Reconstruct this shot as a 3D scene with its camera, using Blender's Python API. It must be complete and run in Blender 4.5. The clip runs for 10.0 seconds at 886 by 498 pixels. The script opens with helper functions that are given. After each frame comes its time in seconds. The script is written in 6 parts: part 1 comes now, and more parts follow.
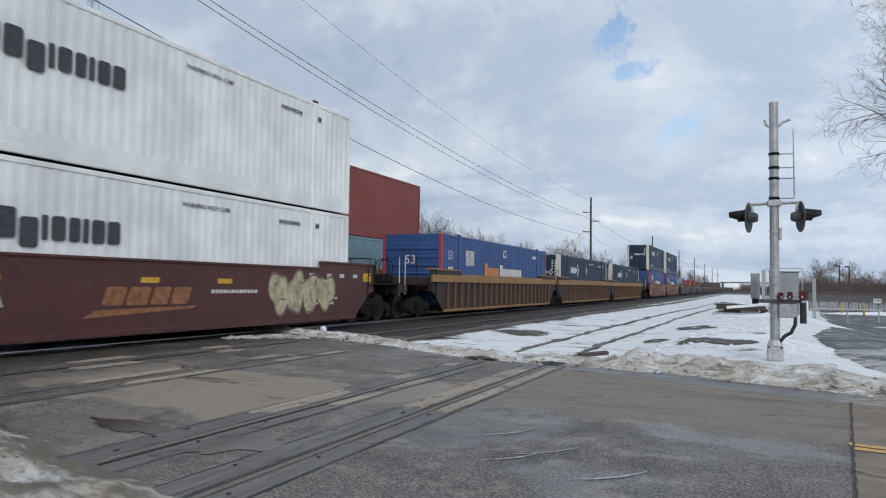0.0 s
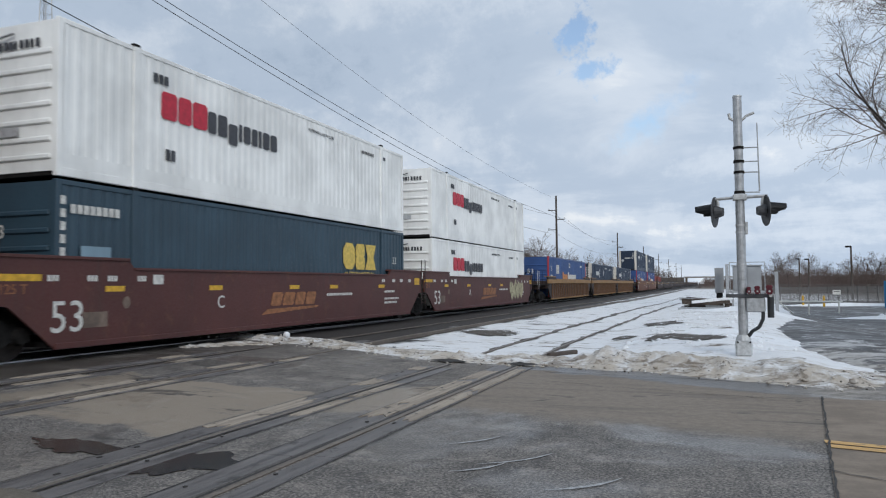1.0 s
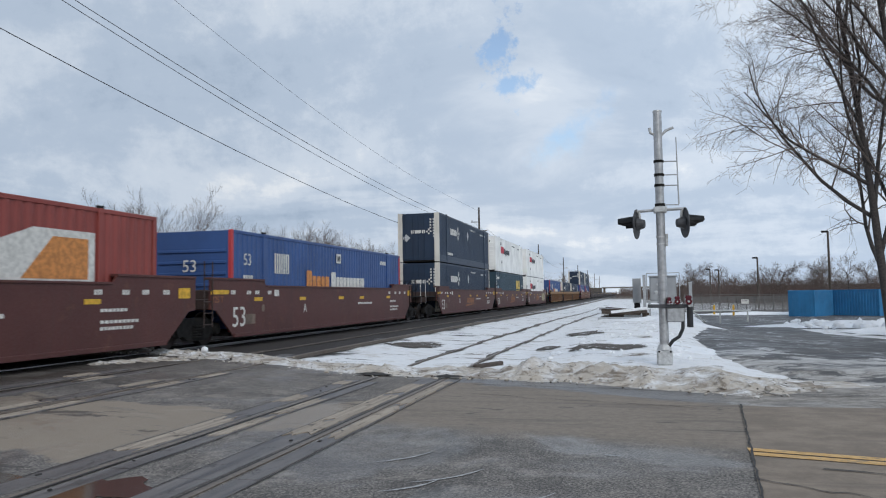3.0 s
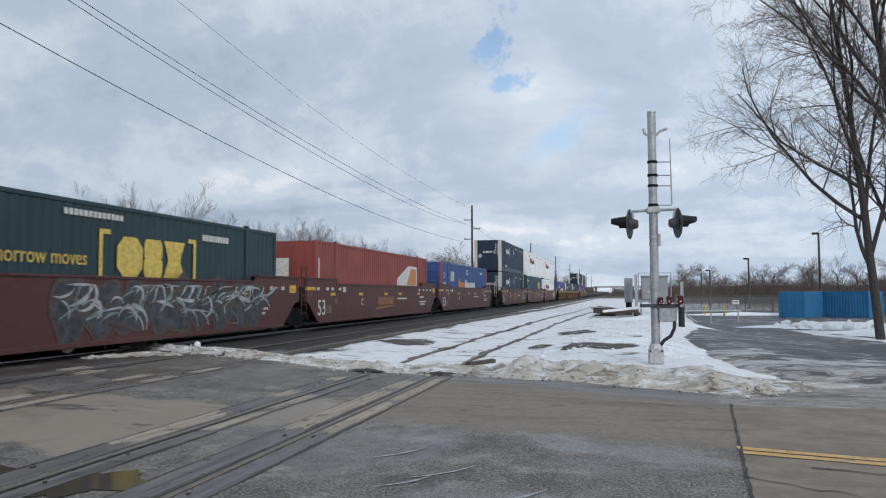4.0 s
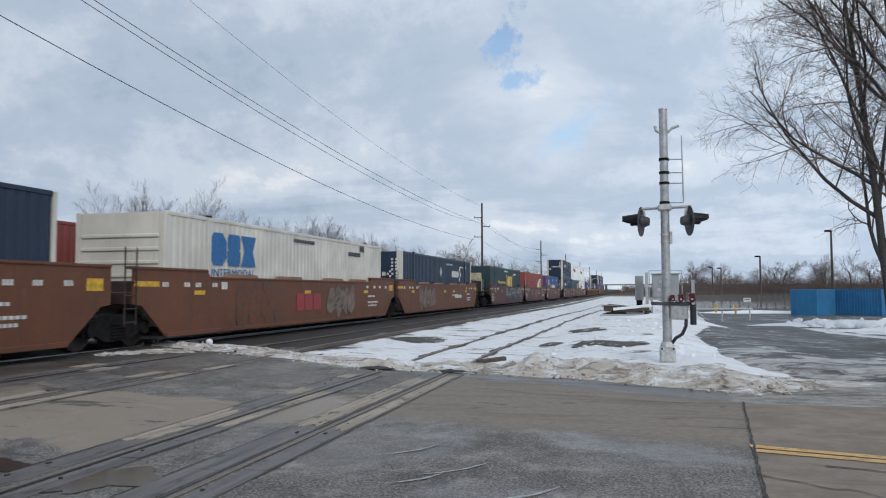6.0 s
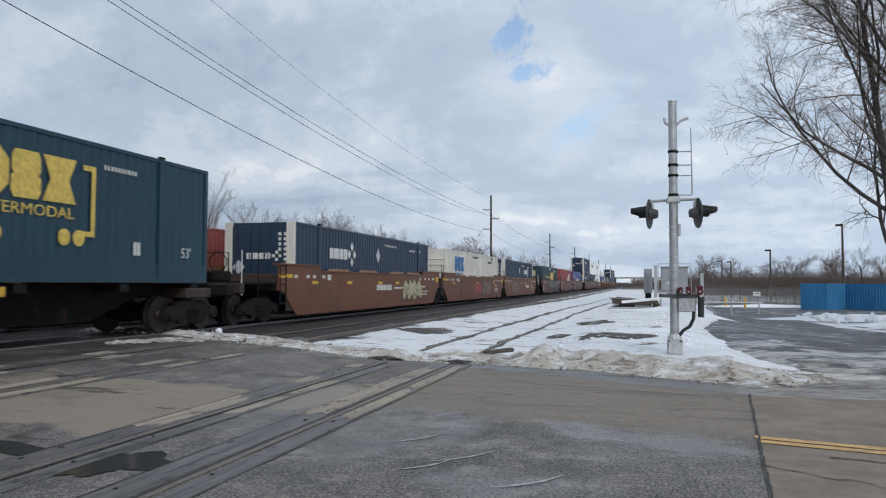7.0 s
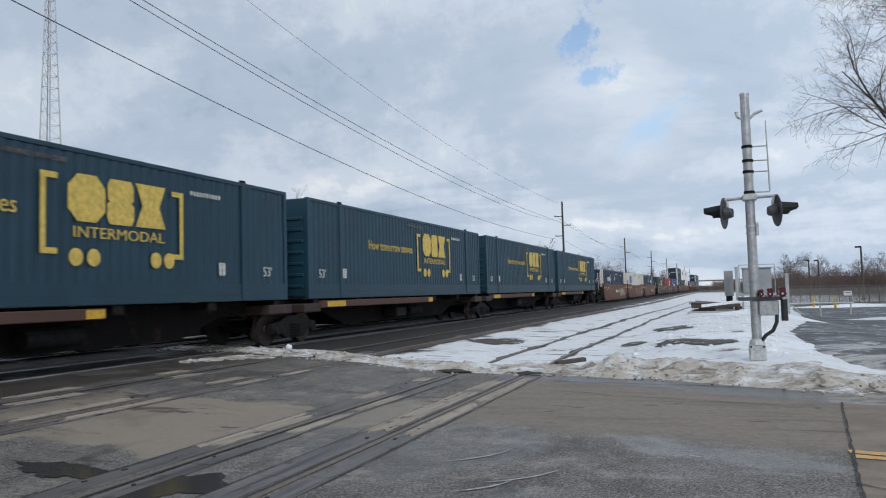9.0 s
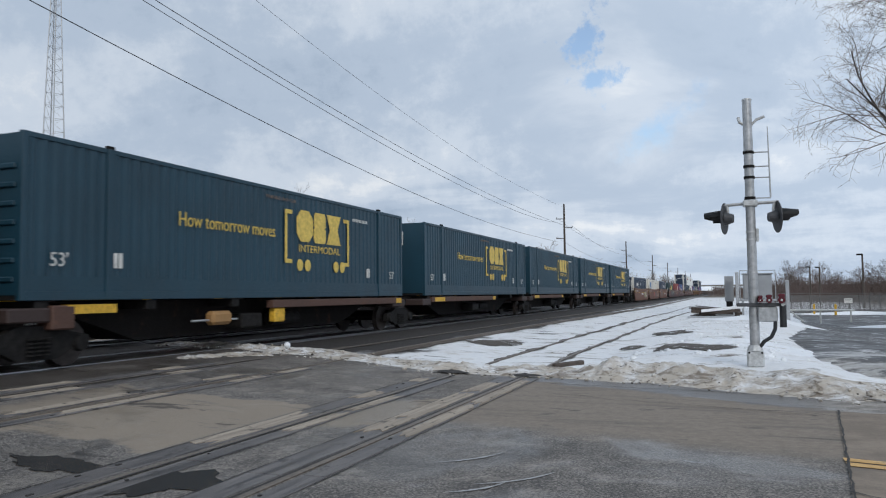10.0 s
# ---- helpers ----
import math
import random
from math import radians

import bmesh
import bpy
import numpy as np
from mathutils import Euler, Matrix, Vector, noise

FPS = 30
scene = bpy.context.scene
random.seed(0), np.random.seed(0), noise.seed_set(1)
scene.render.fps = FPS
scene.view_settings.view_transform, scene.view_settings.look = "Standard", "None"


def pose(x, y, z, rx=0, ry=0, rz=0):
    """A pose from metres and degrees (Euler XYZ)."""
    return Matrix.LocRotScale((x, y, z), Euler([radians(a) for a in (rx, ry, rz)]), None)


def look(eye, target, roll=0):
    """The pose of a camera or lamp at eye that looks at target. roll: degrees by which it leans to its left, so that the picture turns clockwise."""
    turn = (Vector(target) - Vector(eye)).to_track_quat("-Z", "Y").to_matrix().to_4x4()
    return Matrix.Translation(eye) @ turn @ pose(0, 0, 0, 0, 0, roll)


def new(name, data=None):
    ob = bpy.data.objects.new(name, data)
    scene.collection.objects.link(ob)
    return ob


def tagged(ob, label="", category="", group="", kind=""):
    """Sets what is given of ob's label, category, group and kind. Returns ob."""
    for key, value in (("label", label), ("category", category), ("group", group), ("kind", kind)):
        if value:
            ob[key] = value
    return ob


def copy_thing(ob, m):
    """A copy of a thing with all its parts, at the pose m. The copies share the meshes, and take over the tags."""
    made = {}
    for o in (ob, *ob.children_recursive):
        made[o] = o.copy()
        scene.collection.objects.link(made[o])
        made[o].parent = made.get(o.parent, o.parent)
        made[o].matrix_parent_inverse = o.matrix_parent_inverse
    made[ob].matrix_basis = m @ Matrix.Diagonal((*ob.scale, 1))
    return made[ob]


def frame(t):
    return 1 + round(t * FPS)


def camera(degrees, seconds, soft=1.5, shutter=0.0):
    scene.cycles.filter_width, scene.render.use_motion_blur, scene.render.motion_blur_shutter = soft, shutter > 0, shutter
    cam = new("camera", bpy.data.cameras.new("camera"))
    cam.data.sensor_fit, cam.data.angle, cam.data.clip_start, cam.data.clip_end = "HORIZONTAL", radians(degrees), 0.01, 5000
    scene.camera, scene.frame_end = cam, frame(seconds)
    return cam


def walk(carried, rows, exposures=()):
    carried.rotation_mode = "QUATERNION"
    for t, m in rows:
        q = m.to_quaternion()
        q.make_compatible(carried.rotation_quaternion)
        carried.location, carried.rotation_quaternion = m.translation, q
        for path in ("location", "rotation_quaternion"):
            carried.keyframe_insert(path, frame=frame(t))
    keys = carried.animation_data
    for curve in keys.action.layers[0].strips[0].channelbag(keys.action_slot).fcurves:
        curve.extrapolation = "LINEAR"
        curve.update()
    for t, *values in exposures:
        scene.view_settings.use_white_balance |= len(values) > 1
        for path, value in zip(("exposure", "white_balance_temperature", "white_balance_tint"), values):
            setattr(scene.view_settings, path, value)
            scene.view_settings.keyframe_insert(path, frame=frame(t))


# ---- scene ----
cam = camera(61.2, 10.0, soft=1.15, shutter=0.08)
PATH = [
    (0, (0.741, -1.74, 1.624), (-0.024, 0.105, 1.719), 0.8),
    (0.5, (0.633, -1.587, 1.641), (-0.077, 0.281, 1.72), -0.2),
    (1, (0.655, -1.391, 1.644), (-0.028, 0.486, 1.741), -0.5),
    (1.5, (0.702, -1.253, 1.659), (0.097, 0.648, 1.803), 0.5),
    (2, (0.615, -1.228, 1.661), (0.118, 0.702, 1.825), -0.1),
    (2.5, (0.56, -1.215, 1.659), (0.073, 0.72, 1.793), -0.8),
    (4, (0.522, -1.29, 1.654), (0.055, 0.651, 1.772), -0.2),
    (4.5, (0.512, -1.302, 1.665), (0.072, 0.645, 1.788), 0.4),
    (5, (0.5, -1.291, 1.666), (0.052, 0.653, 1.804), 0.2),
    (5.5, (0.502, -1.288, 1.664), (0.02, 0.648, 1.793), -0.2),
    (7, (0.531, -1.354, 1.629), (0.015, 0.577, 1.72), 0.2),
    (7.5, (0.623, -1.343, 1.629), (0.018, 0.56, 1.752), -0.1),
    (8, (0.611, -1.244, 1.629), (-0.039, 0.642, 1.769), -0.5),
    (8.5, (0.576, -1.111, 1.638), (-0.091, 0.77, 1.77), -1.6),
    (9, (0.614, -1.027, 1.644), (-0.086, 0.843, 1.764), -1.6),
    (9.5, (0.637, -0.984, 1.637), (-0.081, 0.879, 1.758), -1.1),
    (10, (0.645, -1.01, 1.647), (-0.058, 0.858, 1.768), -0.6),
]
walk(cam, [(t, look(eye, target, roll)) for t, eye, target, roll in PATH])

# world: broken grey cloud over a pale blue sky, one soft low sun
world = bpy.data.worlds.new("sky")
scene.world = world
world.use_nodes = True
wn, wl = world.node_tree.nodes, world.node_tree.links
wn.clear()
SUN_EL, SUN_AZ = radians(34), radians(150)
nish = wn.new("ShaderNodeTexSky")
nish.sky_type, nish.sun_disc, nish.sun_elevation, nish.sun_rotation = "NISHITA", False, SUN_EL, SUN_AZ
bg_sky = wn.new("ShaderNodeBackground")
bg_sky.inputs[1].default_value = 0.15
wl.new(nish.outputs[0], bg_sky.inputs[0])
tc = wn.new("ShaderNodeTexCoord")
sep = wn.new("ShaderNodeSeparateXYZ")
wl.new(tc.outputs["Generated"], sep.inputs[0])


def wmath(op, a, b=None):
    n = wn.new("ShaderNodeMath")
    n.operation = op
    for i, v in enumerate((a, b)):
        if v is None:
            continue
        if isinstance(v, (int, float)):
            n.inputs[i].default_value = v
        else:
            wl.new(v, n.inputs[i])
    return n.outputs[0]


up = wmath("ADD", wmath("MAXIMUM", sep.outputs[2], 0.0), 0.16)
comb = wn.new("ShaderNodeCombineXYZ")
wl.new(wmath("DIVIDE", sep.outputs[0], up), comb.inputs[0])
wl.new(wmath("DIVIDE", sep.outputs[1], up), comb.inputs[1])
comb.inputs[2].default_value = 3.7


def wnoise(scale, detail, rough, distort=0.0):
    n = wn.new("ShaderNodeTexNoise")
    n.inputs["Scale"].default_value, n.inputs["Detail"].default_value = scale, detail
    n.inputs["Roughness"].default_value, n.inputs["Distortion"].default_value = rough, distort
    wl.new(comb.outputs[0], n.inputs["Vector"])
    return n.outputs[0]


def wramp(src, stops):
    n = wn.new("ShaderNodeValToRGB")
    n.color_ramp.interpolation = "EASE"
    while len(n.color_ramp.elements) < len(stops):
        n.color_ramp.elements.new(0.5)
    for e, (p, c) in zip(n.color_ramp.elements, stops):
        e.position, e.color = p, (*c, 1)
    wl.new(src, n.inputs[0])
    return n.outputs[0]


def wdot(v):
    n = wn.new("ShaderNodeVectorMath")
    n.operation = "DOT_PRODUCT"
    wl.new(tc.outputs["Generated"], n.inputs[0])
    n.inputs[1].default_value = v
    return n.outputs["Value"]


def gap(direction, lean, wide, tall, jag):
    """A small ragged hole in the clouds round one direction: 1 in its middle, 0 at its rim."""
    d = Vector(direction).normalized()
    right = d.cross(Vector((0, 0, 1))).normalized()
    top = right.cross(d)
    right, top = right * math.cos(lean) + top * math.sin(lean), top * math.cos(lean) - right * math.sin(lean)
    u, v = wmath("DIVIDE", wdot(right), wide), wmath("DIVIDE", wdot(top), tall)
    r = wmath("SQRT", wmath("ADD", wmath("MULTIPLY", u, u), wmath("MULTIPLY", v, v)))
    front = wmath("GREATER_THAN", wdot(d), 0.5)
    return wmath("MULTIPLY", wmath("SUBTRACT", wmath("SUBTRACT", 1.0, r), wmath("MULTIPLY", ragged, jag)), front)


rag = wn.new("ShaderNodeTexNoise")
rag.inputs["Scale"].default_value, rag.inputs["Detail"].default_value, rag.inputs["Roughness"].default_value = 21.0, 10, 0.68
wl.new(tc.outputs["Generated"], rag.inputs["Vector"])
ragged = wmath("SUBTRACT", rag.outputs[0], 0.42)
holes = wmath("MAXIMUM", gap((-0.158, 0.937, 0.312), 0.10, 0.040, 0.085, 4.4), gap((-0.148, 0.952, 0.274), 0.1, 0.060, 0.024, 3.4))
holes = wmath("MAXIMUM", holes, wmath("MULTIPLY", gap((-0.075, 0.974, 0.208), 0.62, 0.085, 0.032, 2.4), 0.55))
holes = wmath("MAXIMUM", holes, wmath("SUBTRACT", 0.30, wnoise(1.1, 9, 0.58, 0.35)))
cover = wramp(wmath("SUBTRACT", 0.93, wmath("MULTIPLY", holes, 1.6)), [(0.0, (0.10, 0.10, 0.10)), (1.0, (1, 1, 1))])
bright = wmath("MULTIPLY", wmath("MAXIMUM", gap((-0.12, 0.955, 0.265), 0.0, 0.15, 0.17, 1.6), 0.0), 0.19)
puff = wmath("ADD", wmath("ADD", wmath("MULTIPLY", wnoise(1.05, 9, 0.58, 0.35), 0.72), wmath("MULTIPLY", rag.outputs[0], 0.28)), bright)
tone = wramp(puff, [(0.30, (0.37, 0.47, 0.61)), (0.45, (0.50, 0.60, 0.74)), (0.57, (0.65, 0.735, 0.85)), (0.66, (0.84, 0.89, 0.95))])
bg_cloud = wn.new("ShaderNodeBackground")
wl.new(tone, bg_cloud.inputs[0])
wl.new(wmath("ADD", wmath("MULTIPLY", wmath("MAXIMUM", sep.outputs[0], -0.5), 0.22), 0.99), bg_cloud.inputs[1])
wmix = wn.new("ShaderNodeMixShader")
wl.new(cover, wmix.inputs[0])
wl.new(bg_sky.outputs[0], wmix.inputs[1])
wl.new(bg_cloud.outputs[0], wmix.inputs[2])
wout = wn.new("ShaderNodeOutputWorld")
wl.new(wmix.outputs[0], wout.inputs[0])

sun = new("sun", bpy.data.lights.new("sun", "SUN"))
sun.data.energy, sun.data.angle, sun.data.color = 1.1, radians(14), (1.0, 0.96, 0.9)
sun_dir = Vector((math.sin(SUN_AZ) * math.cos(SUN_EL), math.cos(SUN_AZ) * math.cos(SUN_EL), math.sin(SUN_EL)))
sun.matrix_world = look(sun_dir * 50, (0, 0, 0))

# ---- materials ----
MATS = {}


class Nodes:
    """Small helper to wire one node material."""

    def __init__(self, name):
        self.mat = bpy.data.materials.new(name)
        self.mat.use_nodes = True
        self.n, self.l = self.mat.node_tree.nodes, self.mat.node_tree.links
        self.bsdf = self.n["Principled BSDF"]
        self.co = self.n.new("ShaderNodeTexCoord")

    def put(self, value, socket):
        if hasattr(value, "is_linked"):
            self.l.new(value, socket)
        elif isinstance(value, tuple) and len(value) == 3:
            socket.default_value = (*value, 1)
        else:
            socket.default_value = value

    def coords(self, scale=(1, 1, 1), world_space=False):
        m = self.n.new("ShaderNodeMapping")
        m.inputs["Scale"].default_value = scale
        if world_space:
            g = self.n.new("ShaderNodeNewGeometry")
            self.l.new(g.outputs["Position"], m.inputs[0])
        else:
            self.l.new(self.co.outputs["Object"], m.inputs[0])
        return m.outputs[0]

    def noise(self, scale, detail=4, rough=0.55, vec=None, distort=0.0):
        t = self.n.new("ShaderNodeTexNoise")
        t.inputs["Scale"].default_value, t.inputs["Detail"].default_value = scale, detail
        t.inputs["Roughness"].default_value, t.inputs["Distortion"].default_value = rough, distort
        self.l.new(vec or self.coords(), t.inputs["Vector"])
        return t.outputs[0]

    def voronoi(self, scale, vec=None, feature="F1", out=0):
        t = self.n.new("ShaderNodeTexVoronoi")
        t.feature = feature
        t.inputs["Scale"].default_value = scale
        self.l.new(vec or self.coords(), t.inputs["Vector"])
        return t.outputs[out]

    def ramp(self, src, lo, hi, a=0.0, b=1.0):
        t = self.n.new("ShaderNodeMapRange")
        t.interpolation_type = "SMOOTHSTEP"
        self.l.new(src, t.inputs[0])
        for i, v in enumerate((lo, hi, a, b)):
            t.inputs[i + 1].default_value = v
        return t.outputs[0]

    def math(self, op, a, b=0.0):
        t = self.n.new("ShaderNodeMath")
        t.operation = op
        self.put(a, t.inputs[0])
        self.put(b, t.inputs[1])
        return t.outputs[0]

    def mix(self, f, a, b):
        t = self.n.new("ShaderNodeMix")
        t.data_type = "RGBA"
        self.put(f, t.inputs[0])
        self.put(a, t.inputs[6])
        self.put(b, t.inputs[7])
        return t.outputs[2]

    def axis(self, i, world_space=True):
        s = self.n.new("ShaderNodeSeparateXYZ")
        self.l.new(self.coords(world_space=world_space), s.inputs[0])
        return s.outputs[i]

    def finish(self, colour, rough=0.7, metal=0.0, height=None, strength=0.3, dist=0.01):
        self.put(colour, self.bsdf.inputs["Base Color"])
        self.put(rough, self.bsdf.inputs["Roughness"])
        self.put(metal, self.bsdf.inputs["Metallic"])
        if height is not None:
            b = self.n.new("ShaderNodeBump")
            b.inputs["Strength"].default_value, b.inputs["Distance"].default_value = strength, dist
            self.l.new(height, b.inputs["Height"])
            self.l.new(b.outputs[0], self.bsdf.inputs["Normal"])
        return self.mat


def shade(c, f):
    return tuple(min(1.0, v * f) for v in c)


def paint(name, c, rough=0.5, grime_shade=0.35, rust=0.0):
    """Weathered paint: large fading, fine grain, streaks that run down, optional rust."""
    if name in MATS:
        return MATS[name]
    k = Nodes(name)
    fade = k.ramp(k.noise(0.7, 3), 0.3, 0.7)
    col = k.mix(fade, shade(c, 0.86), shade(c, 1.1))
    streak = k.ramp(k.noise(1.0, 5, 0.6, k.coords((7, 7, 0.5))), 0.5, 0.78, 0.0, grime_shade)
    dirt = (0.13, 0.115, 0.10) if max(c) > 0.4 else tuple(v * 0.5 + w for v, w in zip(c, (0.022, 0.016, 0.013)))
    col = k.mix(streak, col, dirt)
    scuff = k.ramp(k.noise(3.0, 9, 0.78, k.coords((1, 1, 2.2)), 0.8), 0.60, 0.74, 0.0, grime_shade * 0.9)
    col = k.mix(scuff, col, shade(c, 0.55))
    if rust:
        spots = k.ramp(k.noise(2.2, 7, 0.7), 0.56, 0.68, 0.0, rust)
        col = k.mix(spots, col, (0.16, 0.07, 0.035))
    fine = k.noise(26, 3)
    MATS[name] = k.finish(col, k.ramp(fine, 0.2, 0.8, rough - 0.1, rough + 0.15), 0.0, fine, 0.08, 0.004)
    return MATS[name]


def plain(name, c, rough=0.6, metal=0.0, vary=0.2, scale=6.0):
    if name in MATS:
        return MATS[name]
    k = Nodes(name)
    n = k.noise(scale, 6, 0.65)
    col = k.mix(k.ramp(n, 0.3, 0.7), shade(c, 1 - vary), shade(c, 1 + vary))
    MATS[name] = k.finish(col, rough, metal, n, 0.15, 0.006)
    return MATS[name]


def make_road():
    k = Nodes("road_asphalt")
    v = k.coords(world_space=True)
    x, y = k.axis(0), k.axis(1)
    across = k.math("ADD", k.math("ADD", y, k.math("MULTIPLY", x, 0.24)), k.math("MULTIPLY", k.noise(1.3, 7, 0.65, v), 1.4))
    along = k.coords((0.35, 2.4, 1), True)
    grit = k.voronoi(55, v)
    grain = k.noise(38, 3, 0.7, v)
    col = k.mix(k.ramp(grain, 0.41, 0.61), (0.050, 0.045, 0.041), (0.232, 0.207, 0.184))
    stain = k.ramp(k.noise(0.6, 8, 0.66, v, 0.6), 0.50, 0.62)
    col = k.mix(k.math("MULTIPLY", stain, 0.72), col, (0.050, 0.044, 0.040))
    lines = k.ramp(k.noise(1.0, 8, 0.7, k.coords((2.6, 0.30, 1), True), 0.4), 0.54, 0.64, 0.0, 0.6)
    col = k.mix(lines, col, (0.05, 0.045, 0.042))
    salt = k.ramp(k.noise(1.6, 10, 0.78, v), 0.50, 0.66, 0.0, 0.7)
    col = k.mix(salt, col, (0.31, 0.275, 0.237))
    tint = k.n.new("ShaderNodeRGBToBW")
    k.l.new(k.voronoi(60, v, out=1), tint.inputs[0])
    col = k.mix(k.ramp(tint.outputs[0], 0.62, 0.9, 0.0, 0.45), col, (0.42, 0.38, 0.335))
    col = k.mix(k.ramp(tint.outputs[0], 0.35, 0.12, 0.0, 0.5), col, (0.03, 0.03, 0.03))
    # smooth tan lane, streaked by tyres
    tan = k.mix(k.ramp(k.noise(9, 7, 0.65, v), 0.3, 0.7), (0.18, 0.143, 0.110), (0.25, 0.205, 0.158))
    tan = k.mix(k.ramp(k.noise(1.0, 8, 0.68, along, 0.3), 0.50, 0.68, 0.0, 0.7), tan, (0.115, 0.092, 0.073))
    tan = k.mix(k.ramp(k.noise(2.1, 4, 0.6, k.coords((0.7, 1.5, 1), True), 0.6), 0.64, 0.69, 0.0, 0.75), tan, (0.055, 0.046, 0.04))
    far_side = k.math("ADD", k.math("ADD", y, k.math("MULTIPLY", x, 0.5)), k.math("MULTIPLY", k.noise(1.0, 7, 0.6, k.coords((0.6, 1.2, 1), True)), 2.0))
    lane = k.math("MULTIPLY", k.ramp(across, 7.8, 8.7), k.ramp(far_side, 12.62, 12.35))
    lane = k.math("MULTIPLY", lane, k.ramp(k.math("ADD", x, k.math("MULTIPLY", k.noise(1.7, 5, 0.6, v), 1.2)), -2.9, -2.1, 0.12, 1.0))
    col = k.mix(k.math("MULTIPLY", lane, 0.9), col, tan)
    # worn concrete patch between the two sidings
    px = k.math("MULTIPLY", k.ramp(k.math("ADD", x, k.math("MULTIPLY", k.noise(1.2, 7, 0.65, v), 2.2)), -7.9, -7.5), k.ramp(x, -5.05, -5.2))
    py = k.math("MULTIPLY", k.ramp(k.math("ADD", y, k.math("MULTIPLY", k.noise(1.1, 7, 0.65, v), 1.6)), 6.15, 6.4), k.ramp(k.math("ADD", y, k.math("MULTIPLY", k.noise(1.0, 7, 0.65, v), 1.8)), 9.75, 9.6))
    patch = k.math("MULTIPLY", px, py)
    mx = k.math("MULTIPLY", k.ramp(x, -4.45, -4.35), k.ramp(x, -3.5, -3.6))
    my = k.math("ADD", y, k.math("MULTIPLY", k.noise(1.3, 7, 0.65, v), 1.8))
    patch = k.math("MAXIMUM", patch, k.math("MULTIPLY", mx, k.math("MULTIPLY", k.ramp(my, 8.2, 8.5), k.ramp(my, 11.0, 10.8))))
    patch = k.math("MULTIPLY", patch, k.ramp(k.noise(1.4, 9, 0.7, along), 0.66, 0.56, 0.15, 0.92))
    col = k.mix(patch, col, k.mix(grain, (0.23, 0.187, 0.142), (0.31, 0.256, 0.198)))
    # track grime plus the train's under-shadow, both put into the asphalt colour by x
    grime_shade = k.math("MULTIPLY", k.ramp(k.math("ADD", x, k.math("MULTIPLY", k.noise(0.9, 6, 0.65, v), 2.5)), -6.2, -9.0), 0.66)
    col = k.mix(grime_shade, col, (0.042, 0.034, 0.029))
    # melt water runs along the foot of the snow bank
    verge = k.ramp(far_side, 12.3, 12.7)
    melt = k.math("MULTIPLY", verge, k.math("MULTIPLY", k.ramp(x, -3.2, -2.6), k.ramp(x, 2.4, 1.2)))
    slush = k.math("MULTIPLY", k.math("MULTIPLY", verge, k.ramp(x, 1.0, 2.4)), k.ramp(k.noise(1.4, 9, 0.72, k.coords((0.5, 1.5, 1), True), 0.4), 0.36, 0.56, 0.2, 0.9))
    col = k.mix(slush, col, k.mix(k.ramp(k.noise(4, 8, 0.7, v), 0.35, 0.65), (0.16, 0.14, 0.12), (0.40, 0.37, 0.33)))
    col = k.mix(k.math("MULTIPLY", k.math("MULTIPLY", melt, k.ramp(k.noise(1.0, 8, 0.7, along), 0.35, 0.6, 0.35, 1.0)), 0.85), col, k.mix(grain, (0.045, 0.044, 0.047), (0.105, 0.10, 0.10)))
    soak = k.math("MULTIPLY", k.ramp(k.noise(1.0, 8, 0.68, k.coords((0.8, 1.7, 1), True), 0.5), 0.60, 0.64), k.ramp(x, -2.2, -3.4))
    col = k.mix(k.math("MULTIPLY", soak, 0.75), col, (0.035, 0.030, 0.027))
    wet = k.math("MULTIPLY", k.ramp(k.noise(0.42, 5, 0.55, v, 0.3), 0.46, 0.58), k.ramp(lane, 0.9, 0.2))
    wet = k.math("MAXIMUM", wet, melt)
    rough = k.mix(wet, (0.75, 0.75, 0.75), (0.30, 0.30, 0.30))
    h = k.math("ADD", k.math("MULTIPLY", grit, k.ramp(lane, 1.0, 0.0, 0.3, 1.0)), k.math("MULTIPLY", grain, 0.6))
    return k.finish(col, rough, 0.0, h, 0.5, 0.01)


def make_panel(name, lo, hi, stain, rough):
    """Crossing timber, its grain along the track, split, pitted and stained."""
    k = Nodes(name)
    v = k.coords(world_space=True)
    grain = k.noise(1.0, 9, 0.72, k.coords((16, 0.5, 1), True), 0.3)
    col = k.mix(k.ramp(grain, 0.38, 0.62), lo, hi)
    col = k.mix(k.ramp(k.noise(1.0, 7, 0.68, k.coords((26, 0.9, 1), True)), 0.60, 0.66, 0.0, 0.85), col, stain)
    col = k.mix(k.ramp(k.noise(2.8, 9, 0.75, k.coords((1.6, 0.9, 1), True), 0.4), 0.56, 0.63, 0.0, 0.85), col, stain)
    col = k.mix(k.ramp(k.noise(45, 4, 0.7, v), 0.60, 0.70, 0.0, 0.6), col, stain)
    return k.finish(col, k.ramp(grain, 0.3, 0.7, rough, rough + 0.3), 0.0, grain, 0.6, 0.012)


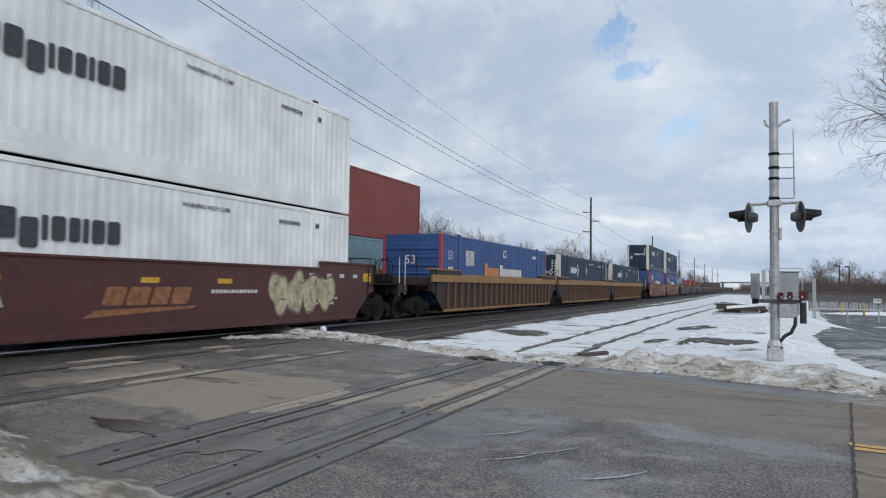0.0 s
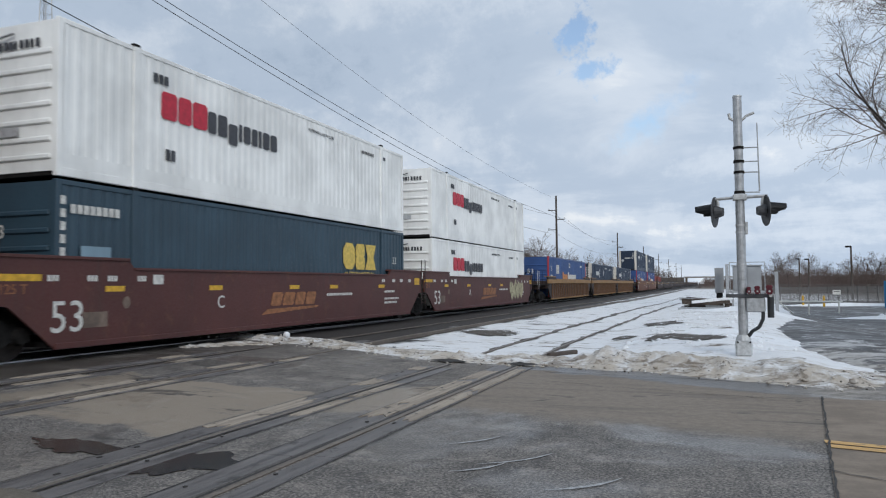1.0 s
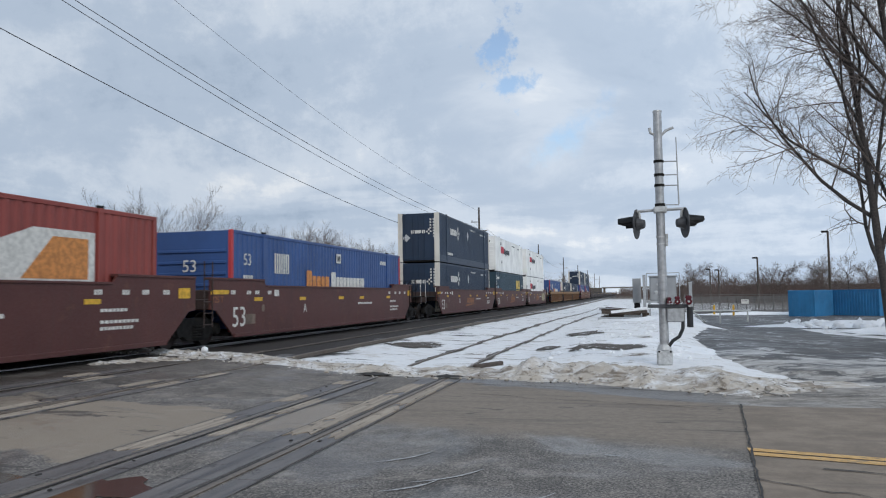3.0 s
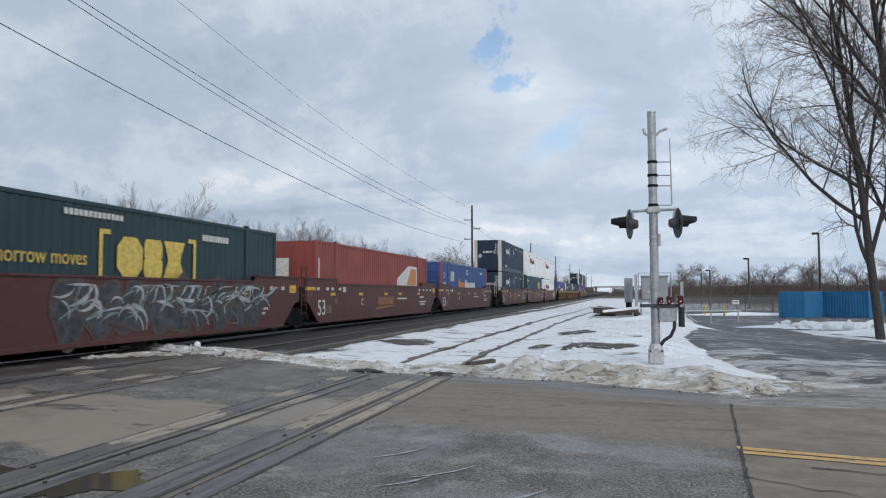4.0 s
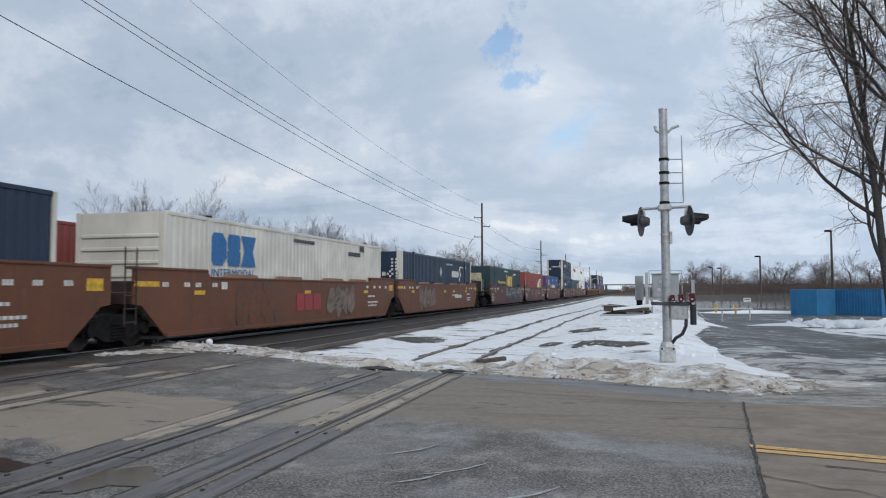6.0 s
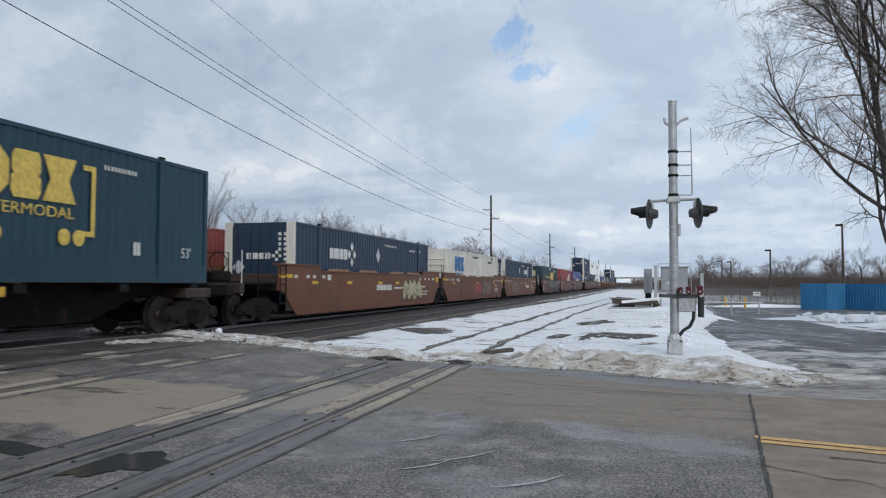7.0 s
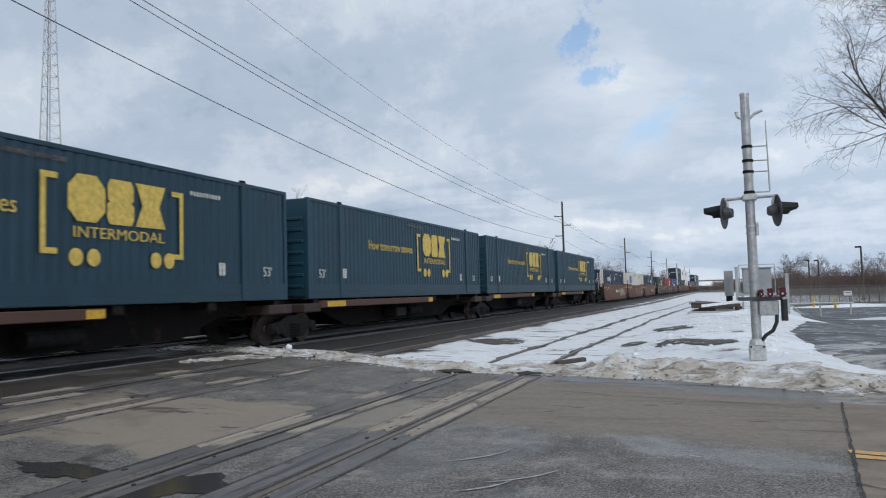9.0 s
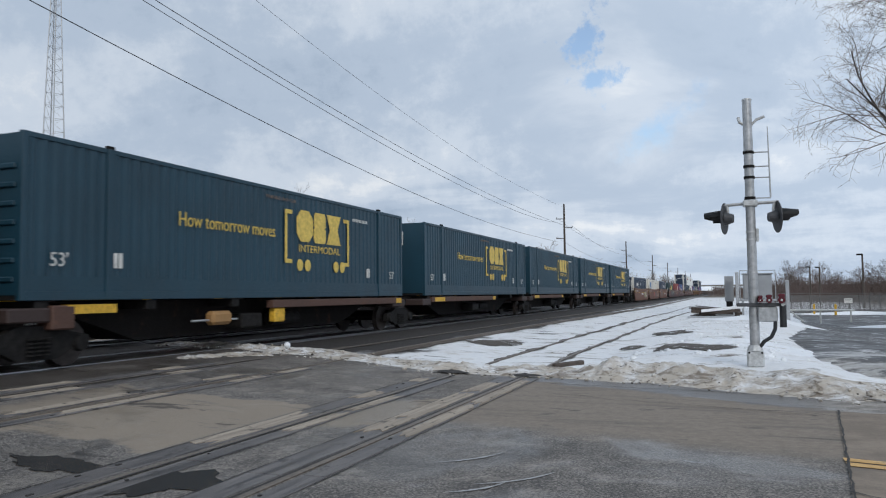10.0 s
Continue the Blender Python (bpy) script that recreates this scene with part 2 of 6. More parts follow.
def make_slab():
    """Tan concrete, pitted, with darker tyre bands along the lane."""
    k = Nodes("road_concrete")
    v = k.coords(world_space=True)
    col = k.mix(k.ramp(k.noise(1.6, 9, 0.7, v), 0.35, 0.65), (0.175, 0.138, 0.105), (0.26, 0.21, 0.162))
    bands = k.noise(1.0, 8, 0.68, k.coords((0.3, 2.0, 1), True), 0.3)
    col = k.mix(k.ramp(bands, 0.50, 0.68, 0.0, 0.6), col, (0.125, 0.10, 0.08))
    pit = k.noise(42, 4, 0.7, v)
    col = k.mix(k.ramp(pit, 0.56, 0.70, 0.0, 0.6), col, (0.09, 0.072, 0.058))
    return k.finish(col, 0.82, 0.0, pit, 0.25, 0.004)


def make_worn_line():
    k = Nodes("road_line_yellow")
    v = k.coords(world_space=True)
    col = k.mix(k.ramp(k.noise(9, 4, 0.6, v), 0.3, 0.7), (0.50, 0.29, 0.10), (0.64, 0.41, 0.17))
    col = k.mix(k.ramp(k.noise(3.2, 9, 0.78, v), 0.50, 0.62, 0.0, 0.9), col, (0.24, 0.185, 0.125))
    return k.finish(col, 0.8, 0.0, k.noise(40, 3, 0.6, v), 0.3, 0.006)


def make_snow(name, dirt, bare):
    k = Nodes(name)
    v = k.coords(world_space=True)
    big = k.noise(0.5, 6, 0.6, v)
    fine = k.noise(9, 6, 0.65, v)
    col = k.mix(k.ramp(fine, 0.3, 0.7), (0.80, 0.82, 0.85), (0.88, 0.89, 0.90))
    col = k.mix(k.ramp(k.noise(2.6, 8, 0.7, v), 0.60 - dirt, 0.80 - dirt * 0.7, 0.0, 0.85), col, (0.30, 0.245, 0.175))
    if dirt:
        grey = k.ramp(k.noise(1.7, 8, 0.68, v), 0.38, 0.58, 0.2, 0.95)
        col = k.mix(grey, col, (0.50, 0.44, 0.365))
        col = k.mix(k.ramp(k.noise(2.4, 9, 0.72, k.coords((0.7, 1.3, 1.6), True), 0.7), 0.49, 0.62, 0.0, 0.9), col, (0.21, 0.168, 0.125))
        col = k.mix(k.ramp(k.noise(6.5, 9, 0.74, k.coords((0.7, 1.2, 1.6), True), 0.4), 0.55, 0.63, 0.0, 0.85), col, (0.085, 0.066, 0.049))
    if bare:
        col = k.mix(k.ramp(big, 0.62 - bare, 0.70 - bare), col, (0.15, 0.125, 0.095))
    return k.finish(col, 0.65, 0.0, k.noise(7, 9, 0.72, v), 0.8, 0.06)


def make_ground():
    """Snow by the crossing, brown winter grass and thin snow farther off."""
    k = Nodes("snowy_ground")
    v = k.coords(world_space=True)
    x, y = k.axis(0), k.axis(1)
    snow = k.mix(k.ramp(k.noise(7, 6, 0.65, v), 0.3, 0.7), (0.71, 0.72, 0.735), (0.80, 0.80, 0.80))
    grass = k.mix(k.ramp(k.noise(3, 8, 0.7, v), 0.3, 0.7), (0.075, 0.056, 0.04), (0.17, 0.135, 0.095))
    wobble = k.math("MULTIPLY", k.math("SUBTRACT", k.noise(0.5, 8, 0.68, v), 0.5), 4.0)
    # near-black strip along the tracks: the trains' shade mixed into the grass colour
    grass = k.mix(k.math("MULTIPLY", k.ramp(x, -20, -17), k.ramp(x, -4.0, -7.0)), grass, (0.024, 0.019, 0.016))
    open_snow = k.math("MULTIPLY", k.ramp(k.math("ADD", x, wobble), -8.0, -7.3), k.math("MULTIPLY", k.ramp(x, 30.0, 16.0), k.ramp(y, 260.0, 190.0)))
    thin = k.ramp(k.noise(0.25, 7, 0.65, v), 0.55, 0.60)
    f = k.math("MAXIMUM", k.math("MULTIPLY", open_snow, k.ramp(k.noise(0.8, 8, 0.72, k.coords((0.5, 1.3, 1), True), 0.8), 0.635, 0.575)), k.math("MULTIPLY", thin, k.ramp(x, -32, -42)))
    scuff = k.ramp(k.noise(1.5, 10, 0.77, k.coords((0.8, 1, 1), True), 0.4), 0.51, 0.64, 0.0, 0.7)
    snow = k.mix(scuff, snow, (0.50, 0.46, 0.41))
    return k.finish(k.mix(f, grass, snow), 0.75, 0.0, k.noise(4, 8, 0.65, v), 0.5, 0.06)


def make_lot():
    """Wet, icy asphalt drive with streaks of packed snow along the tyre tracks."""
    k = Nodes("icy_asphalt")
    v = k.coords(world_space=True)
    x, y = k.axis(0), k.axis(1)
    streak = k.noise(0.75, 10, 0.74, k.coords((0.8, 0.9, 1), True), 0.8)
    asphalt = k.mix(k.ramp(k.noise(30, 4, 0.7, v), 0.3, 0.7), (0.022, 0.022, 0.024), (0.065, 0.063, 0.062))
    damp = k.noise(0.6, 8, 0.7, k.coords((0.6, 1.0, 1), True), 0.5)
    col = k.mix(k.ramp(damp, 0.50, 0.60, 0.0, 0.6), asphalt, (0.17, 0.162, 0.152))
    # packed ice left in sheets, thicker where the drive meets the road
    near = k.ramp(k.math("ADD", y, k.math("MULTIPLY", x, 0.6)), 30.0, 17.0)
    ice = k.ramp(k.math("ADD", streak, k.math("MULTIPLY", near, 0.115)), 0.55, 0.605)
    tone = k.ramp(k.noise(3.2, 9, 0.72, v), 0.35, 0.65)
    col = k.mix(k.math("MULTIPLY", ice, 0.85), col, k.mix(near, k.mix(tone, (0.42, 0.43, 0.44), (0.72, 0.73, 0.74)), k.mix(tone, (0.24, 0.215, 0.185), (0.55, 0.53, 0.50))))
    return k.finish(col, k.ramp(damp, 0.42, 0.58, 0.46, 0.8), 0.0, streak, 0.5, 0.04)


def make_ballast():
    k = Nodes("ballast")
    v = k.coords(world_space=True)
    cell = k.voronoi(17, v)
    tone = k.voronoi(17, v, out=1)
    b = k.n.new("ShaderNodeRGBToBW")
    k.l.new(tone, b.inputs[0])
    # stone tones lowered to near black to hold the shade beneath the trains
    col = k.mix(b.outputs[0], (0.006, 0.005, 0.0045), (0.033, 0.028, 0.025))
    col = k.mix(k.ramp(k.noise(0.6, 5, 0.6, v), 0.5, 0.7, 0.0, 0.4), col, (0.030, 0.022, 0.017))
    return k.finish(col, 0.9, 0.0, cell, 1.0, 0.05)


ROAD = make_road()
SNOW = make_ground()
BANK = make_snow("dirty_snow_bank", 0.17, 0)
FIELD_SNOW = make_snow("trodden_snow", 0.0, 0)
MUD = make_snow("muddy_snow", 0.30, 0.125)
LOT = make_lot()
BALLAST = make_ballast()
# weak specular keeps that painted shade dark
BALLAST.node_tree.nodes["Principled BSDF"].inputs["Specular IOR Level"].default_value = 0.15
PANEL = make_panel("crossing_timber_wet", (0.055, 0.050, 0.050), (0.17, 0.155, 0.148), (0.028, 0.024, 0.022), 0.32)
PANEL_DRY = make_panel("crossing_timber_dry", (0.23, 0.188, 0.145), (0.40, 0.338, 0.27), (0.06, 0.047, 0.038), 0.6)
SLAB = make_slab()
RAIL = plain("rail_steel", (0.17, 0.14, 0.115), 0.5, 0.3, 0.3, 20)
RAIL_TOP = plain("rail_head_polished", (0.45, 0.45, 0.46), 0.28, 1.0, 0.15, 20)
TIE = plain("tie_wood", (0.07, 0.055, 0.045), 0.9, 0, 0.35, 8)
YELLOW_LINE = make_worn_line()
WHITE_LINE = plain("road_line_worn_white", (0.36, 0.36, 0.36), 0.8, 0, 0.4, 14)
CRACK = plain("crack_filler", (0.038, 0.035, 0.033), 0.8, 0, 0.3, 10)
PUDDLE = plain("wet_stain", (0.045, 0.036, 0.030), 0.14, 0, 0.1, 2)
GALV = plain("galvanised_steel", (0.42, 0.43, 0.44), 0.5, 0.55, 0.2, 9)
ALU = plain("cast_aluminium", (0.50, 0.51, 0.51), 0.55, 0.4, 0.2, 14)
BLACK = plain("black_paint", (0.018, 0.019, 0.021), 0.5, 0, 0.3, 10)
BLACK_STEEL = plain("grimy_black_steel", (0.013, 0.012, 0.0115), 0.8, 0.0, 0.5, 7)
BLACK_STEEL.node_tree.nodes["Principled BSDF"].inputs["Specular IOR Level"].default_value = 0.2
WHEEL = plain("wheel_steel", (0.045, 0.036, 0.032), 0.55, 0.5, 0.35, 12)
RED_LENS = plain("red_lens", (0.085, 0.008, 0.014), 0.25, 0, 0.2, 20)
WOOD = plain("pole_wood", (0.075, 0.06, 0.05), 0.9, 0, 0.3, 7)
BARK = plain("bark", (0.050, 0.043, 0.040), 0.95, 0, 0.35, 9)
TWIG = plain("twig_bark", (0.135, 0.108, 0.095), 0.95, 0, 0.3, 9)
TWIG_RED = plain("scrub_bark", (0.135, 0.098, 0.085), 0.95, 0, 0.3, 9)
WIRE = plain("wire", (0.065, 0.068, 0.075), 0.6, 0.3, 0.1, 5)
FENCE = plain("fence_mesh_grey", (0.16, 0.155, 0.15), 0.7, 0.2, 0.2, 4)
YEL = plain("yellow_marking", (0.62, 0.36, 0.03), 0.6, 0, 0.25, 9)
WHITE_MARK = plain("white_marking", (0.62, 0.61, 0.57), 0.6, 0, 0.2, 9)
GREY_MARK = plain("black_marking", (0.05, 0.052, 0.06), 0.6, 0, 0.3, 12)
RED_MARK = plain("red_marking", (0.50, 0.02, 0.045), 0.55, 0, 0.2, 9)
GOLD_MARK = plain("gold_marking", (0.66, 0.47, 0.10), 0.6, 0, 0.22, 9)
BLUE_MARK = plain("blue_marking", (0.02, 0.13, 0.32), 0.6, 0, 0.2, 9)
FADED_MARK = plain("faded_orange_marking", (0.27, 0.115, 0.05), 0.7, 0, 0.4, 6)
ORANGE_MARK = plain("orange_marking", (0.55, 0.22, 0.06), 0.6, 0, 0.3, 9)
CHALK = plain("pale_spray_paint", (0.175, 0.128, 0.10), 0.7, 0, 0.35, 3)
CHALK_DARK = plain("dark_spray_paint", (0.085, 0.06, 0.05), 0.7, 0, 0.3, 6)
CHALK_GOLD = plain("sand_spray_paint", (0.42, 0.38, 0.24), 0.7, 0, 0.35, 5)
CHALK_BLUE = plain("slate_spray_paint", (0.052, 0.056, 0.062), 0.7, 0, 0.5, 5)
CHALK_WHITE = plain("white_spray_paint", (0.36, 0.355, 0.35), 0.7, 0, 0.4, 5)
CHALK_MINT = plain("grey_green_spray_paint", (0.17, 0.215, 0.20), 0.7, 0, 0.4, 5)

P_WHITE = paint("container_white", (0.86, 0.86, 0.83), 0.5, 0.12)
P_CREAM = paint("container_cream", (0.62, 0.59, 0.52), 0.55, 0.25)
P_NAVY = paint("container_navy", (0.010, 0.026, 0.056), 0.45, 0.25)
P_TEAL = paint("container_teal", (0.0065, 0.039, 0.062), 0.45, 0.12)
P_SLATE = paint("container_slate", (0.03, 0.062, 0.088), 0.5, 0.3)
P_GREEN = paint("container_green", (0.016, 0.042, 0.049), 0.5, 0.3)
P_BLUE = paint("container_blue", (0.028, 0.075, 0.22), 0.45, 0.22)
P_RED = paint("container_red", (0.30, 0.028, 0.030), 0.5, 0.25)
P_RUSTRED = paint("container_rust_red", (0.26, 0.055, 0.045), 0.55, 0.3)
P_PALEBLUE = paint("container_pale_blue", (0.22, 0.33, 0.40), 0.55, 0.3)
P_YARDBLUE = paint("yard_container_blue", (0.022, 0.17, 0.36), 0.5, 0.2)
P_BROWN = paint("car_oxide_brown", (0.084, 0.025, 0.021), 0.58, 0.7, 0.35)
P_ORANGE = paint("car_faded_orange", (0.138, 0.048, 0.020), 0.62, 0.85, 0.6)
P_YELLOW = paint("car_faded_yellow", (0.30, 0.165, 0.06), 0.65, 0.4, 0.3)
P_DKBROWN = paint("car_dark_brown", (0.036, 0.021, 0.018), 0.65, 0.5, 0.3)
P_CABINET = paint("cabinet_grey", (0.33, 0.34, 0.35), 0.5, 0.2)


# ---- mesh helpers ----
def mesh_of(bm, mat, name, smooth=False):
    bm.normal_update()
    me = bpy.data.meshes.new(name)
    bm.to_mesh(me)
    bm.free()
    me.materials.append(mat)
    if smooth:
        for p in me.polygons:
            p.use_smooth = True
    return me


def part(name, bm, mat, parent, label="", smooth=False):
    """One mesh object under a thing or a part; bm may also be a ready mesh."""
    me = bm if isinstance(bm, bpy.types.Mesh) else mesh_of(bm, mat, name, smooth)
    ob = new(name, me)
    ob.parent = parent
    if label:
        tagged(ob, label)
    if name in TINY:
        ob["kind"] = "stuff"
    return ob


TINY = {"stencil", "number_stencil", "code_stencil", "warning_stencil", "end_number_stencil", "end_logo", "handling_mark", "spring"}


def thing(name, label, category, m=None, group="", kind=""):
    ob = new(name)
    ob.empty_display_size = 0.2
    if m is not None:
        ob.matrix_basis = m
    return tagged(ob, label, category, group, kind)


def box(bm, x0, x1, y0, y1, z0, z1, bevel=0.0):
    r = bmesh.ops.create_cube(bm, size=1.0)
    vs = r["verts"]
    for v in vs:
        v.co = Vector((x0 + (v.co.x + 0.5) * (x1 - x0), y0 + (v.co.y + 0.5) * (y1 - y0), z0 + (v.co.z + 0.5) * (z1 - z0)))
    if bevel:
        es = list({e for v in vs for e in v.link_edges})
        bmesh.ops.bevel(bm, geom=es, offset=bevel, segments=1, affect="EDGES", profile=0.5)
    return bm


def boxm(*a, **k):
    return box(bmesh.new(), *a, **k)


def cyl(bm, p, q, r0, r1=None, seg=12, caps=True):
    """A tapered tube from p to q."""
    p, q = Vector(p), Vector(q)
    r1 = r0 if r1 is None else r1
    d = (q - p).normalized()
    a = d.orthogonal().normalized()
    b = d.cross(a)
    rings = []
    for c, r in ((p, r0), (q, r1)):
        rings.append([bm.verts.new(c + (a * math.cos(2 * math.pi * i / seg) + b * math.sin(2 * math.pi * i / seg)) * r) for i in range(seg)])
    for i in range(seg):
        j = (i + 1) % seg
        bm.faces.new((rings[0][i], rings[0][j], rings[1][j], rings[1][i]))
    if caps:
        bm.faces.new(rings[0][::-1])
        bm.faces.new(rings[1])
    return bm


def tube_path(bm, pts, r, seg=8):
    """One round tube swept along the points."""
    pts = [Vector(p) for p in pts]
    a, rings = None, []
    for i, p in enumerate(pts):
        d = (pts[min(i + 1, len(pts) - 1)] - pts[max(i - 1, 0)]).normalized()
        a = d.orthogonal().normalized() if a is None else (a - d * a.dot(d)).normalized()
        b = d.cross(a)
        rings.append([bm.verts.new(p + (a * math.cos(2 * math.pi * k / seg) + b * math.sin(2 * math.pi * k / seg)) * r) for k in range(seg)])
    for A, B in zip(rings, rings[1:]):
        for k in range(seg):
            bm.faces.new((A[k], A[(k + 1) % seg], B[(k + 1) % seg], B[k]))
    bm.faces.new(rings[0][::-1])
    bm.faces.new(rings[-1])
    return bm


def slab(bm, outline, x0, x1):
    """A plate with an outline in (y, z), thick from x0 to x1."""
    a = [bm.verts.new((x0, y, z)) for y, z in outline]
    b = [bm.verts.new((x1, y, z)) for y, z in outline]
    n = len(a)
    bm.faces.new(a[::-1])
    bm.faces.new(b)
    for i in range(n):
        j = (i + 1) % n
        bm.faces.new((a[i], a[j], b[j], b[i]))
    bmesh.ops.recalc_face_normals(bm, faces=bm.faces)
    return bm


TEXT = {}


def text_mesh(s, size, mat):
    key = (s, size, mat.name)
    if key not in TEXT:
        cu = bpy.data.curves.new("lettering", "FONT")
        cu.body, cu.size, cu.align_x, cu.extrude = s, size, "LEFT", 0.003
        cu.resolution_u = 3
        ob = new("lettering", cu)
        me = bpy.data.meshes.new_from_object(ob.evaluated_get(bpy.context.evaluated_depsgraph_get()))
        bpy.data.objects.remove(ob)
        me.materials.append(mat)
        TEXT[key] = me
    return TEXT[key]


def side_text(parent, s, size, mat, x, y, z, label="", width=0.0, name="lettering"):
    """Lettering on the side that faces +x, read along +y."""
    me = text_mesh(s, size, mat)
    ob = part(name, me, mat, parent, label)
    f = width / max(v.co.x for v in me.vertices) if width else 1.0
    ob.matrix_basis = pose(x, y, z, 90, 0, 90) @ Matrix.Diagonal((f, 1, 1, 1))
    return ob


def end_text(parent, s, size, mat, x, y, z, label=""):
    """Lettering on the end that faces -y, read along +x."""
    ob = part("lettering", text_mesh(s, size, mat), mat, parent, label)
    ob.matrix_basis = pose(x, y, z, 90, 0, 0)
    return ob


def bars(bm, x, y, z, w, h, n, depth=0.008, gap=0.25):
    """Small writing as a row of plain bars on a side that faces +x."""
    step = w / n
    for i in range(n):
        box(bm, x, x + depth, y + i * step, y + (i + 1 - gap) * step, z, z + h)
    return bm


def chips(bm, x, y, z, widths, h, gap, cut=0.12, lean=0.0, depth=0.008):
    """A logo as a row of plain chamfered blocks."""
    for w in widths:
        c = min(cut * 0.5, w * 0.16, h * 0.12)
        o = [(c, 0), (w - c, 0), (w, c), (w, h - c), (w - c, h), (c, h), (0, h - c), (0, c)]
        slab(bm, [(y + a + lean * b, z + b) for a, b in o], x, x + depth)
        y += w + gap
    return bm


def chip_parts(parent, name, mat, x, y, z, widths, h, gap, cut=0.12, lean=0.0, label=""):
    for w in widths:
        part(name, chips(bmesh.new(), x, y, z, (w,), h, gap, cut, lean), mat, parent, label)
        y += w + gap


# ---- containers ----
CW, CH, CL = 2.59, 2.96, 16.15


def corrugated(x, y0, y1, z0, z1, pitch, depth, face=1):
    """A ribbed steel wall: flats proud, recesses set in by depth."""
    bm = bmesh.new()
    prof, y = [], y0
    while y < y1 - 1e-6:
        for f, d in ((0.0, 0), (0.34, 0), (0.5, 1), (0.84, 1)):
            yy = y + f * pitch
            if yy < y1:
                prof.append((yy, d))
        y += pitch
    prof.append((y1, prof[-1][1]))
    lo = [bm.verts.new((x - face * depth * d, yy, z0)) for yy, d in prof]
    hi = [bm.verts.new((x - face * depth * d, yy, z1)) for yy, d in prof]
    for i in range(len(prof) - 1):
        q = (lo[i], lo[i + 1], hi[i + 1], hi[i])
        bm.faces.new(q if face > 0 else q[::-1])
    return bm


SIDES = {}


def container(name, label, wall, post=None, length=CL, end="ribs", post_size=(0.11, 0.13), pitch=0.28, depth=0.024, band=True, group="containers on the train"):
    """A box of ribbed steel; the near long side faces +x, the back end -y. Origin at the middle of its floor."""
    t = thing(name, label, "container", group=group)
    post = post or wall
    h, w = length / 2, CW / 2
    key = (wall.name, length, pitch)
    if key not in SIDES:
        z0 = 0.42 if band else 0.16
        SIDES[key] = (
            mesh_of(corrugated(w - 0.012, -h + 0.14, h - 0.14, z0, CH - 0.10, pitch, depth), wall, "side_wall"),
            mesh_of(corrugated(-w + 0.012, -h + 0.14, h - 0.14, z0, CH - 0.10, pitch, depth, -1), wall, "side_wall"),
            mesh_of(boxm(-w + 0.02, w - 0.02, -h + 0.05, h - 0.05, CH - 0.06, CH - 0.02), wall, "roof"),
            mesh_of(boxm(-w + 0.05, w - 0.05, -h + 0.05, h - 0.05, 0.02, 0.14), BLACK_STEEL, "floor"),
        )
    for n, me in zip(("side_wall", "side_wall", "roof", "underframe"), SIDES[key]):
        part(n, me, None, t)
    for s in (1, -1):
        x0, x1 = (w - 0.07, w) if s > 0 else (-w, -w + 0.07)
        part("top_rail", boxm(x0, x1, -h + 0.12, h - 0.12, CH - 0.10, CH, bevel=0.012), wall, t)
        part("bottom_rail", boxm(x0, x1, -h + 0.12, h - 0.12, 0, 0.17, bevel=0.012), wall, t)
        if band:
            part("kick_panel", boxm(min(x0, x1) + 0.02, max(x0, x1) - 0.008, -h + 0.12, h - 0.12, 0.17, 0.43), wall, t)
        for yy in (-h, h - 0.13):
            pw, pd = post_size
            y_in = yy if yy < 0 else yy + 0.13 - pd
            part("corner_post", boxm(w - pw if s > 0 else -w, w if s > 0 else -w + pw, y_in, y_in + pd, 0, CH, bevel=0.01), post, t)
        for yy in (-6.1, 6.1):
            if length > 14:
                part("lifting_post", boxm(x0, x1 + 0.022 if s > 0 else x1, yy - 0.085, yy + 0.085, 0, CH, bevel=0.012), wall, t)
                part("corner_casting", boxm(x0, x1 + (0.012 if s > 0 else 0), yy - 0.09, yy + 0.09, CH - 0.02, CH + 0.055), BLACK_STEEL, t)
    for s in (-1, 1):
        part("end_wall", boxm(-w + 0.1, w - 0.1, s * h - (0.0 if s < 0 else 0.06) + (0.03 if s < 0 else 0), s * h + (0.09 if s < 0 else -0.03), 0.1, CH - 0.04), wall, t)
    if end == "plain":
        pass
    elif end == "ribs":
        for i in range(7):
            part("end_rib", boxm(-w + 0.18, w - 0.18, -h - 0.012, -h + 0.04, 0.32 + i * 0.33, 0.42 + i * 0.33, bevel=0.02), wall, t)
    else:
        for i in (-1, 1):
            part("door", boxm(min(i * 0.02, i * 1.15), max(i * 0.02, i * (1.15 if post_size[0] < 0.2 else 0.97)), -h + 0.004, -h + 0.05, 0.16, CH - 0.14, bevel=0.012), wall, t)
            for xx in (0.35, 0.85):
                part("lock_rod", cyl(bmesh.new(), (i * xx, -h - 0.02, 0.1), (i * xx, -h - 0.02, CH - 0.08), 0.018, seg=6), wall, t)
    return t


SX = CW / 2 + 0.004


def mark_small(t, mat, length=CL):
    """Small writing common to most boxes: number near the front top, codes near the back."""
    h = length / 2
    part("number_stencil", bars(bmesh.new(), SX, h - 3.6, CH - 0.5, 1.0, 0.10, 9, gap=0.5), mat, t)
    part("code_stencil", bars(bmesh.new(), SX, h - 1.9, CH - 0.5, 0.24, 0.13, 2), mat, t)
    side_text(t, "WARNING HIGH CUBE", 0.14, mat, SX + 0.003, 0.9, CH - 0.42, "small warning lettering", 1.6, "warning_stencil")


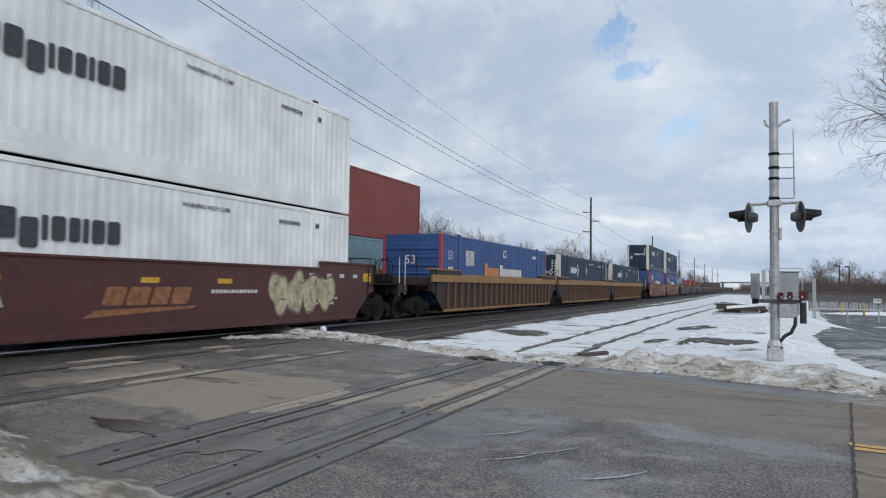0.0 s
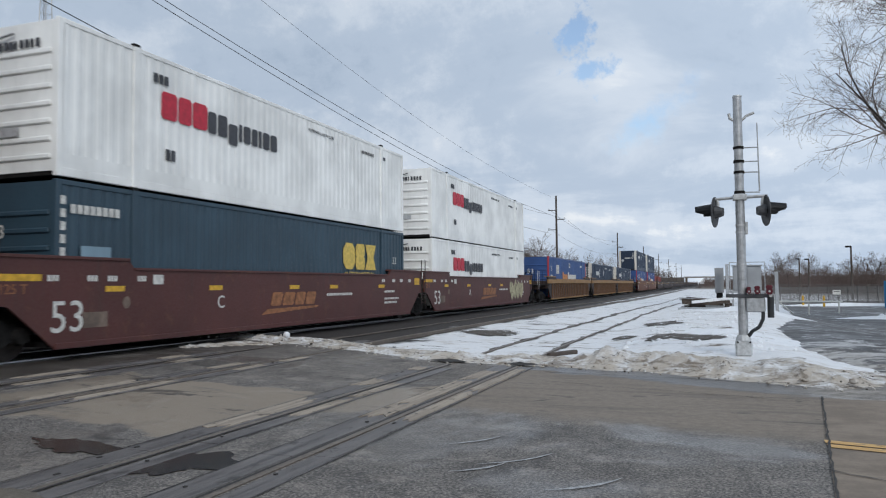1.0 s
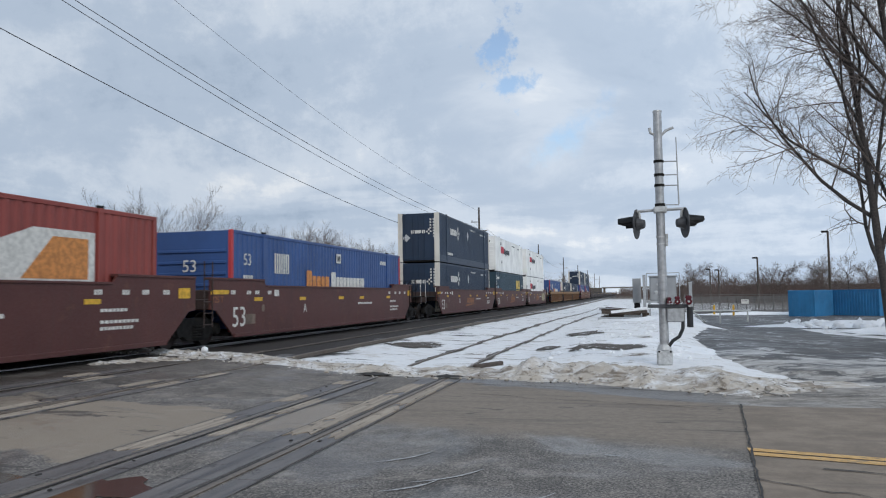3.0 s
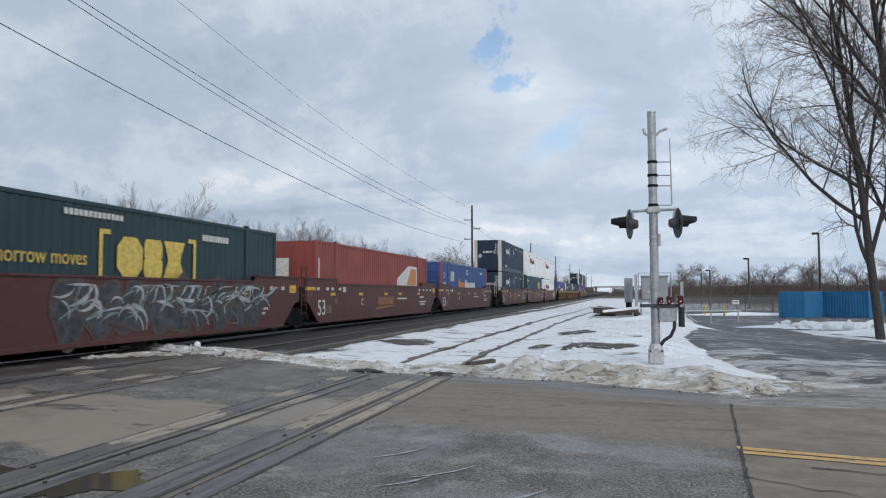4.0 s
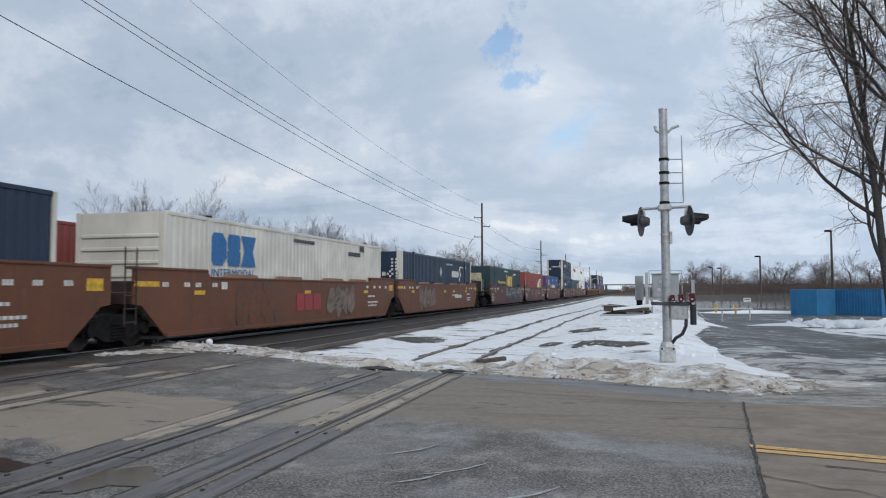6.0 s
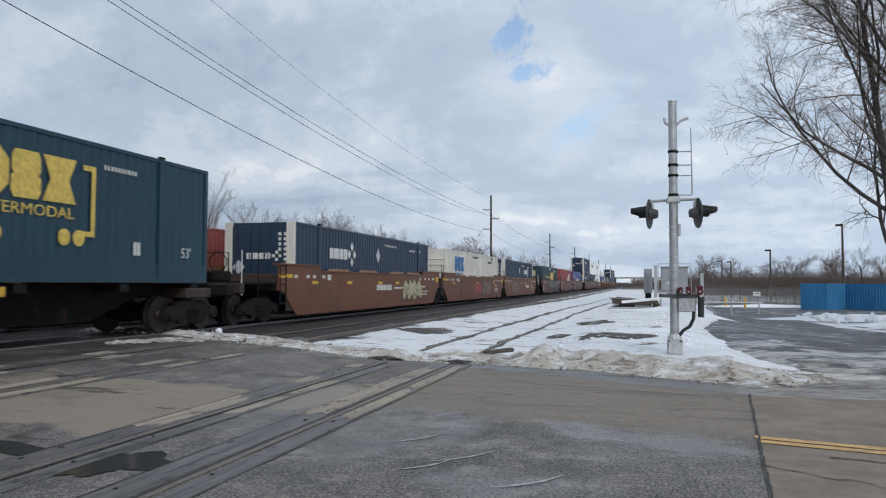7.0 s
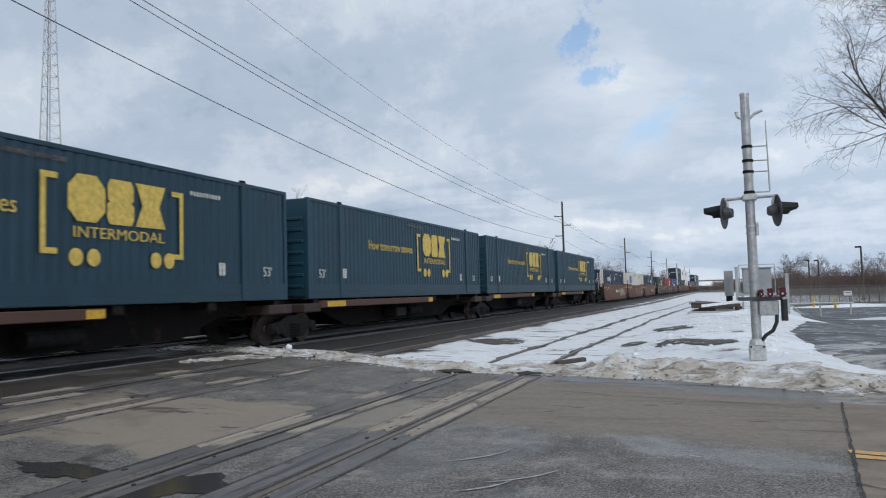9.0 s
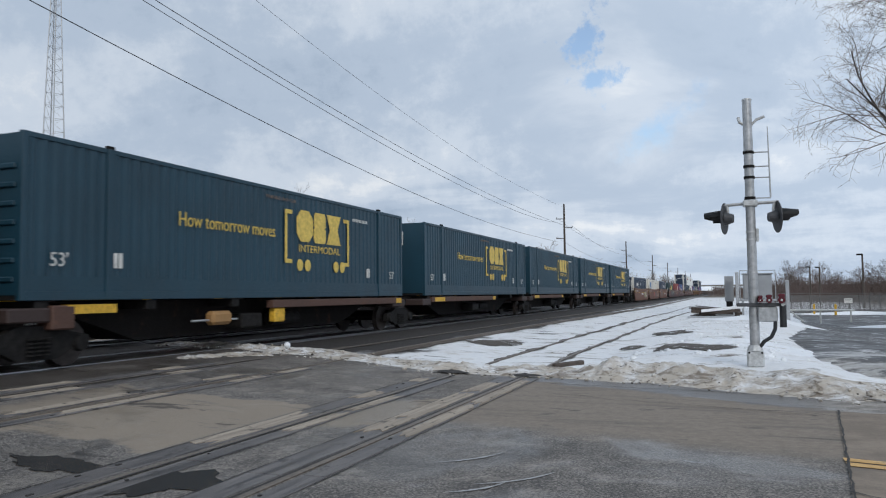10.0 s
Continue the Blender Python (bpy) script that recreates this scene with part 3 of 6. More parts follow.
def white_box():
    t = container("freight_container", "white ribbed freight container with red and dark logo blocks", P_WHITE, depth=0.014)
    chip_parts(t, "logo_block", RED_MARK, SX, -5.35, 1.62, (0.5, 0.44, 0.52), 0.60, 0.05, label="red logo block")
    chip_parts(t, "logo_block", GREY_MARK, SX, -3.75, 1.60, (0.3, 0.36), 0.52, 0.07, 0.09, label="near-black logo block")
    chip_parts(t, "logo_block", GREY_MARK, SX, -2.95, 1.46, (0.36,), 0.52, 0.07, 0.09, label="near-black logo block")
    chip_parts(t, "logo_block", GREY_MARK, SX, -2.52, 1.60, (0.12, 0.3, 0.24, 0.12, 0.3, 0.3), 0.44, 0.07, 0.09, label="near-black logo block")
    mark_small(t, GREY_MARK)
    part("code_stencil", bars(bmesh.new(), SX, -5.6, 2.36, 0.5, 0.2, 3), GREY_MARK, t)
    part("handling_mark", bars(bmesh.new(), SX, -5.2, 0.72, 0.34, 0.24, 2), GREY_MARK, t)
    b = bmesh.new()
    for i, w in enumerate((0.14, 0.14, 0.14, 0.1, 0.12, 0.12, 0.06, 0.1, 0.1, 0.08, 0.1)):
        x = -0.6 + i * 0.135
        box(b, x, x + w * 0.85, -CL / 2 - 0.022, -CL / 2 - 0.008, 2.44, 2.60)
    part("end_logo", b, GREY_MARK, t)
    part("end_placard", boxm(-0.35, 0.35, -CL / 2 - 0.022, -CL / 2 - 0.006, 0.78, 0.95), ALU, t, "small grey placard")
    part("grab_handle", tube_path(bmesh.new(), [(-0.35, -CL / 2 - 0.03, 2.74), (-0.15, -CL / 2 - 0.05, 2.68), (0.2, -CL / 2 - 0.03, 2.74)], 0.02, 6), BLACK, t)
    return t


def navy_box(shift=0.0):
    t = container("freight_container", "navy blue ribbed freight container with cream corner posts", P_NAVY, P_CREAM, end="doors", post_size=(0.30, 0.10))
    chip_parts(t, "logo_block", WHITE_MARK, SX, shift - 5.2, 1.82, (0.34, 0.46, 0.36, 0.36), 0.4, 0.06, 0.07, label="white logo block")
    for dy, dz in ((0, 0.3), (0, -0.3), (0.27, 0), (-0.27, 0)):
        part("logo_diamond", slab(bmesh.new(), [(shift - 3.02 + dy + 0.16 * c, 2.04 + dz + 0.18 * s) for c, s in ((1, 0), (0, 1), (-1, 0), (0, -1))], SX, SX + 0.008), WHITE_MARK, t, "white diamond")
    part("placard_diamond", slab(bmesh.new(), [((0.0 if shift < 1 else -0.45) + 0.26 * c, 2.1 + 0.33 * s) for c, s in ((1, 0), (0, 1), (-1, 0), (0, -1))], SX, SX + 0.01), ALU, t, "pale grey placard")
    mark_small(t, WHITE_MARK)
    part("stencil", bars(bmesh.new(), SX, -6.0, 0.5, 1.4, 0.15, 8), WHITE_MARK, t)
    b = bmesh.new()
    for i, w in enumerate((0.16, 0.22, 0.16, 0.18)):
        box(b, -0.45 + i * 0.23, -0.45 + i * 0.23 + w, -CL / 2 - 0.02, -CL / 2 - 0.004, 1.72, 1.92)
    for dx, dz in ((0, 0.12), (0, -0.12), (0.12, 0), (-0.12, 0)):
        box(b, 0.66 + dx - 0.05, 0.66 + dx + 0.05, -CL / 2 - 0.02, -CL / 2 - 0.004, 1.82 + dz - 0.05, 1.82 + dz + 0.05)
    part("end_logo", b, WHITE_MARK, t)
    b = bmesh.new()
    for i in range(7):
        box(b, 0.92, 1.02, -CL / 2 - 0.02, -CL / 2 - 0.004, 2.5 - i * 0.17, 2.6 - i * 0.17)
        box(b, 0.72, 0.82, -CL / 2 - 0.02, -CL / 2 - 0.004, 2.5 - i * 0.17, 2.6 - i * 0.17) if i < 4 else None
    part("end_number_stencil", b, WHITE_MARK, t)
    d = bmesh.new()
    slab(d, [(0.0 + 0.24 * c, 0.24 * s) for c, s in ((1, 0), (0, 1), (-1, 0), (0, -1))], 0, 0.01)
    bmesh.ops.transform(d, matrix=Matrix.Translation((-0.75, -CL / 2 - 0.01, 1.45)) @ Matrix.Rotation(radians(-90), 4, "Z"), verts=d.verts)
    part("end_placard", d, ALU, t, "pale diamond placard")
    return t


def logo_brackets(t, mat, y, z, w, h, dots=True):
    for s, yy in ((1, y), (-1, y + w)):
        o = [(0, 0), (0.36, 0), (0.36, 0.11), (0.11, 0.11), (0.11, h - 0.11), (0.36, h - 0.11), (0.36, h), (0, h)]
        part("logo_bracket", slab(bmesh.new(), [(yy + s * a, z + b) for a, b in o], SX, SX + 0.008), mat, t, "tall gold bracket")
    if dots:
        for dy in (0.78, 1.2, w - 0.85, w - 0.45):
            part("logo_dot", slab(bmesh.new(), [(y + dy + 0.16 * math.cos(k * math.pi / 8), z - 0.04 + 0.17 * math.sin(k * math.pi / 8)) for k in range(16)], SX, SX + 0.008), mat, t, "gold dot")


def big_logo(t, mat, y, z, h, sub=True):
    """Three broad plain blocks, notched, with a strip of small blocks below."""
    w = h * 0.98
    o = [(0.25, 0), (0.75, 0), (1, 0.25), (1, 0.75), (0.75, 1), (0.25, 1), (0, 0.75), (0, 0.25)]
    part("logo_block", slab(bmesh.new(), [(y + a * w, z + c * h) for a, c in o], SX, SX + 0.008), mat, t, "broad logo block")
    o = [(0.1, 0), (0.9, 0), (1, 0.14), (1, 0.44), (0.9, 0.5), (0.98, 0.56), (0.98, 0.88), (0.88, 1), (0.12, 1), (0.02, 0.88), (0.02, 0.56), (0.1, 0.5), (0, 0.44), (0, 0.14)]
    part("logo_block", slab(bmesh.new(), [(y + w * 1.06 + a * w * 0.8, z + c * h) for a, c in o], SX, SX + 0.008), mat, t, "broad logo block")
    o = [(0, 0), (1, 0), (0.78, 0.5), (1, 1), (0, 1), (0.22, 0.5)]
    part("logo_block", slab(bmesh.new(), [(y + w * 1.92 + a * w * 0.98, z + c * h) for a, c in o], SX, SX + 0.008), mat, t, "broad logo block")
    if sub:
        side_text(t, "INTERMODAL", h * 0.34, mat, SX + 0.003, y + 0.1, z - h * 0.33, "small service word", w * 2.75, "stencil")


def teal_box(board=False):
    t = container("freight_container", "dark teal ribbed container with gold slogan and logo blocks", P_TEAL, end="plain" if board else "ribs")
    side_text(t, "How tomorrow moves", 0.46, GOLD_MARK, SX, -4.15, 1.62, "pale gold slogan lettering", 3.8)
    big_logo(t, GOLD_MARK, 0.72, 1.58, 0.9)
    logo_brackets(t, GOLD_MARK, 0.12, 0.95, 3.72, 1.48)
    part("number_stencil", bars(bmesh.new(), SX, 4.1, 2.42, 1.1, 0.10, 10, gap=0.5), WHITE_MARK, t)
    side_text(t, "WARNING HIGH CUBE", 0.13, CHALK, SX + 0.003, -0.8, 2.64, "small pale warning lettering", 1.5, "warning_stencil")
    for y in (-7.5, 6.9):
        side_text(t, "53'", 0.36, WHITE_MARK, SX, y, 0.62)
    for y in (-6.0, 5.1):
        part("handling_mark", bars(bmesh.new(), SX, y, 0.62, 0.26, 0.3, 2), WHITE_MARK, t)
    if board:
        part("end_board", boxm(-1.0, 0.35, -CL / 2 - 0.03, -CL / 2 - 0.006, 2.05, 2.6), WHITE_MARK, t, "blank white board")
        part("end_placard", boxm(-0.6, -0.1, -CL / 2 - 0.03, -CL / 2 - 0.006, 0.55, 0.78), WHITE_MARK, t)
    else:
        part("end_placard", boxm(-0.5, 0.3, -CL / 2 - 0.03, -CL / 2 - 0.006, 0.62, 0.98), YEL, t, "yellow placard")
    return t


def slate_box():
    t = container("freight_container", "slate blue ribbed container with worn gold logo blocks", P_SLATE)
    big_logo(t, GOLD_MARK, 3.1, 1.5, 0.86)
    side_text(t, "53", 0.36, WHITE_MARK, SX, 7.0, 1.75)
    part("number_stencil", bars(bmesh.new(), SX, -7.9 + 0.15, 2.35, 1.25, 0.17, 8), WHITE_MARK, t)
    part("patch", boxm(SX, SX + 0.006, -7.5, -6.75, 1.3, 1.75), P_PALEBLUE, t, "faded grey patch")
    b = bmesh.new()
    for i in range(8):
        box(b, SX, SX + 0.008, -7.98, -7.87, 2.5 - i * 0.24, 2.66 - i * 0.24)
    part("column_stencil", b, WHITE_MARK, t)
    end_text(t, "53", 0.36, WHITE_MARK, -0.3, -CL / 2 - 0.02, 1.9)
    return t


def green_box():
    t = container("freight_container", "dark green ribbed container with gold logo blocks and end board", P_GREEN)
    side_text(t, "How tomorrow moves", 0.46, GOLD_MARK, SX, -4.7, 1.58, "pale gold slogan lettering", 3.8)
    big_logo(t, GOLD_MARK, 0.08, 1.34, 0.94, sub=False)
    logo_brackets(t, GOLD_MARK, -0.52, 1.1, 3.8, 1.3, dots=False)
    part("number_stencil", bars(bmesh.new(), SX, 3.6, 2.4, 1.4, 0.17, 9), WHITE_MARK, t)
    part("warning_stencil", bars(bmesh.new(), SX, -1.6, 2.62, 1.9, 0.13, 13), WHITE_MARK, t)
    part("end_board", boxm(-0.95, 0.55, -CL / 2 - 0.035, -CL / 2 - 0.006, 1.75, 2.42), CHALK_GOLD, t, "weathered yellow board")
    return t


def blue_box():
    t = container("freight_container", "blue ribbed container with red ends and white name blocks", P_BLUE, paint("container_end_red", (0.42, 0.035, 0.04), 0.5, 0.2))
    chip_parts(t, "logo_block", ORANGE_MARK, SX, -2.95, 1.3, (0.44,), 0.62, 0.06, 0.1, label="orange logo block")
    chip_parts(t, "logo_block", ORANGE_MARK, SX, -2.45, 1.3, (0.33, 0.33, 0.3, 0.34), 0.44, 0.07, 0.09, label="orange logo block")
    chip_parts(t, "logo_block", WHITE_MARK, SX, -0.72, 1.3, (0.46,), 0.62, 0.05, 0.1, label="white logo block")
    chip_parts(t, "logo_block", WHITE_MARK, SX, -0.2, 1.3, (0.3, 0.32, 0.3, 0.32, 0.3, 0.32, 0.32, 0.12, 0.34), 0.44, 0.055, 0.08, label="white logo block")
    part("logo", bars(bmesh.new(), SX, -5.4, 1.75, 1.1, 0.65, 7, gap=0.4), WHITE_MARK, t)
    part("number_board", boxm(SX, SX + 0.008, -0.2, 0.28, 2.28, 2.64), WHITE_MARK, t, "white number board")
    b = bars(bmesh.new(), SX + 0.009, -0.1, 2.36, 0.3, 0.2, 2)
    part("board_stencil", b, GREY_MARK, t)
    side_text(t, "53", 0.5, WHITE_MARK, SX, -7.4, 1.95)
    part("code_stencil", bars(bmesh.new(), SX, -7.4, 1.35, 0.6, 0.3, 4), WHITE_MARK, t)
    part("number_stencil", bars(bmesh.new(), SX, 5.05, 2.4, 0.8, 0.17, 4), WHITE_MARK, t)
    end_text(t, "53", 0.5, WHITE_MARK, -0.3, -CL / 2 - 0.02, 1.75)
    return t


def red_box(length=CL, mat=None, label="red ribbed freight container with a pale panel logo", deco=True):
    t = container("freight_container", label, mat or P_RUSTRED, length=length, end="doors")
    if deco:
        slab_o = [(2.2, 1.3), (5.9, 1.3), (5.9, 2.4), (4.2, 2.4), (2.2, 1.7)]
        part("logo_panel", slab(bmesh.new(), slab_o, SX, SX + 0.008), WHITE_MARK, t, "white logo panel")
        part("logo_inset", slab(bmesh.new(), [(3.9, 1.4), (5.7, 1.4), (5.7, 2.25), (4.7, 2.25)], SX + 0.009, SX + 0.014), ORANGE_MARK, t)
        part("end_panel", boxm(-0.9, 0.2, -length / 2 - 0.03, -length / 2 - 0.006, 1.4, 2.3), WHITE_MARK, t, "white end panel")
        part("column_stencil", bars(bmesh.new(), SX, -length / 2 + 0.2, 1.2, 0.14, 1.1, 1), WHITE_MARK, t)
    return t


def cream_box():
    t = container("freight_container", "cream ribbed container with blue logo blocks", P_CREAM)
    big_logo(t, BLUE_MARK, -6.1, 1.68, 0.9)
    part("number_stencil", bars(bmesh.new(), SX, 4.1, 2.38, 1.35, 0.16, 9), GREY_MARK, t)
    part("warning_stencil", bars(bmesh.new(), SX, -0.9, 2.62, 1.7, 0.12, 12), GREY_MARK, t)
    part("code_stencil", bars(bmesh.new(), SX, 5.4, CH - 0.36, 0.5, 0.24, 3), GREY_MARK, t)
    return t


# ---- cars ----
HALF = 1.47


def wheel_mesh():
    bm = bmesh.new()
    cyl(bm, (-0.07, 0, 0), (0.05, 0, 0), 0.45, 0.44, 20)
    cyl(bm, (-0.10, 0, 0), (-0.07, 0, 0), 0.48, 0.48, 20)
    cyl(bm, (0.05, 0, 0), (0.09, 0, 0), 0.16, 0.13, 12)
    return mesh_of(bm, WHEEL, "wheel")


WHEEL_ME = wheel_mesh()


def truck_meshes():
    side = bmesh.new()
    slab(side, [(-1.12, 0.34), (-1.12, 0.60), (-0.70, 0.68), (-0.42, 0.80), (0.42, 0.80), (0.70, 0.68), (1.12, 0.60), (1.12, 0.34), (0.72, 0.36), (0.42, 0.20), (-0.42, 0.20), (-0.72, 0.36)], 0, 0.16)
    spring = bmesh.new()
    for dy in (-0.17, 0, 0.17):
        for i in range(5):
            cyl(spring, (0.20, dy, 0.28 + i * 0.07), (0.20, dy, 0.31 + i * 0.07), 0.075, seg=10)
    cap = bmesh.new()
    cyl(cap, (0, 0, 0), (0.09, 0, 0), 0.17, 0.14, 12)
    bolster = boxm(-0.95, 0.95, -0.25, 0.25, 0.45, 0.72, bevel=0.04)
    axle = cyl(bmesh.new(), (-0.9, 0, 0), (0.9, 0, 0), 0.085, seg=10)
    return [mesh_of(b, BLACK_STEEL, n) for b, n in ((side, "side_frame"), (spring, "spring"), (cap, "axle_cap"), (bolster, "bolster"), (axle, "axle"))]


TRUCK = truck_meshes()


def truck(car, y):
    """A two-axle bogie under a car, its wheels and frames its own sub-parts."""
    b = part("bogie", TRUCK[3], None, car)
    b.location = (0, y, 0)
    for s in (1, -1):
        f = part("side_frame", TRUCK[0], None, b)
        f.location = (s * 1.0 - (0 if s > 0 else 0.16), 0, 0)
        if s > 0:
            part("spring", TRUCK[1], None, b).location = (0.98, 0, 0)
        for d in (-0.9, 0.9):
            w = part("wheel", WHEEL_ME, None, b)
            w.matrix_basis = pose(s * 0.78, d, 0.46, 0, 0, 0 if s > 0 else 180)
            if s > 0:
                part("axle_cap", TRUCK[2], None, b).location = (1.14, d, 0.46)
    for d in (-0.9, 0.9):
        part("axle", TRUCK[4], None, b).location = (0, d, 0.46)


def blob(bm, x, y, z, w, h, rnd, depth=0.006, k=18, jag=0.25):
    o = []
    k *= 2
    p = [rnd.uniform(0, 6.283) for i in range(3)]
    for i in range(k):
        a = 2 * math.pi * i / k
        r = 1 + jag * (0.9 * math.sin(2 * a + p[0]) + 0.7 * math.sin(3 * a + p[1]) + 0.35 * math.sin(5 * a + p[2]))
        o.append((y + w * r * math.cos(a), z + h * r * math.sin(a)))
    slab(bm, o, x, x + depth)


def graffiti(car, x, y, z, w, h, n, fill, line, seed, label):
    """Sprayed bubble shapes with dark outlines."""
    rnd = random.Random(seed)
    for i in range(n):
        g, f = bmesh.new(), bmesh.new()
        cy, ww = y + (i + 0.5) * w / n, w / n * 0.55
        s = rnd.randint(0, 9999)
        blob(g, x, cy, z + h / 2, ww * 1.12, h * 0.54, random.Random(s), 0.004, 22, 0.16)
        blob(f, x + 0.0045 + 0.0015 * (i % 2), cy, z + h / 2, ww * 0.98, h * 0.47, random.Random(s), 0.004, 22, 0.16)
        part("spray_outline", g, line, car, "sprayed outline")
        part("spray_fill", f, fill, car, label)
    for i in range(n * 3):
        cy, cz = y + rnd.uniform(0.06, 0.94) * w, z + rnd.uniform(0.2, 0.8) * h
        a, L = rnd.uniform(0, math.pi), rnd.uniform(0.12, 0.3)
        dy, dz = math.cos(a) * L, math.sin(a) * L * 0.8
        d = slab(bmesh.new(), [(cy - dy, cz - dz), (cy + 0.03, cz - 0.03), (cy + dy, cz + dz), (cy - 0.02, cz + 0.04)], x + 0.0105, x + 0.0135)
        part("spray_stroke", d, line, car)


def swirls(car, x, y, z, w, h, n, mats, seed):
    """Sprayed curling strokes, wide in the middle and thin at both ends."""
    rnd = random.Random(seed)
    for i in range(n):
        cy, cz = y + (i + rnd.random()) * w / n, z + rnd.uniform(0.25, 0.75) * h
        a, turn, L = rnd.uniform(-0.5, 1.2), rnd.uniform(-3.2, 3.2), rnd.uniform(0.6, 1.7)
        wide = rnd.uniform(0.02, 0.06)
        b = bmesh.new()
        prev = None
        for k in range(13):
            f = k / 12
            ang = a + turn * f
            s = wide * math.sin(math.pi * (0.06 + 0.88 * f))
            oy, oz = -math.sin(ang) * s, math.cos(ang) * s
            yy, zz = cy, min(max(cz, z + 0.1), z + h - 0.1)
            depth = x + 0.0145 + 0.0006 * (i % 7)
            cur = (b.verts.new((depth, yy + oy, zz + oz)), b.verts.new((depth, yy - oy, zz - oz)))
            if prev:
                b.faces.new((prev[0], prev[1], cur[1], cur[0]))
            prev = cur
            cy, cz = cy + math.cos(ang) * L / 12, cz + math.sin(ang) * L / 12 * 0.8
        part("spray_stroke", b, mats[i % len(mats)], car)


def sill_outline(h, top, lip, low):
    return [(-h, 1.02), (-h + 0.3, 0.98), (-h + 1.25, low), (h - 1.25, low), (h - 0.3, 0.98), (h, 1.02), (h, lip), (h - 3.05, lip), (h - 3.2, top), (-h + 3.2, top), (-h + 3.05, lip), (-h, lip)]


SILLS = {}


def well_car(paint_mat, label, length=CL, style="plain", gap_back=1.5, gap_front=1.5, back=True, front=False, letter="", big53=True, logo=True, group="well cars"):
    """A low well between two ends; z = 0 is the rail head. A bogie at the back, and at the front where the unit ends a set."""
    c = thing("well_car", label, "rail car", group=group)
    h = length / 2 + 1.40
    top, lip, low = 1.66, 1.84, 0.22
    key = (paint_mat.name, length, style)
    if key not in SILLS:
        out = sill_outline(h, top, lip, low)
        near = slab(bmesh.new(), out, HALF - 0.05, HALF)
        flange = bmesh.new()
        box(flange, HALF - 0.16, HALF + 0.03, -h + 3.2, h - 3.2, top - 0.02, top + 0.035, bevel=0.008)
        for s in (-1, 1):
            box(flange, HALF - 0.22, HALF + 0.03, min(s * h, s * (h - 3.05)), max(s * h, s * (h - 3.05)), lip - 0.02, lip + 0.04, bevel=0.008)
        box(flange, HALF - 0.06, HALF + 0.035, -h + 1.25, h - 1.25, low - 0.02, low + 0.09, bevel=0.01)
        far = slab(bmesh.new(), out, -HALF, -HALF + 0.05)
        floor = boxm(-1.3, 1.3, -h + 1.2, h - 1.2, low + 0.02, low + 0.12)
        ends = []
        for s in (-1, 1):
            body = bmesh.new()
            a, b = sorted((s * (h - 1.3), s * (h - 0.05)))
            box(body, -1.40, 1.40, a, b, 1.0, 1.3, bevel=0.03)
            a, b = sorted((s * (h - 0.9), s * (h - 0.3)))
            box(body, -1.38, 1.38, a, b, 1.28, 1.55, bevel=0.02)
            ends.append(mesh_of(body, P_DKBROWN, "end_platform"))
        chord = boxm(HALF, HALF + 0.1, -h, h, top - 0.3, top - 0.02, bevel=0.015)
        SILLS[key] = (mesh_of(near, paint_mat if style != "ribs" else P_DKBROWN, "side_sill"), mesh_of(far, paint_mat, "side_sill"), mesh_of(flange, paint_mat, "top_flange"), mesh_of(floor, BLACK_STEEL, "well_floor"), *ends, mesh_of(chord, P_YELLOW, "top_chord") if style == "ribs" else None)
    for n, me in zip(("side_sill", "side_sill", "top_flange", "well_floor", "end_platform", "end_platform", "top_chord"), SILLS[key]):
        if me:
            part(n, me, None, c)
    x = HALF + 0.003
    if paint_mat is P_ORANGE:
        if "ledge" not in SILLS:
            SILLS["ledge"] = mesh_of(slab(bmesh.new(), [(-0.95, 0), (0.95, 0), (0.8, 0.09), (-0.8, 0.09)], HALF - 0.1, HALF + 0.012), paint("ledge_tan", (0.26, 0.15, 0.09), 0.7, 0.6, 0.5), "top_ledge")
        for yy in (-4.6, -1.5, 2.2, 4.8):
            part("top_ledge", SILLS["ledge"], None, c, "pale scraped ledge").location = (0, yy, top + 0.03)
    if style == "ribs":
        if "rib" not in SILLS:
            SILLS["rib"] = mesh_of(boxm(HALF, HALF + 0.09, -0.045, 0.045, low + 0.1, top - 0.28, bevel=0.01), paint("rib_rust_brown", (0.14, 0.075, 0.04), 0.7, 0.5, 0.5), "stiffener")
        n = int((2 * h - 3.2) / 0.75)
        for i in range(n + 1):
            part("stiffener", SILLS["rib"], None, c).location = (0, -h + 1.6 + i * (2 * h - 3.2) / n, 0)
    else:
        if "strip" not in SILLS:
            SILLS["strip"] = mesh_of(boxm(x, x + 0.006, 0, 0.5, 1.22, 1.33), YEL, "reflector_strip")
        for yy in (-7.06, -3.9, -0.4, 1.9, 5.4):
            part("reflector_strip", SILLS["strip"], None, c, "yellow reflector strip").location = (0, yy, 0)
        box53 = bmesh.new()
        for yy in (-8.4, -7.5, -7.0, -6.2, 5.7, 6.6, 7.3, 8.1):
            bars(box53, x, yy, 1.42, 0.26, 0.11, 3, 0.005)
        bars(box53, x, -5.75, 1.36, 0.4, 0.2, 1, 0.005)
        bars(box53, x, 5.9, 0.66, 1.1, 0.07, 9, 0.005)
        bars(box53, x, 5.9, 0.80, 1.3, 0.07, 9, 0.005)
        bars(box53, x, 5.9, 1.05, 0.9, 0.07, 7, 0.005)
        bars(box53, x, 1.7, 1.0, 1.7, 0.08, 12, 0.005)
        part("stencil", box53, WHITE_MARK, c, "white stencil bars")
        part("corner_plate", boxm(x, x + 0.006, -h + 0.02, -h + 0.95, 1.42, 1.54), YEL, c, "yellow end plate")
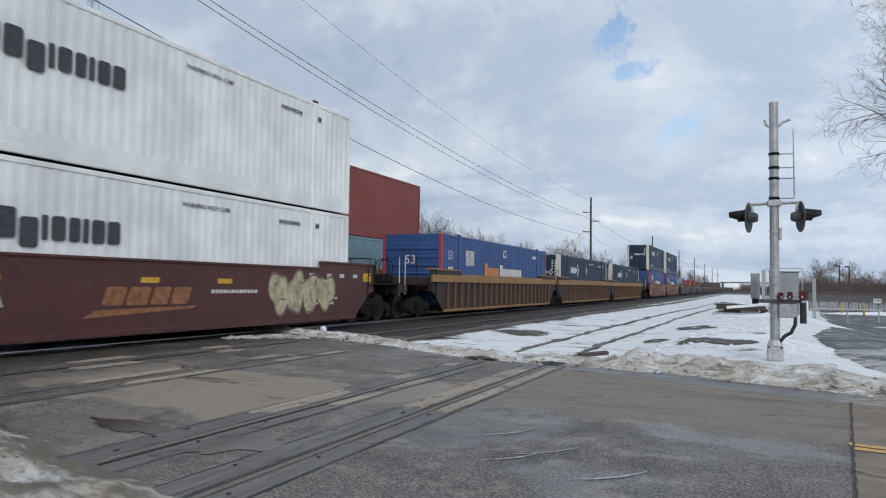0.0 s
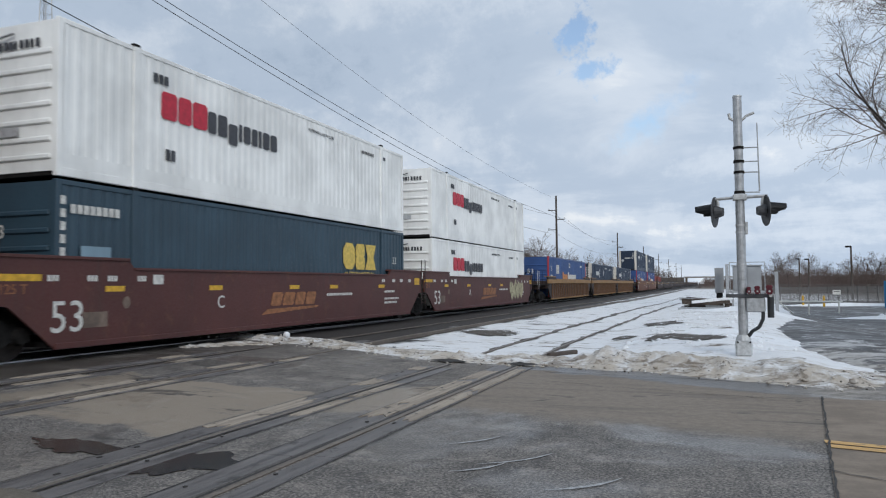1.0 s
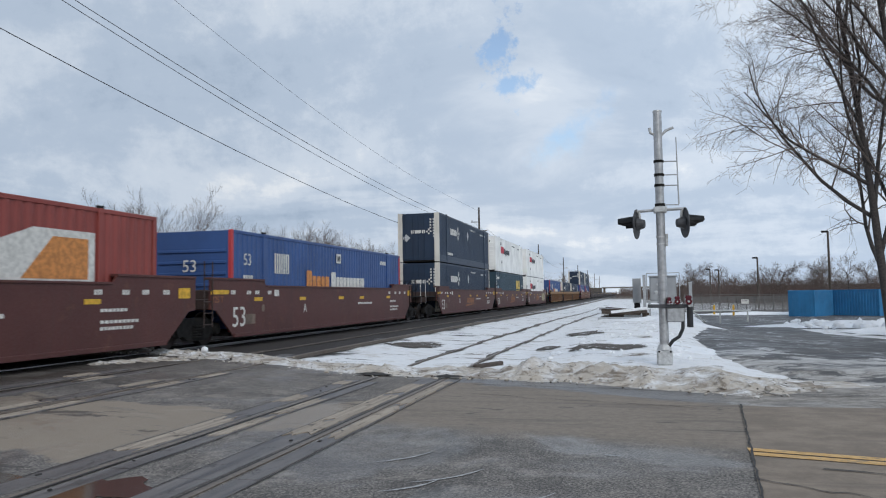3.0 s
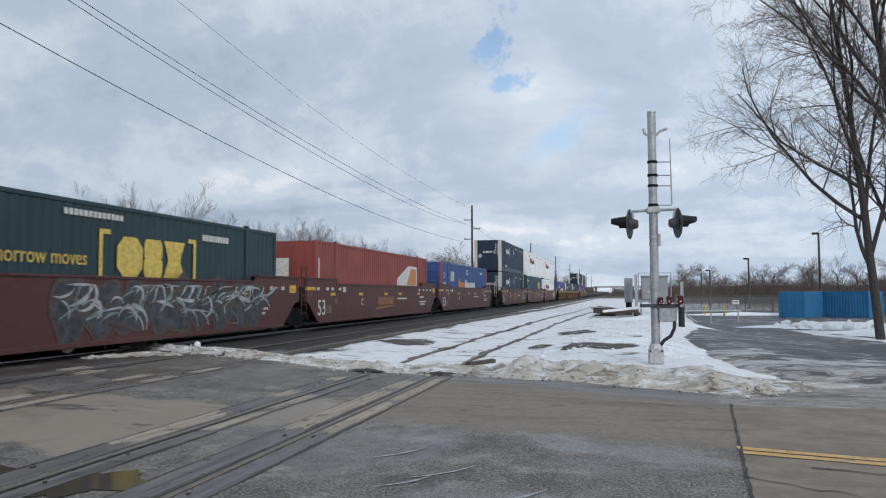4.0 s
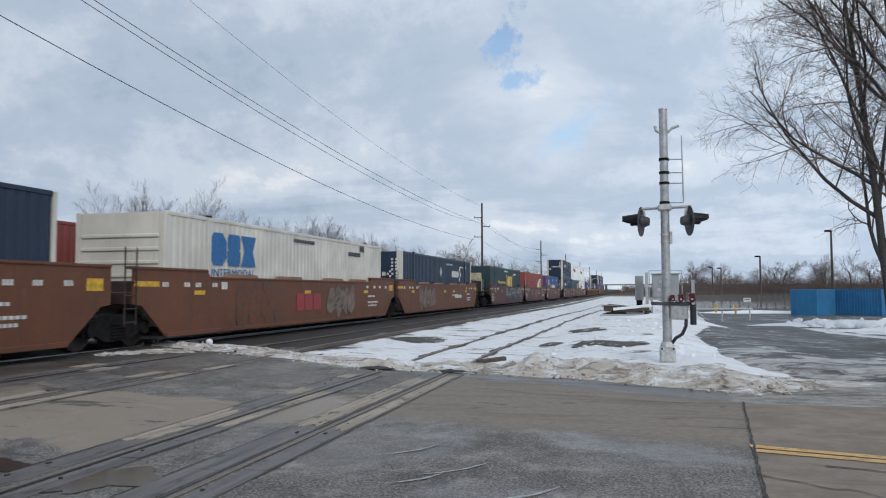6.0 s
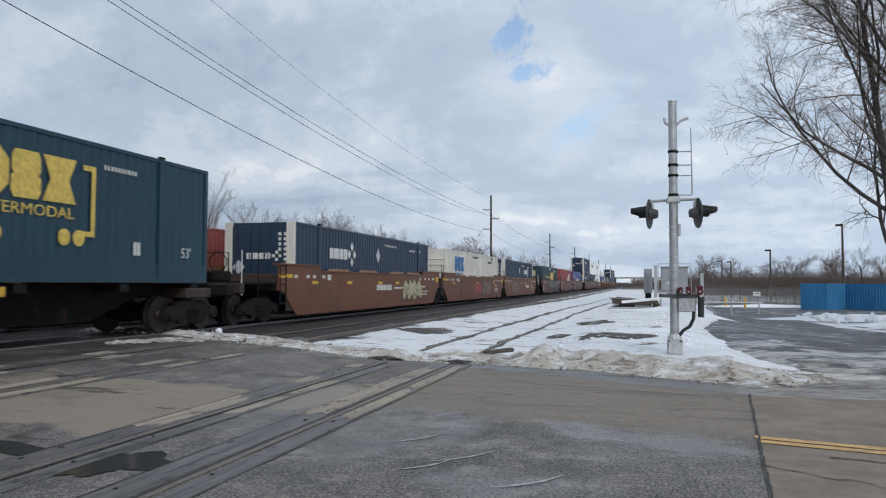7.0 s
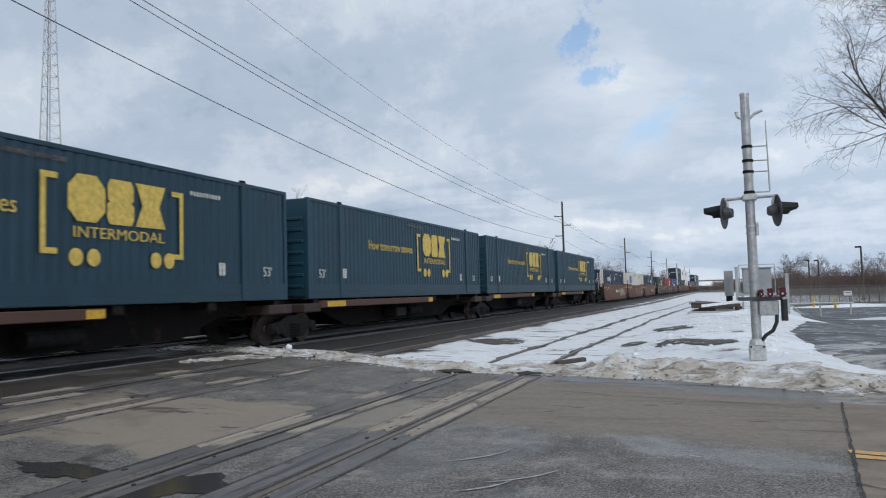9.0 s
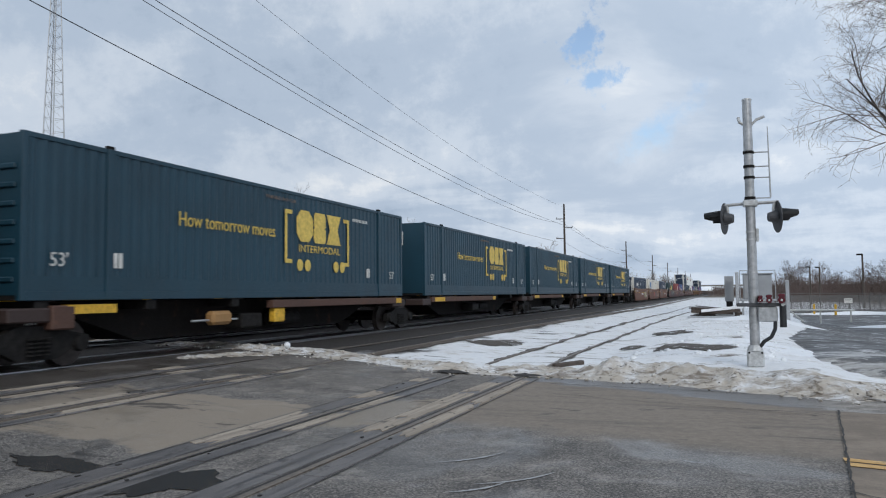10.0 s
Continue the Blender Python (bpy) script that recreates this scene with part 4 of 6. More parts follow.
        part("corner_plate", boxm(x, x + 0.006, h - 0.75, h - 0.25, 1.32, 1.58), YEL, c, "yellow end plate")
    if big53 and style != "ribs":
        side_text(c, "53", 0.82, WHITE_MARK, x, -8.35, 0.5, "large white numerals")
        side_text(c, "125 T", 0.24, FADED_MARK, x, -h + 0.1, 1.2)
        part("data_panel", boxm(x, x + 0.005, -7.6, -7.0, 0.55, 0.84), CHALK, c)
    if letter:
        side_text(c, letter, 0.42, WHITE_MARK, x, -3.6, 0.8, "white unit letter")
        part("inspection_disc", slab(bmesh.new(), [(-6.5 + 0.1 * math.cos(k * math.pi / 9), 1.0 + 0.12 * math.sin(k * math.pi / 9)) for k in range(18)], x, x + 0.005), CHALK, c)
    if letter and logo:
        chip_parts(c, "logo_block", FADED_MARK, x, -1.35, 0.78, (0.5, 0.55, 0.48, 0.52), 0.36, 0.08, 0.08, 0.35, "slanted orange logo block")
        part("logo_sweep", slab(bmesh.new(), [(-1.75, 0.56), (1.1, 0.68), (1.25, 0.74), (-1.5, 0.70)], x, x + 0.006), FADED_MARK, c)
    if back:
        truck(c, -length / 2 - gap_back)
    if front:
        truck(c, length / 2 + gap_front)
    # end gear: ladders, hand rails, brake wheel, coupler
    for s, on, gap in ((-1, back, gap_back), (1, front, gap_front)):
        e = s * (length / 2 + gap)
        if not on:
            continue
        part("draft_beam", boxm(-0.28, 0.28, min(s * (h - 0.4), e + s * 1.75), max(s * (h - 0.4), e + s * 1.75), 0.78, 1.1, bevel=0.03), BLACK_STEEL, c)
        if gap > 1.8:
            part("end_sill", boxm(-1.4, 1.4, min(e + s * 1.35, e + s * 1.6), max(e + s * 1.35, e + s * 1.6), 0.95, 1.25, bevel=0.02), P_DKBROWN, c)
            part("walkway", boxm(-1.4, 1.4, min(s * h, e + s * 1.4), max(s * h, e + s * 1.4), 1.24, 1.3), BLACK_STEEL, c)
            part("coupler", boxm(-0.16, 0.16, min(e + s * 1.7, e + s * 2.3), max(e + s * 1.7, e + s * 2.3), 0.72, 1.02, bevel=0.05), BLACK_STEEL, c)
            for xx in (1.36, -1.36):
                for d in (0.5, 1.45):
                    part("hand_rail", cyl(bmesh.new(), (xx, e + s * d, 0.9), (xx, e + s * d, 2.2), 0.015, seg=6), WHITE_MARK if d > 1 else BLACK_STEEL, c)
            part("hand_rail", tube_path(bmesh.new(), [(-1.0, e + s * 1.5, 1.3), (-1.0, e + s * 1.5, 2.15), (0.2, e + s * 1.5, 2.15), (0.2, e + s * 1.5, 1.3)], 0.02, 6), BLACK_STEEL, c)
            ring = bmesh.new()
            pts = [(0.65 + 0.28 * math.cos(k * math.pi / 8), e + s * 1.55, 1.85 + 0.28 * math.sin(k * math.pi / 8)) for k in range(17)]
            tube_path(ring, pts, 0.018, 5)
            part("brake_wheel", ring, BLACK_STEEL, c)
            part("brake_box", boxm(-0.7, 0.3, min(e + s * 0.2, e + s * 1.1), max(e + s * 0.2, e + s * 1.1), 1.3, 1.62, bevel=0.05), BLACK_STEEL, c)
        ld = bmesh.new()
        yy = s * (h - 0.25) if gap > 1.8 else s * (h + 0.12)
        for d in (-0.2, 0.2):
            cyl(ld, (HALF + 0.02, yy + d, 0.55), (HALF + 0.02, yy + d, 2.3 if gap < 1.8 else 1.8), 0.018, seg=5)
        for i in range(5):
            cyl(ld, (HALF + 0.02, yy - 0.2, 0.62 + i * 0.3), (HALF + 0.02, yy + 0.2, 0.62 + i * 0.3), 0.016, seg=5)
        part("ladder", ld, BLACK_STEEL if gap > 1.8 else P_DKBROWN, c)
    return c


# beam brown taken near black: the shade below the containers is in this colour
UNDER = paint("car_underside_shade_brown", (0.009, 0.0075, 0.007), 0.8, 0.3, 0.15)
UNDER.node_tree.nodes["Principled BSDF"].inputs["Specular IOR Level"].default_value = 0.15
RUNNER = paint("rusty_runner", (0.085, 0.042, 0.029), 0.7, 0.5, 0.5)


def spine_car(first=False, bogie_y=CL / 2 + 0.55, runner=(-7.4, 1.6)):
    """A skeletal flat: one deep centre beam, outriggers, side runners and a bogie at the front end."""
    c = thing("spine_car", "rusty skeletal spine car with a deep dark centre beam", "rail car", group="spine cars")
    h = CL / 2 + 0.65
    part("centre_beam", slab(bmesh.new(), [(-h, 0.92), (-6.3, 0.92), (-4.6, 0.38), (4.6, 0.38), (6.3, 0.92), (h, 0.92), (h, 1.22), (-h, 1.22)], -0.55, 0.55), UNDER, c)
    for yy in (-7.6, -4.9, -2.0, 2.0, 4.9, 7.6):
        part("outrigger", slab(bmesh.new(), [(yy - 0.14, 1.05), (yy + 0.14, 1.05), (yy + 0.14, 1.24), (yy - 0.14, 1.24)], -1.25, 1.25), BLACK_STEEL, c)
    for s in (1, -1):
        x0, x1 = sorted((s * 1.12, s * 1.34))
        part("side_runner", boxm(x0, x1, *runner, 0.98, 1.19, bevel=0.015), RUNNER, c, "rusty side runner")
    part("runner_end", boxm(1.345, 1.352, -7.1, -5.95, 1.0, 1.17) if runner[0] < -5 else boxm(1.12, 1.35, -7.1, -5.95, 1.0, 1.17), YEL, c, "faded yellow marking")
    part("runner_end", boxm(1.345, 1.352, runner[1] - 0.5, runner[1] - 0.05, 1.0, 1.17), YEL, c)
    if runner[0] > -5:
        part("jacking_pad", boxm(0.95, 1.36, -7.45, -6.95, 0.72, 1.16, bevel=0.03), RUNNER, c, "rusty jacking pad")
        part("brake_valve", boxm(1.0, 1.3, -2.9, -2.15, 0.62, 0.95, bevel=0.08), P_YELLOW, c, "ochre brake valve")
        part("valve_rod", cyl(bmesh.new(), (1.15, -3.5, 0.74), (1.15, -1.8, 0.74), 0.025, seg=6), GALV, c)
        part("hanger_bracket", boxm(1.1, 1.3, -0.35, 0.15, 0.6, 0.98, bevel=0.03), YEL, c, "yellow hanger bracket")
    part("bolster_frame", boxm(-1.3, 1.3, 7.2, 8.3, 0.86, 1.12, bevel=0.03), P_DKBROWN, c)
    part("bolster_frame", boxm(-1.3, 1.3, -8.3, -7.4, 0.86, 1.12, bevel=0.03), P_DKBROWN, c)
    part("air_tank", cyl(bmesh.new(), (0.75, 0.2, 0.68), (0.75, 1.5, 0.68), 0.19, seg=12), BLACK_STEEL, c)
    part("brake_gear", boxm(0.6, 1.15, -1.6, -0.7, 0.5, 0.86, bevel=0.04), BLACK_STEEL, c)
    truck(c, bogie_y if not first else CL / 2 - 0.4)
    if first:
        part("coupler", boxm(-0.2, 0.2, h, h + 2.0, 0.72, 1.02, bevel=0.04), BLACK_STEEL, c)
        part("end_sill", boxm(-1.35, 1.35, h + 0.3, h + 0.6, 0.9, 1.2, bevel=0.02), BLACK_STEEL, c)
        part("step_ladder", tube_path(bmesh.new(), [(1.3, h + 0.4, 0.45), (1.3, h + 0.4, 2.1), (0.6, h + 0.4, 2.1), (0.6, h + 0.4, 1.2)], 0.022, 6), BLACK_STEEL, c)
    return c


# ---- the two trains ----
TRAIN_X, RAIL_Z, SPEED = -11.9, 0.36, 26.23
OPP_X, OPP_SPEED = -16.35, -19.0
WELL_FLOOR, SPINE_TOP = RAIL_Z + 0.34, RAIL_Z + 1.25
RUN = []       # things that move: object, x, y at the start, z, speed


def ride(ob, y, z, x=TRAIN_X, speed=SPEED):
    ob.location = (x, y, z)
    RUN.append((ob, x, y, z, speed))
    return ob


K = 0.9825


def mid(n, f):
    return K * (n + f) / 2


def load(car, boxes, y):
    ride(car, y, RAIL_Z)
    for i, b in enumerate(boxes):
        ride(b, y, WELL_FLOOR + i * (CH + 0.06))


BROWN_LABEL = "oxide brown well car with white stencils and yellow strips"
white = white_box()
navy = navy_box()
blue = blue_box()

# red-ended blue and two navy boxes on ribbed yellow cars, the part ahead of the white stacks
load(well_car(P_YELLOW, "faded yellow ribbed well car with a brown side", style="ribs", gap_back=2.0), [blue], mid(26.0, 42.3))
load(well_car(P_YELLOW, "faded yellow ribbed well car with a brown side", style="ribs"), [navy], mid(46.0, 62.4))
load(well_car(P_YELLOW, "faded yellow ribbed well car with a brown side", style="ribs", front=True), [copy_thing(navy, Matrix())], mid(65.3, 81.7))
ORANGE_LABEL = "faded orange rusty well car with sprayed graffiti"
load(well_car(P_ORANGE, ORANGE_LABEL, gap_back=2.0), [copy_thing(blue, Matrix()), copy_thing(navy, Matrix())], mid(90.6, 107))
load(well_car(P_ORANGE, ORANGE_LABEL, front=True), [copy_thing(blue, Matrix()), copy_thing(navy, Matrix())], mid(110, 126.4))

# white stacks
w1 = well_car(P_BROWN, BROWN_LABEL, letter="A", front=True, gap_front=2.0)
graffiti(w1, HALF + 0.01, 3.9, 0.5, 3.0, 1.0, 4, CHALK_GOLD, CHALK, 3, "pale sand bubble letters")
load(w1, [white, copy_thing(white, Matrix())], mid(2.0, 18.45))
load(well_car(P_BROWN, BROWN_LABEL, letter="C"), [slate_box(), copy_thing(white, Matrix())], mid(-17.55, -1.15))
load(well_car(P_BROWN, BROWN_LABEL, letter="B", gap_back=2.0), [copy_thing(navy, Matrix()), copy_thing(navy, Matrix())], mid(-37.05, -20.8))
# second brown set
load(well_car(P_BROWN, BROWN_LABEL, letter="A", front=True, gap_front=2.0, logo=False), [copy_thing(blue, Matrix())], mid(-61.6, -45.2))
load(well_car(P_BROWN, BROWN_LABEL, letter="C"), [red_box()], mid(-81.6, -65.2))
w = well_car(P_BROWN, "oxide brown well car with a grey graffiti mural", letter="", gap_back=2.0)
graffiti(w, HALF + 0.01, -2.1, 0.36, 8.9, 1.24, 9, CHALK_BLUE, CHALK_DARK, 8, "slate and white graffiti mural")
swirls(w, HALF + 0.01, -2.1, 0.36, 8.9, 1.24, 84, (CHALK_WHITE, CHALK_MINT, CHALK_WHITE, CHALK_DARK), 8)
load(w, [green_box()], mid(-101.4, -85.0))
# orange set
w = well_car(P_ORANGE, ORANGE_LABEL, big53=False, front=True, gap_front=2.0)
graffiti(w, HALF + 0.01, -5.7, 0.35, 3.3, 1.15, 4, CHALK, CHALK_DARK, 12, "faded grey bubble letters")
part("number_stencil", bars(bmesh.new(), HALF + 0.004, 2.4, 0.86, 1.9, 0.2, 9), WHITE_MARK, w)
load(w, [navy_box(7.5)], mid(-125.3, -109.1))
w = well_car(P_ORANGE, ORANGE_LABEL, big53=False)
graffiti(w, HALF + 0.01, 1.6, 0.4, 2.7, 1.1, 4, CHALK, CHALK_DARK, 21, "grey bubble letters with dark outlines")
graffiti(w, HALF + 0.01, -4.9, 0.3, 2.8, 1.2, 4, P_ORANGE, CHALK_DARK, 22, "outlined orange bubble letters")
chip_parts(w, "logo_block", P_RED, HALF + 0.004, -1.05, 0.65, (0.6, 0.6, 0.66), 0.58, 0.08, label="dull red logo block")
load(w, [cream_box()], mid(-145.2, -128.7))
w = well_car(P_ORANGE, ORANGE_LABEL, big53=False, gap_back=2.0)
graffiti(w, HALF + 0.01, 3.0, 0.5, 3.0, 0.9, 4, CHALK_GOLD, CHALK_DARK, 31, "thin faded tags")
part("number_stencil", bars(bmesh.new(), HALF + 0.004, -0.6, 0.95, 2.0, 0.24, 9), WHITE_MARK, w)
load(w, [copy_thing(navy, Matrix())], mid(-165.0, -149.0))
# teal boxes on spine cars
teal = teal_box()
board = teal_box(True)
spine = spine_car()
for i, (n, f) in enumerate(((-187.0, -170.3), (-204.4, -188.1), (-222.1, -205.7), (-239.7, -223.25), (-258.4, -242.0), (-276.0, -259.6))):
    y = mid(n, f)
    ride(spine_car(True) if i == 0 else spine if i == 1 else copy_thing(spine, Matrix()) if i < 4 else spine_car(False, CL / 2 + (0.05 if i == 4 else 1.65), (-0.5, 7.9)), y, RAIL_Z)
    ride(teal if i == 0 else (board if i == 3 else copy_thing(teal, Matrix())), y, SPINE_TOP)
# empty well cars far ahead
empty = well_car(P_DKBROWN, "empty dark brown well car far up the line", big53=False)
for i in range(18):
    ride(empty if i == 0 else copy_thing(empty, Matrix()), 138 + i * 19.5, RAIL_Z)

# the train on the farther track, running the other way
opp_red = red_box(12.2, P_RED, "bright red ribbed freight container", deco=False)
chip_parts(opp_red, "logo_block", WHITE_MARK, SX, -4.6, 1.6, (0.6, 0.7, 0.3), 0.9, 0.12, label="white logo block")
opp_plain = red_box(12.2, P_RED, "bright red ribbed freight container", deco=False)
opp_rust = red_box(12.2, P_RUSTRED, "rust red ribbed freight container", deco=False)
opp_pale = red_box(CL, P_PALEBLUE, "pale blue container with dark graffiti", deco=False)
opp_car = well_car(P_DKBROWN, "dark brown well car on the farther track", big53=False, group="well cars on the far track")
first = True
for y, boxes in ((-20.0, (opp_rust,)), (7, (opp_pale,)), (27.1, (opp_pale, opp_rust)), (45, (opp_rust,)), (60.0, (opp_red,)), (79, (opp_rust,)), (94.5, (opp_rust,)), (108.5, (opp_plain,)), (127, (opp_rust,)), (141.5, (opp_rust,)), (160.0, (opp_rust,)), (179, (opp_pale,)), (196, (opp_rust,)), (213, (opp_red,)), (230, (opp_rust,)), (247, (opp_rust,))):
    ride(opp_car if first else copy_thing(opp_car, Matrix()), y, RAIL_Z, OPP_X, OPP_SPEED)
    first = False
    for i, b in enumerate(boxes):
        used = any(r[0] == b for r in RUN)
        ride(copy_thing(b, Matrix()) if used else b, y, WELL_FLOOR + i * (CH + 0.03), OPP_X, OPP_SPEED)


# ---- ground, road, tracks ----
def base_z(x, y):
    """Height of the land: level at the near siding, up to the main line, down to the yard on the far right."""
    z = 0.0
    if x < -5:
        z = min(0.34, 0.058 * (-5 - x))
    if x < -19:
        z -= min(1.2, 0.12 * (-19 - x))
    if x > 2.5 and y > 14:
        z -= min(0.95, 0.028 * (y - 14)) * min(1.0, (x - 2.5) / 5)
    return z


def bend(y):
    """The sidings swing gently away from the main line."""
    u = max(0.0, y - 22)
    return min(1.2, 0.0006 * u * u)


def sheet(xs, ys, fn):
    verts = [(x, y, fn(x, y)) for y in ys for x in xs]
    n = len(xs)
    faces = [(j * n + i, j * n + i + 1, (j + 1) * n + i + 1, (j + 1) * n + i) for j in range(len(ys) - 1) for i in range(n - 1)]
    return verts, faces


def mesh_obj(name, verts, faces, mat, smooth=True, parent=None):
    me = bpy.data.meshes.new(name)
    me.from_pydata(verts, [], faces)
    me.materials.append(mat)
    if smooth:
        me.polygons.foreach_set("use_smooth", [True] * len(me.polygons))
    ob = new(name, me)
    ob.parent = parent
    return ob


def steps(*spans):
    out = []
    for a, b, s in spans:
        n = max(1, round((b - a) / s))
        out += [a + (b - a) * i / n for i in range(n)]
    out.append(spans[-1][1])
    return out


EDGE_X = (-60, -14, -10, -7.2, -5, -2.9, -0.6, 1.4, 2.4, 3.3, 5, 60)
EDGE_Y = (25, 15.4, 14.5, 14.4, 13.75, 13.5, 13.05, 11.9, 11.45, 12.2, 12.6, 12.6)


def road_edge(x):
    return float(np.interp(x, EDGE_X, EDGE_Y))


def drive_left(y):
    """Where the snow ends and the icy drive begins."""
    return float(np.interp(y, (12, 14.4, 16.2, 20.4, 29.5, 43.5, 60, 112), (3.6, 3.4, 3.0, 2.6, 2.75, 4.6, 5.6, 8.5)))


def land(x, y):
    z = base_z(x, y) - 0.05
    e = y - road_edge(x)
    if e < 0.1:
        return z - 0.12
    if -7.0 < x < drive_left(y) and e < 60:
        lump = noise.noise(Vector((x * 0.45, y * 0.3, 3)))
        z += 0.05 + 0.06 * lump
        if x > -2.3:
            k = min(1.0, (x + 2.3) / 1.8) * max(0.0, min(1.0, (drive_left(y) - x) / 1.6)) * max(0.0, 1 - e / 45) * max(0.0, min(1.0, (e - 0.4) / 1.6))
            z += k * (0.26 + 0.12 * noise.noise(Vector((x * 0.8, y * 0.5, 7))))
    return z + 0.012 * noise.noise(Vector((x * 2.1, y * 2.1, 1)))


gx = steps((-4000, -400, 600), (-400, -60, 40), (-60, -14, 4), (-14, 5, 0.25), (5, 30, 1.5), (30, 100, 10), (100, 400, 60), (400, 4000, 600))
gy = steps((-400, -20, 60), (-20, 11, 4), (11, 32, 0.22), (32, 90, 1.5), (90, 300, 12), (300, 4500, 350))
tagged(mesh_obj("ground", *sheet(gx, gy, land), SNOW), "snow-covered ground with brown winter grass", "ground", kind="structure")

rx = steps((-60, -20, 5), (-20, 8, 0.4), (8, 60, 5))
ry = steps((-25, 0, 2.5), (0, 16, 0.5))


def road_z(x, y):
    return base_z(min(x, 0), y) + 0.006 * noise.noise(Vector((x * 0.6, y * 0.6, 2)))


verts, faces = [], []
n = len(ry)
for x in rx:
    for y in ry:
        yy = -25 + (y + 25) * (road_edge(x) + 0.55 + 0.25 * noise.noise(Vector((x * 0.9, 0, 5))) + 25) / 41.0
        verts.append((x, yy, road_z(x, yy)))
for i in range(len(rx) - 1):
    for j in range(n - 1):
        a = i * n + j
        faces.append((a, a + n, a + n + 1, a + 1))
road = tagged(mesh_obj("road", verts, faces, ROAD), "worn patched asphalt road over the level crossing", "road", kind="structure")

# drive along the yard, icy asphalt
verts, faces = [], []
for i in range(170):
    y = 12.0 + (i / 169) ** 1.7 * 100
    l = drive_left(y) - 0.1 + 0.3 * noise.noise(Vector((0, y * 0.6, 9))) + 0.28 * noise.noise(Vector((0, y * 2.3, 5))) + 0.14 * noise.noise(Vector((0, y * 6.1, 7)))
    r = 30 if y < 15.5 else max(l + 5.5, 12.2 - 0.02 * (y - 15)) + 0.3 * noise.noise(Vector((4, y * 0.5, 9)))
    if y > 58:
        r = r + min(22, (y - 58) * 1.2)
    for f in range(13):
        x = l + (r - l) * f / 12
        verts.append((x, y, base_z(x, y) + (0.035 if 1 < i and f else -0.06)))
    if i:
        for f in range(12):
            a = (i - 1) * 13 + f
            faces.append((a, a + 1, a + 14, a + 13))
tagged(mesh_obj("driveway", verts, faces, LOT), "wet icy asphalt drive streaked with snow", "road", kind="structure")

# concrete lane slab with joint and yellow line
slab_t = thing("concrete_slab", "tan concrete road slab beyond a dark joint", "road slab", kind="structure")
verts, faces = [], []
for i, x in enumerate(steps((2.0, 26, 1.0))):
    for j in range(7):
        y = (10.4 + 0.02 * (x - 2)) + (-3.6 - (10.4 + 0.02 * (x - 2))) * j / 6
        xs = x - (10.4 - y) * 0.10 * max(0, 1 - (x - 2) / 10)
        verts.append((xs, y, road_z(xs, y) + 0.012))
    if i:
        for j in range(6):
            a = (i - 1) * 7 + j
            faces.append((a + 1, a + 8, a + 7, a))
mesh_obj("slab_surface", verts, faces, SLAB, parent=slab_t)
jb = bmesh.new()
rnd = random.Random(5)
px, py = 2.03, 10.55
while py > 2.0:
    ny, nx = py - rnd.uniform(0.08, 0.18), 2.0 - (10.4 - py) * 0.10 + rnd.uniform(-0.006, 0.006)
    w = rnd.uniform(0.006, 0.015)
    q = [jb.verts.new((px - w, py, 0.019)), jb.verts.new((nx - w, ny, 0.019)), jb.verts.new((nx + w, ny, 0.019)), jb.verts.new((px + w, py, 0.019))]
    jb.faces.new(q)
    px, py = nx, ny
part("joint", jb, CRACK, slab_t, "ragged dark joint")
for dy in (0.0, 0.21):
    lb = bmesh.new()
    prev = None
    for i in range(30):
        x = 1.66 + i * 0.7
        y = 7.3 - dy - 0.24 * (x - 1.66)
        cur = (lb.verts.new((x, y, 0.0185)), lb.verts.new((x, y - 0.155, 0.0185)))
        if prev:
            lb.faces.new((prev[0], prev[1], cur[1], cur[0]))
        prev = cur
    part("yellow_line", lb, YELLOW_LINE, slab_t, "worn yellow centre line")

# meandering cracks, worn white strokes, a puddle
ck = bmesh.new()
for x0, y0, x1, y1, w in ((-2.4, 12.6, 9.0, 10.9, 0.015), (-2.2, 11.2, 1.9, 10.0, 0.012), (2.2, 6.35, 9, 4.6, 0.014), (1.5, 5.9, 4.0, 4.4, 0.012)):
    prev = None
    m = 26
    for i in range(m + 1):
        f = i / m
        x, y = x0 + (x1 - x0) * f, y0 + (y1 - y0) * f + 0.22 * noise.noise(Vector((f * 9, x0, y0)))
        ww = w * (0.5 + abs(noise.noise(Vector((f * 14, y0, x0)))) * 2)
        z = road_z(x, y) + (0.022 if x > 1.2 else 0.008)
        cur = (ck.verts.new((x, y + ww, z)), ck.verts.new((x, y - ww, z)))
        if prev:
            ck.faces.new((prev[0], prev[1], cur[1], cur[0]))
        prev = cur
tagged(part("road_crack", ck, CRACK, None), "thin dark cracks in the road", "crack", kind="structure")
for x, y, a, L in ((-1.75, 6.2, 52, 0.8), (-1.1, 5.5, 48, 0.85), (-1.35, 5.1, 50, 0.6), (-0.35, 4.8, 46, 0.8), (0.3, 6.7, -10, 0.2)):
    s = thing("road_stroke", "worn white paint stroke on the asphalt", "road marking", pose(x, y, 0.010, 0, 0, a), kind="structure")
    sb = bmesh.new()
    prev = None
    for i in range(11):
        f = i / 10
        px, py = (f - 0.5) * L, 0.10 * L * (f - 0.5) ** 2 * 4
        w = 0.017 * (0.3 + math.sin(math.pi * f)) * rnd.uniform(0.6, 1.2)
        cur = (sb.verts.new((px, py + w, 0)), sb.verts.new((px, py - w, 0)))
        if prev:
            sb.faces.new((prev[0], prev[1], cur[1], cur[0]))
        prev = cur
    part("stroke", sb, WHITE_LINE, s)


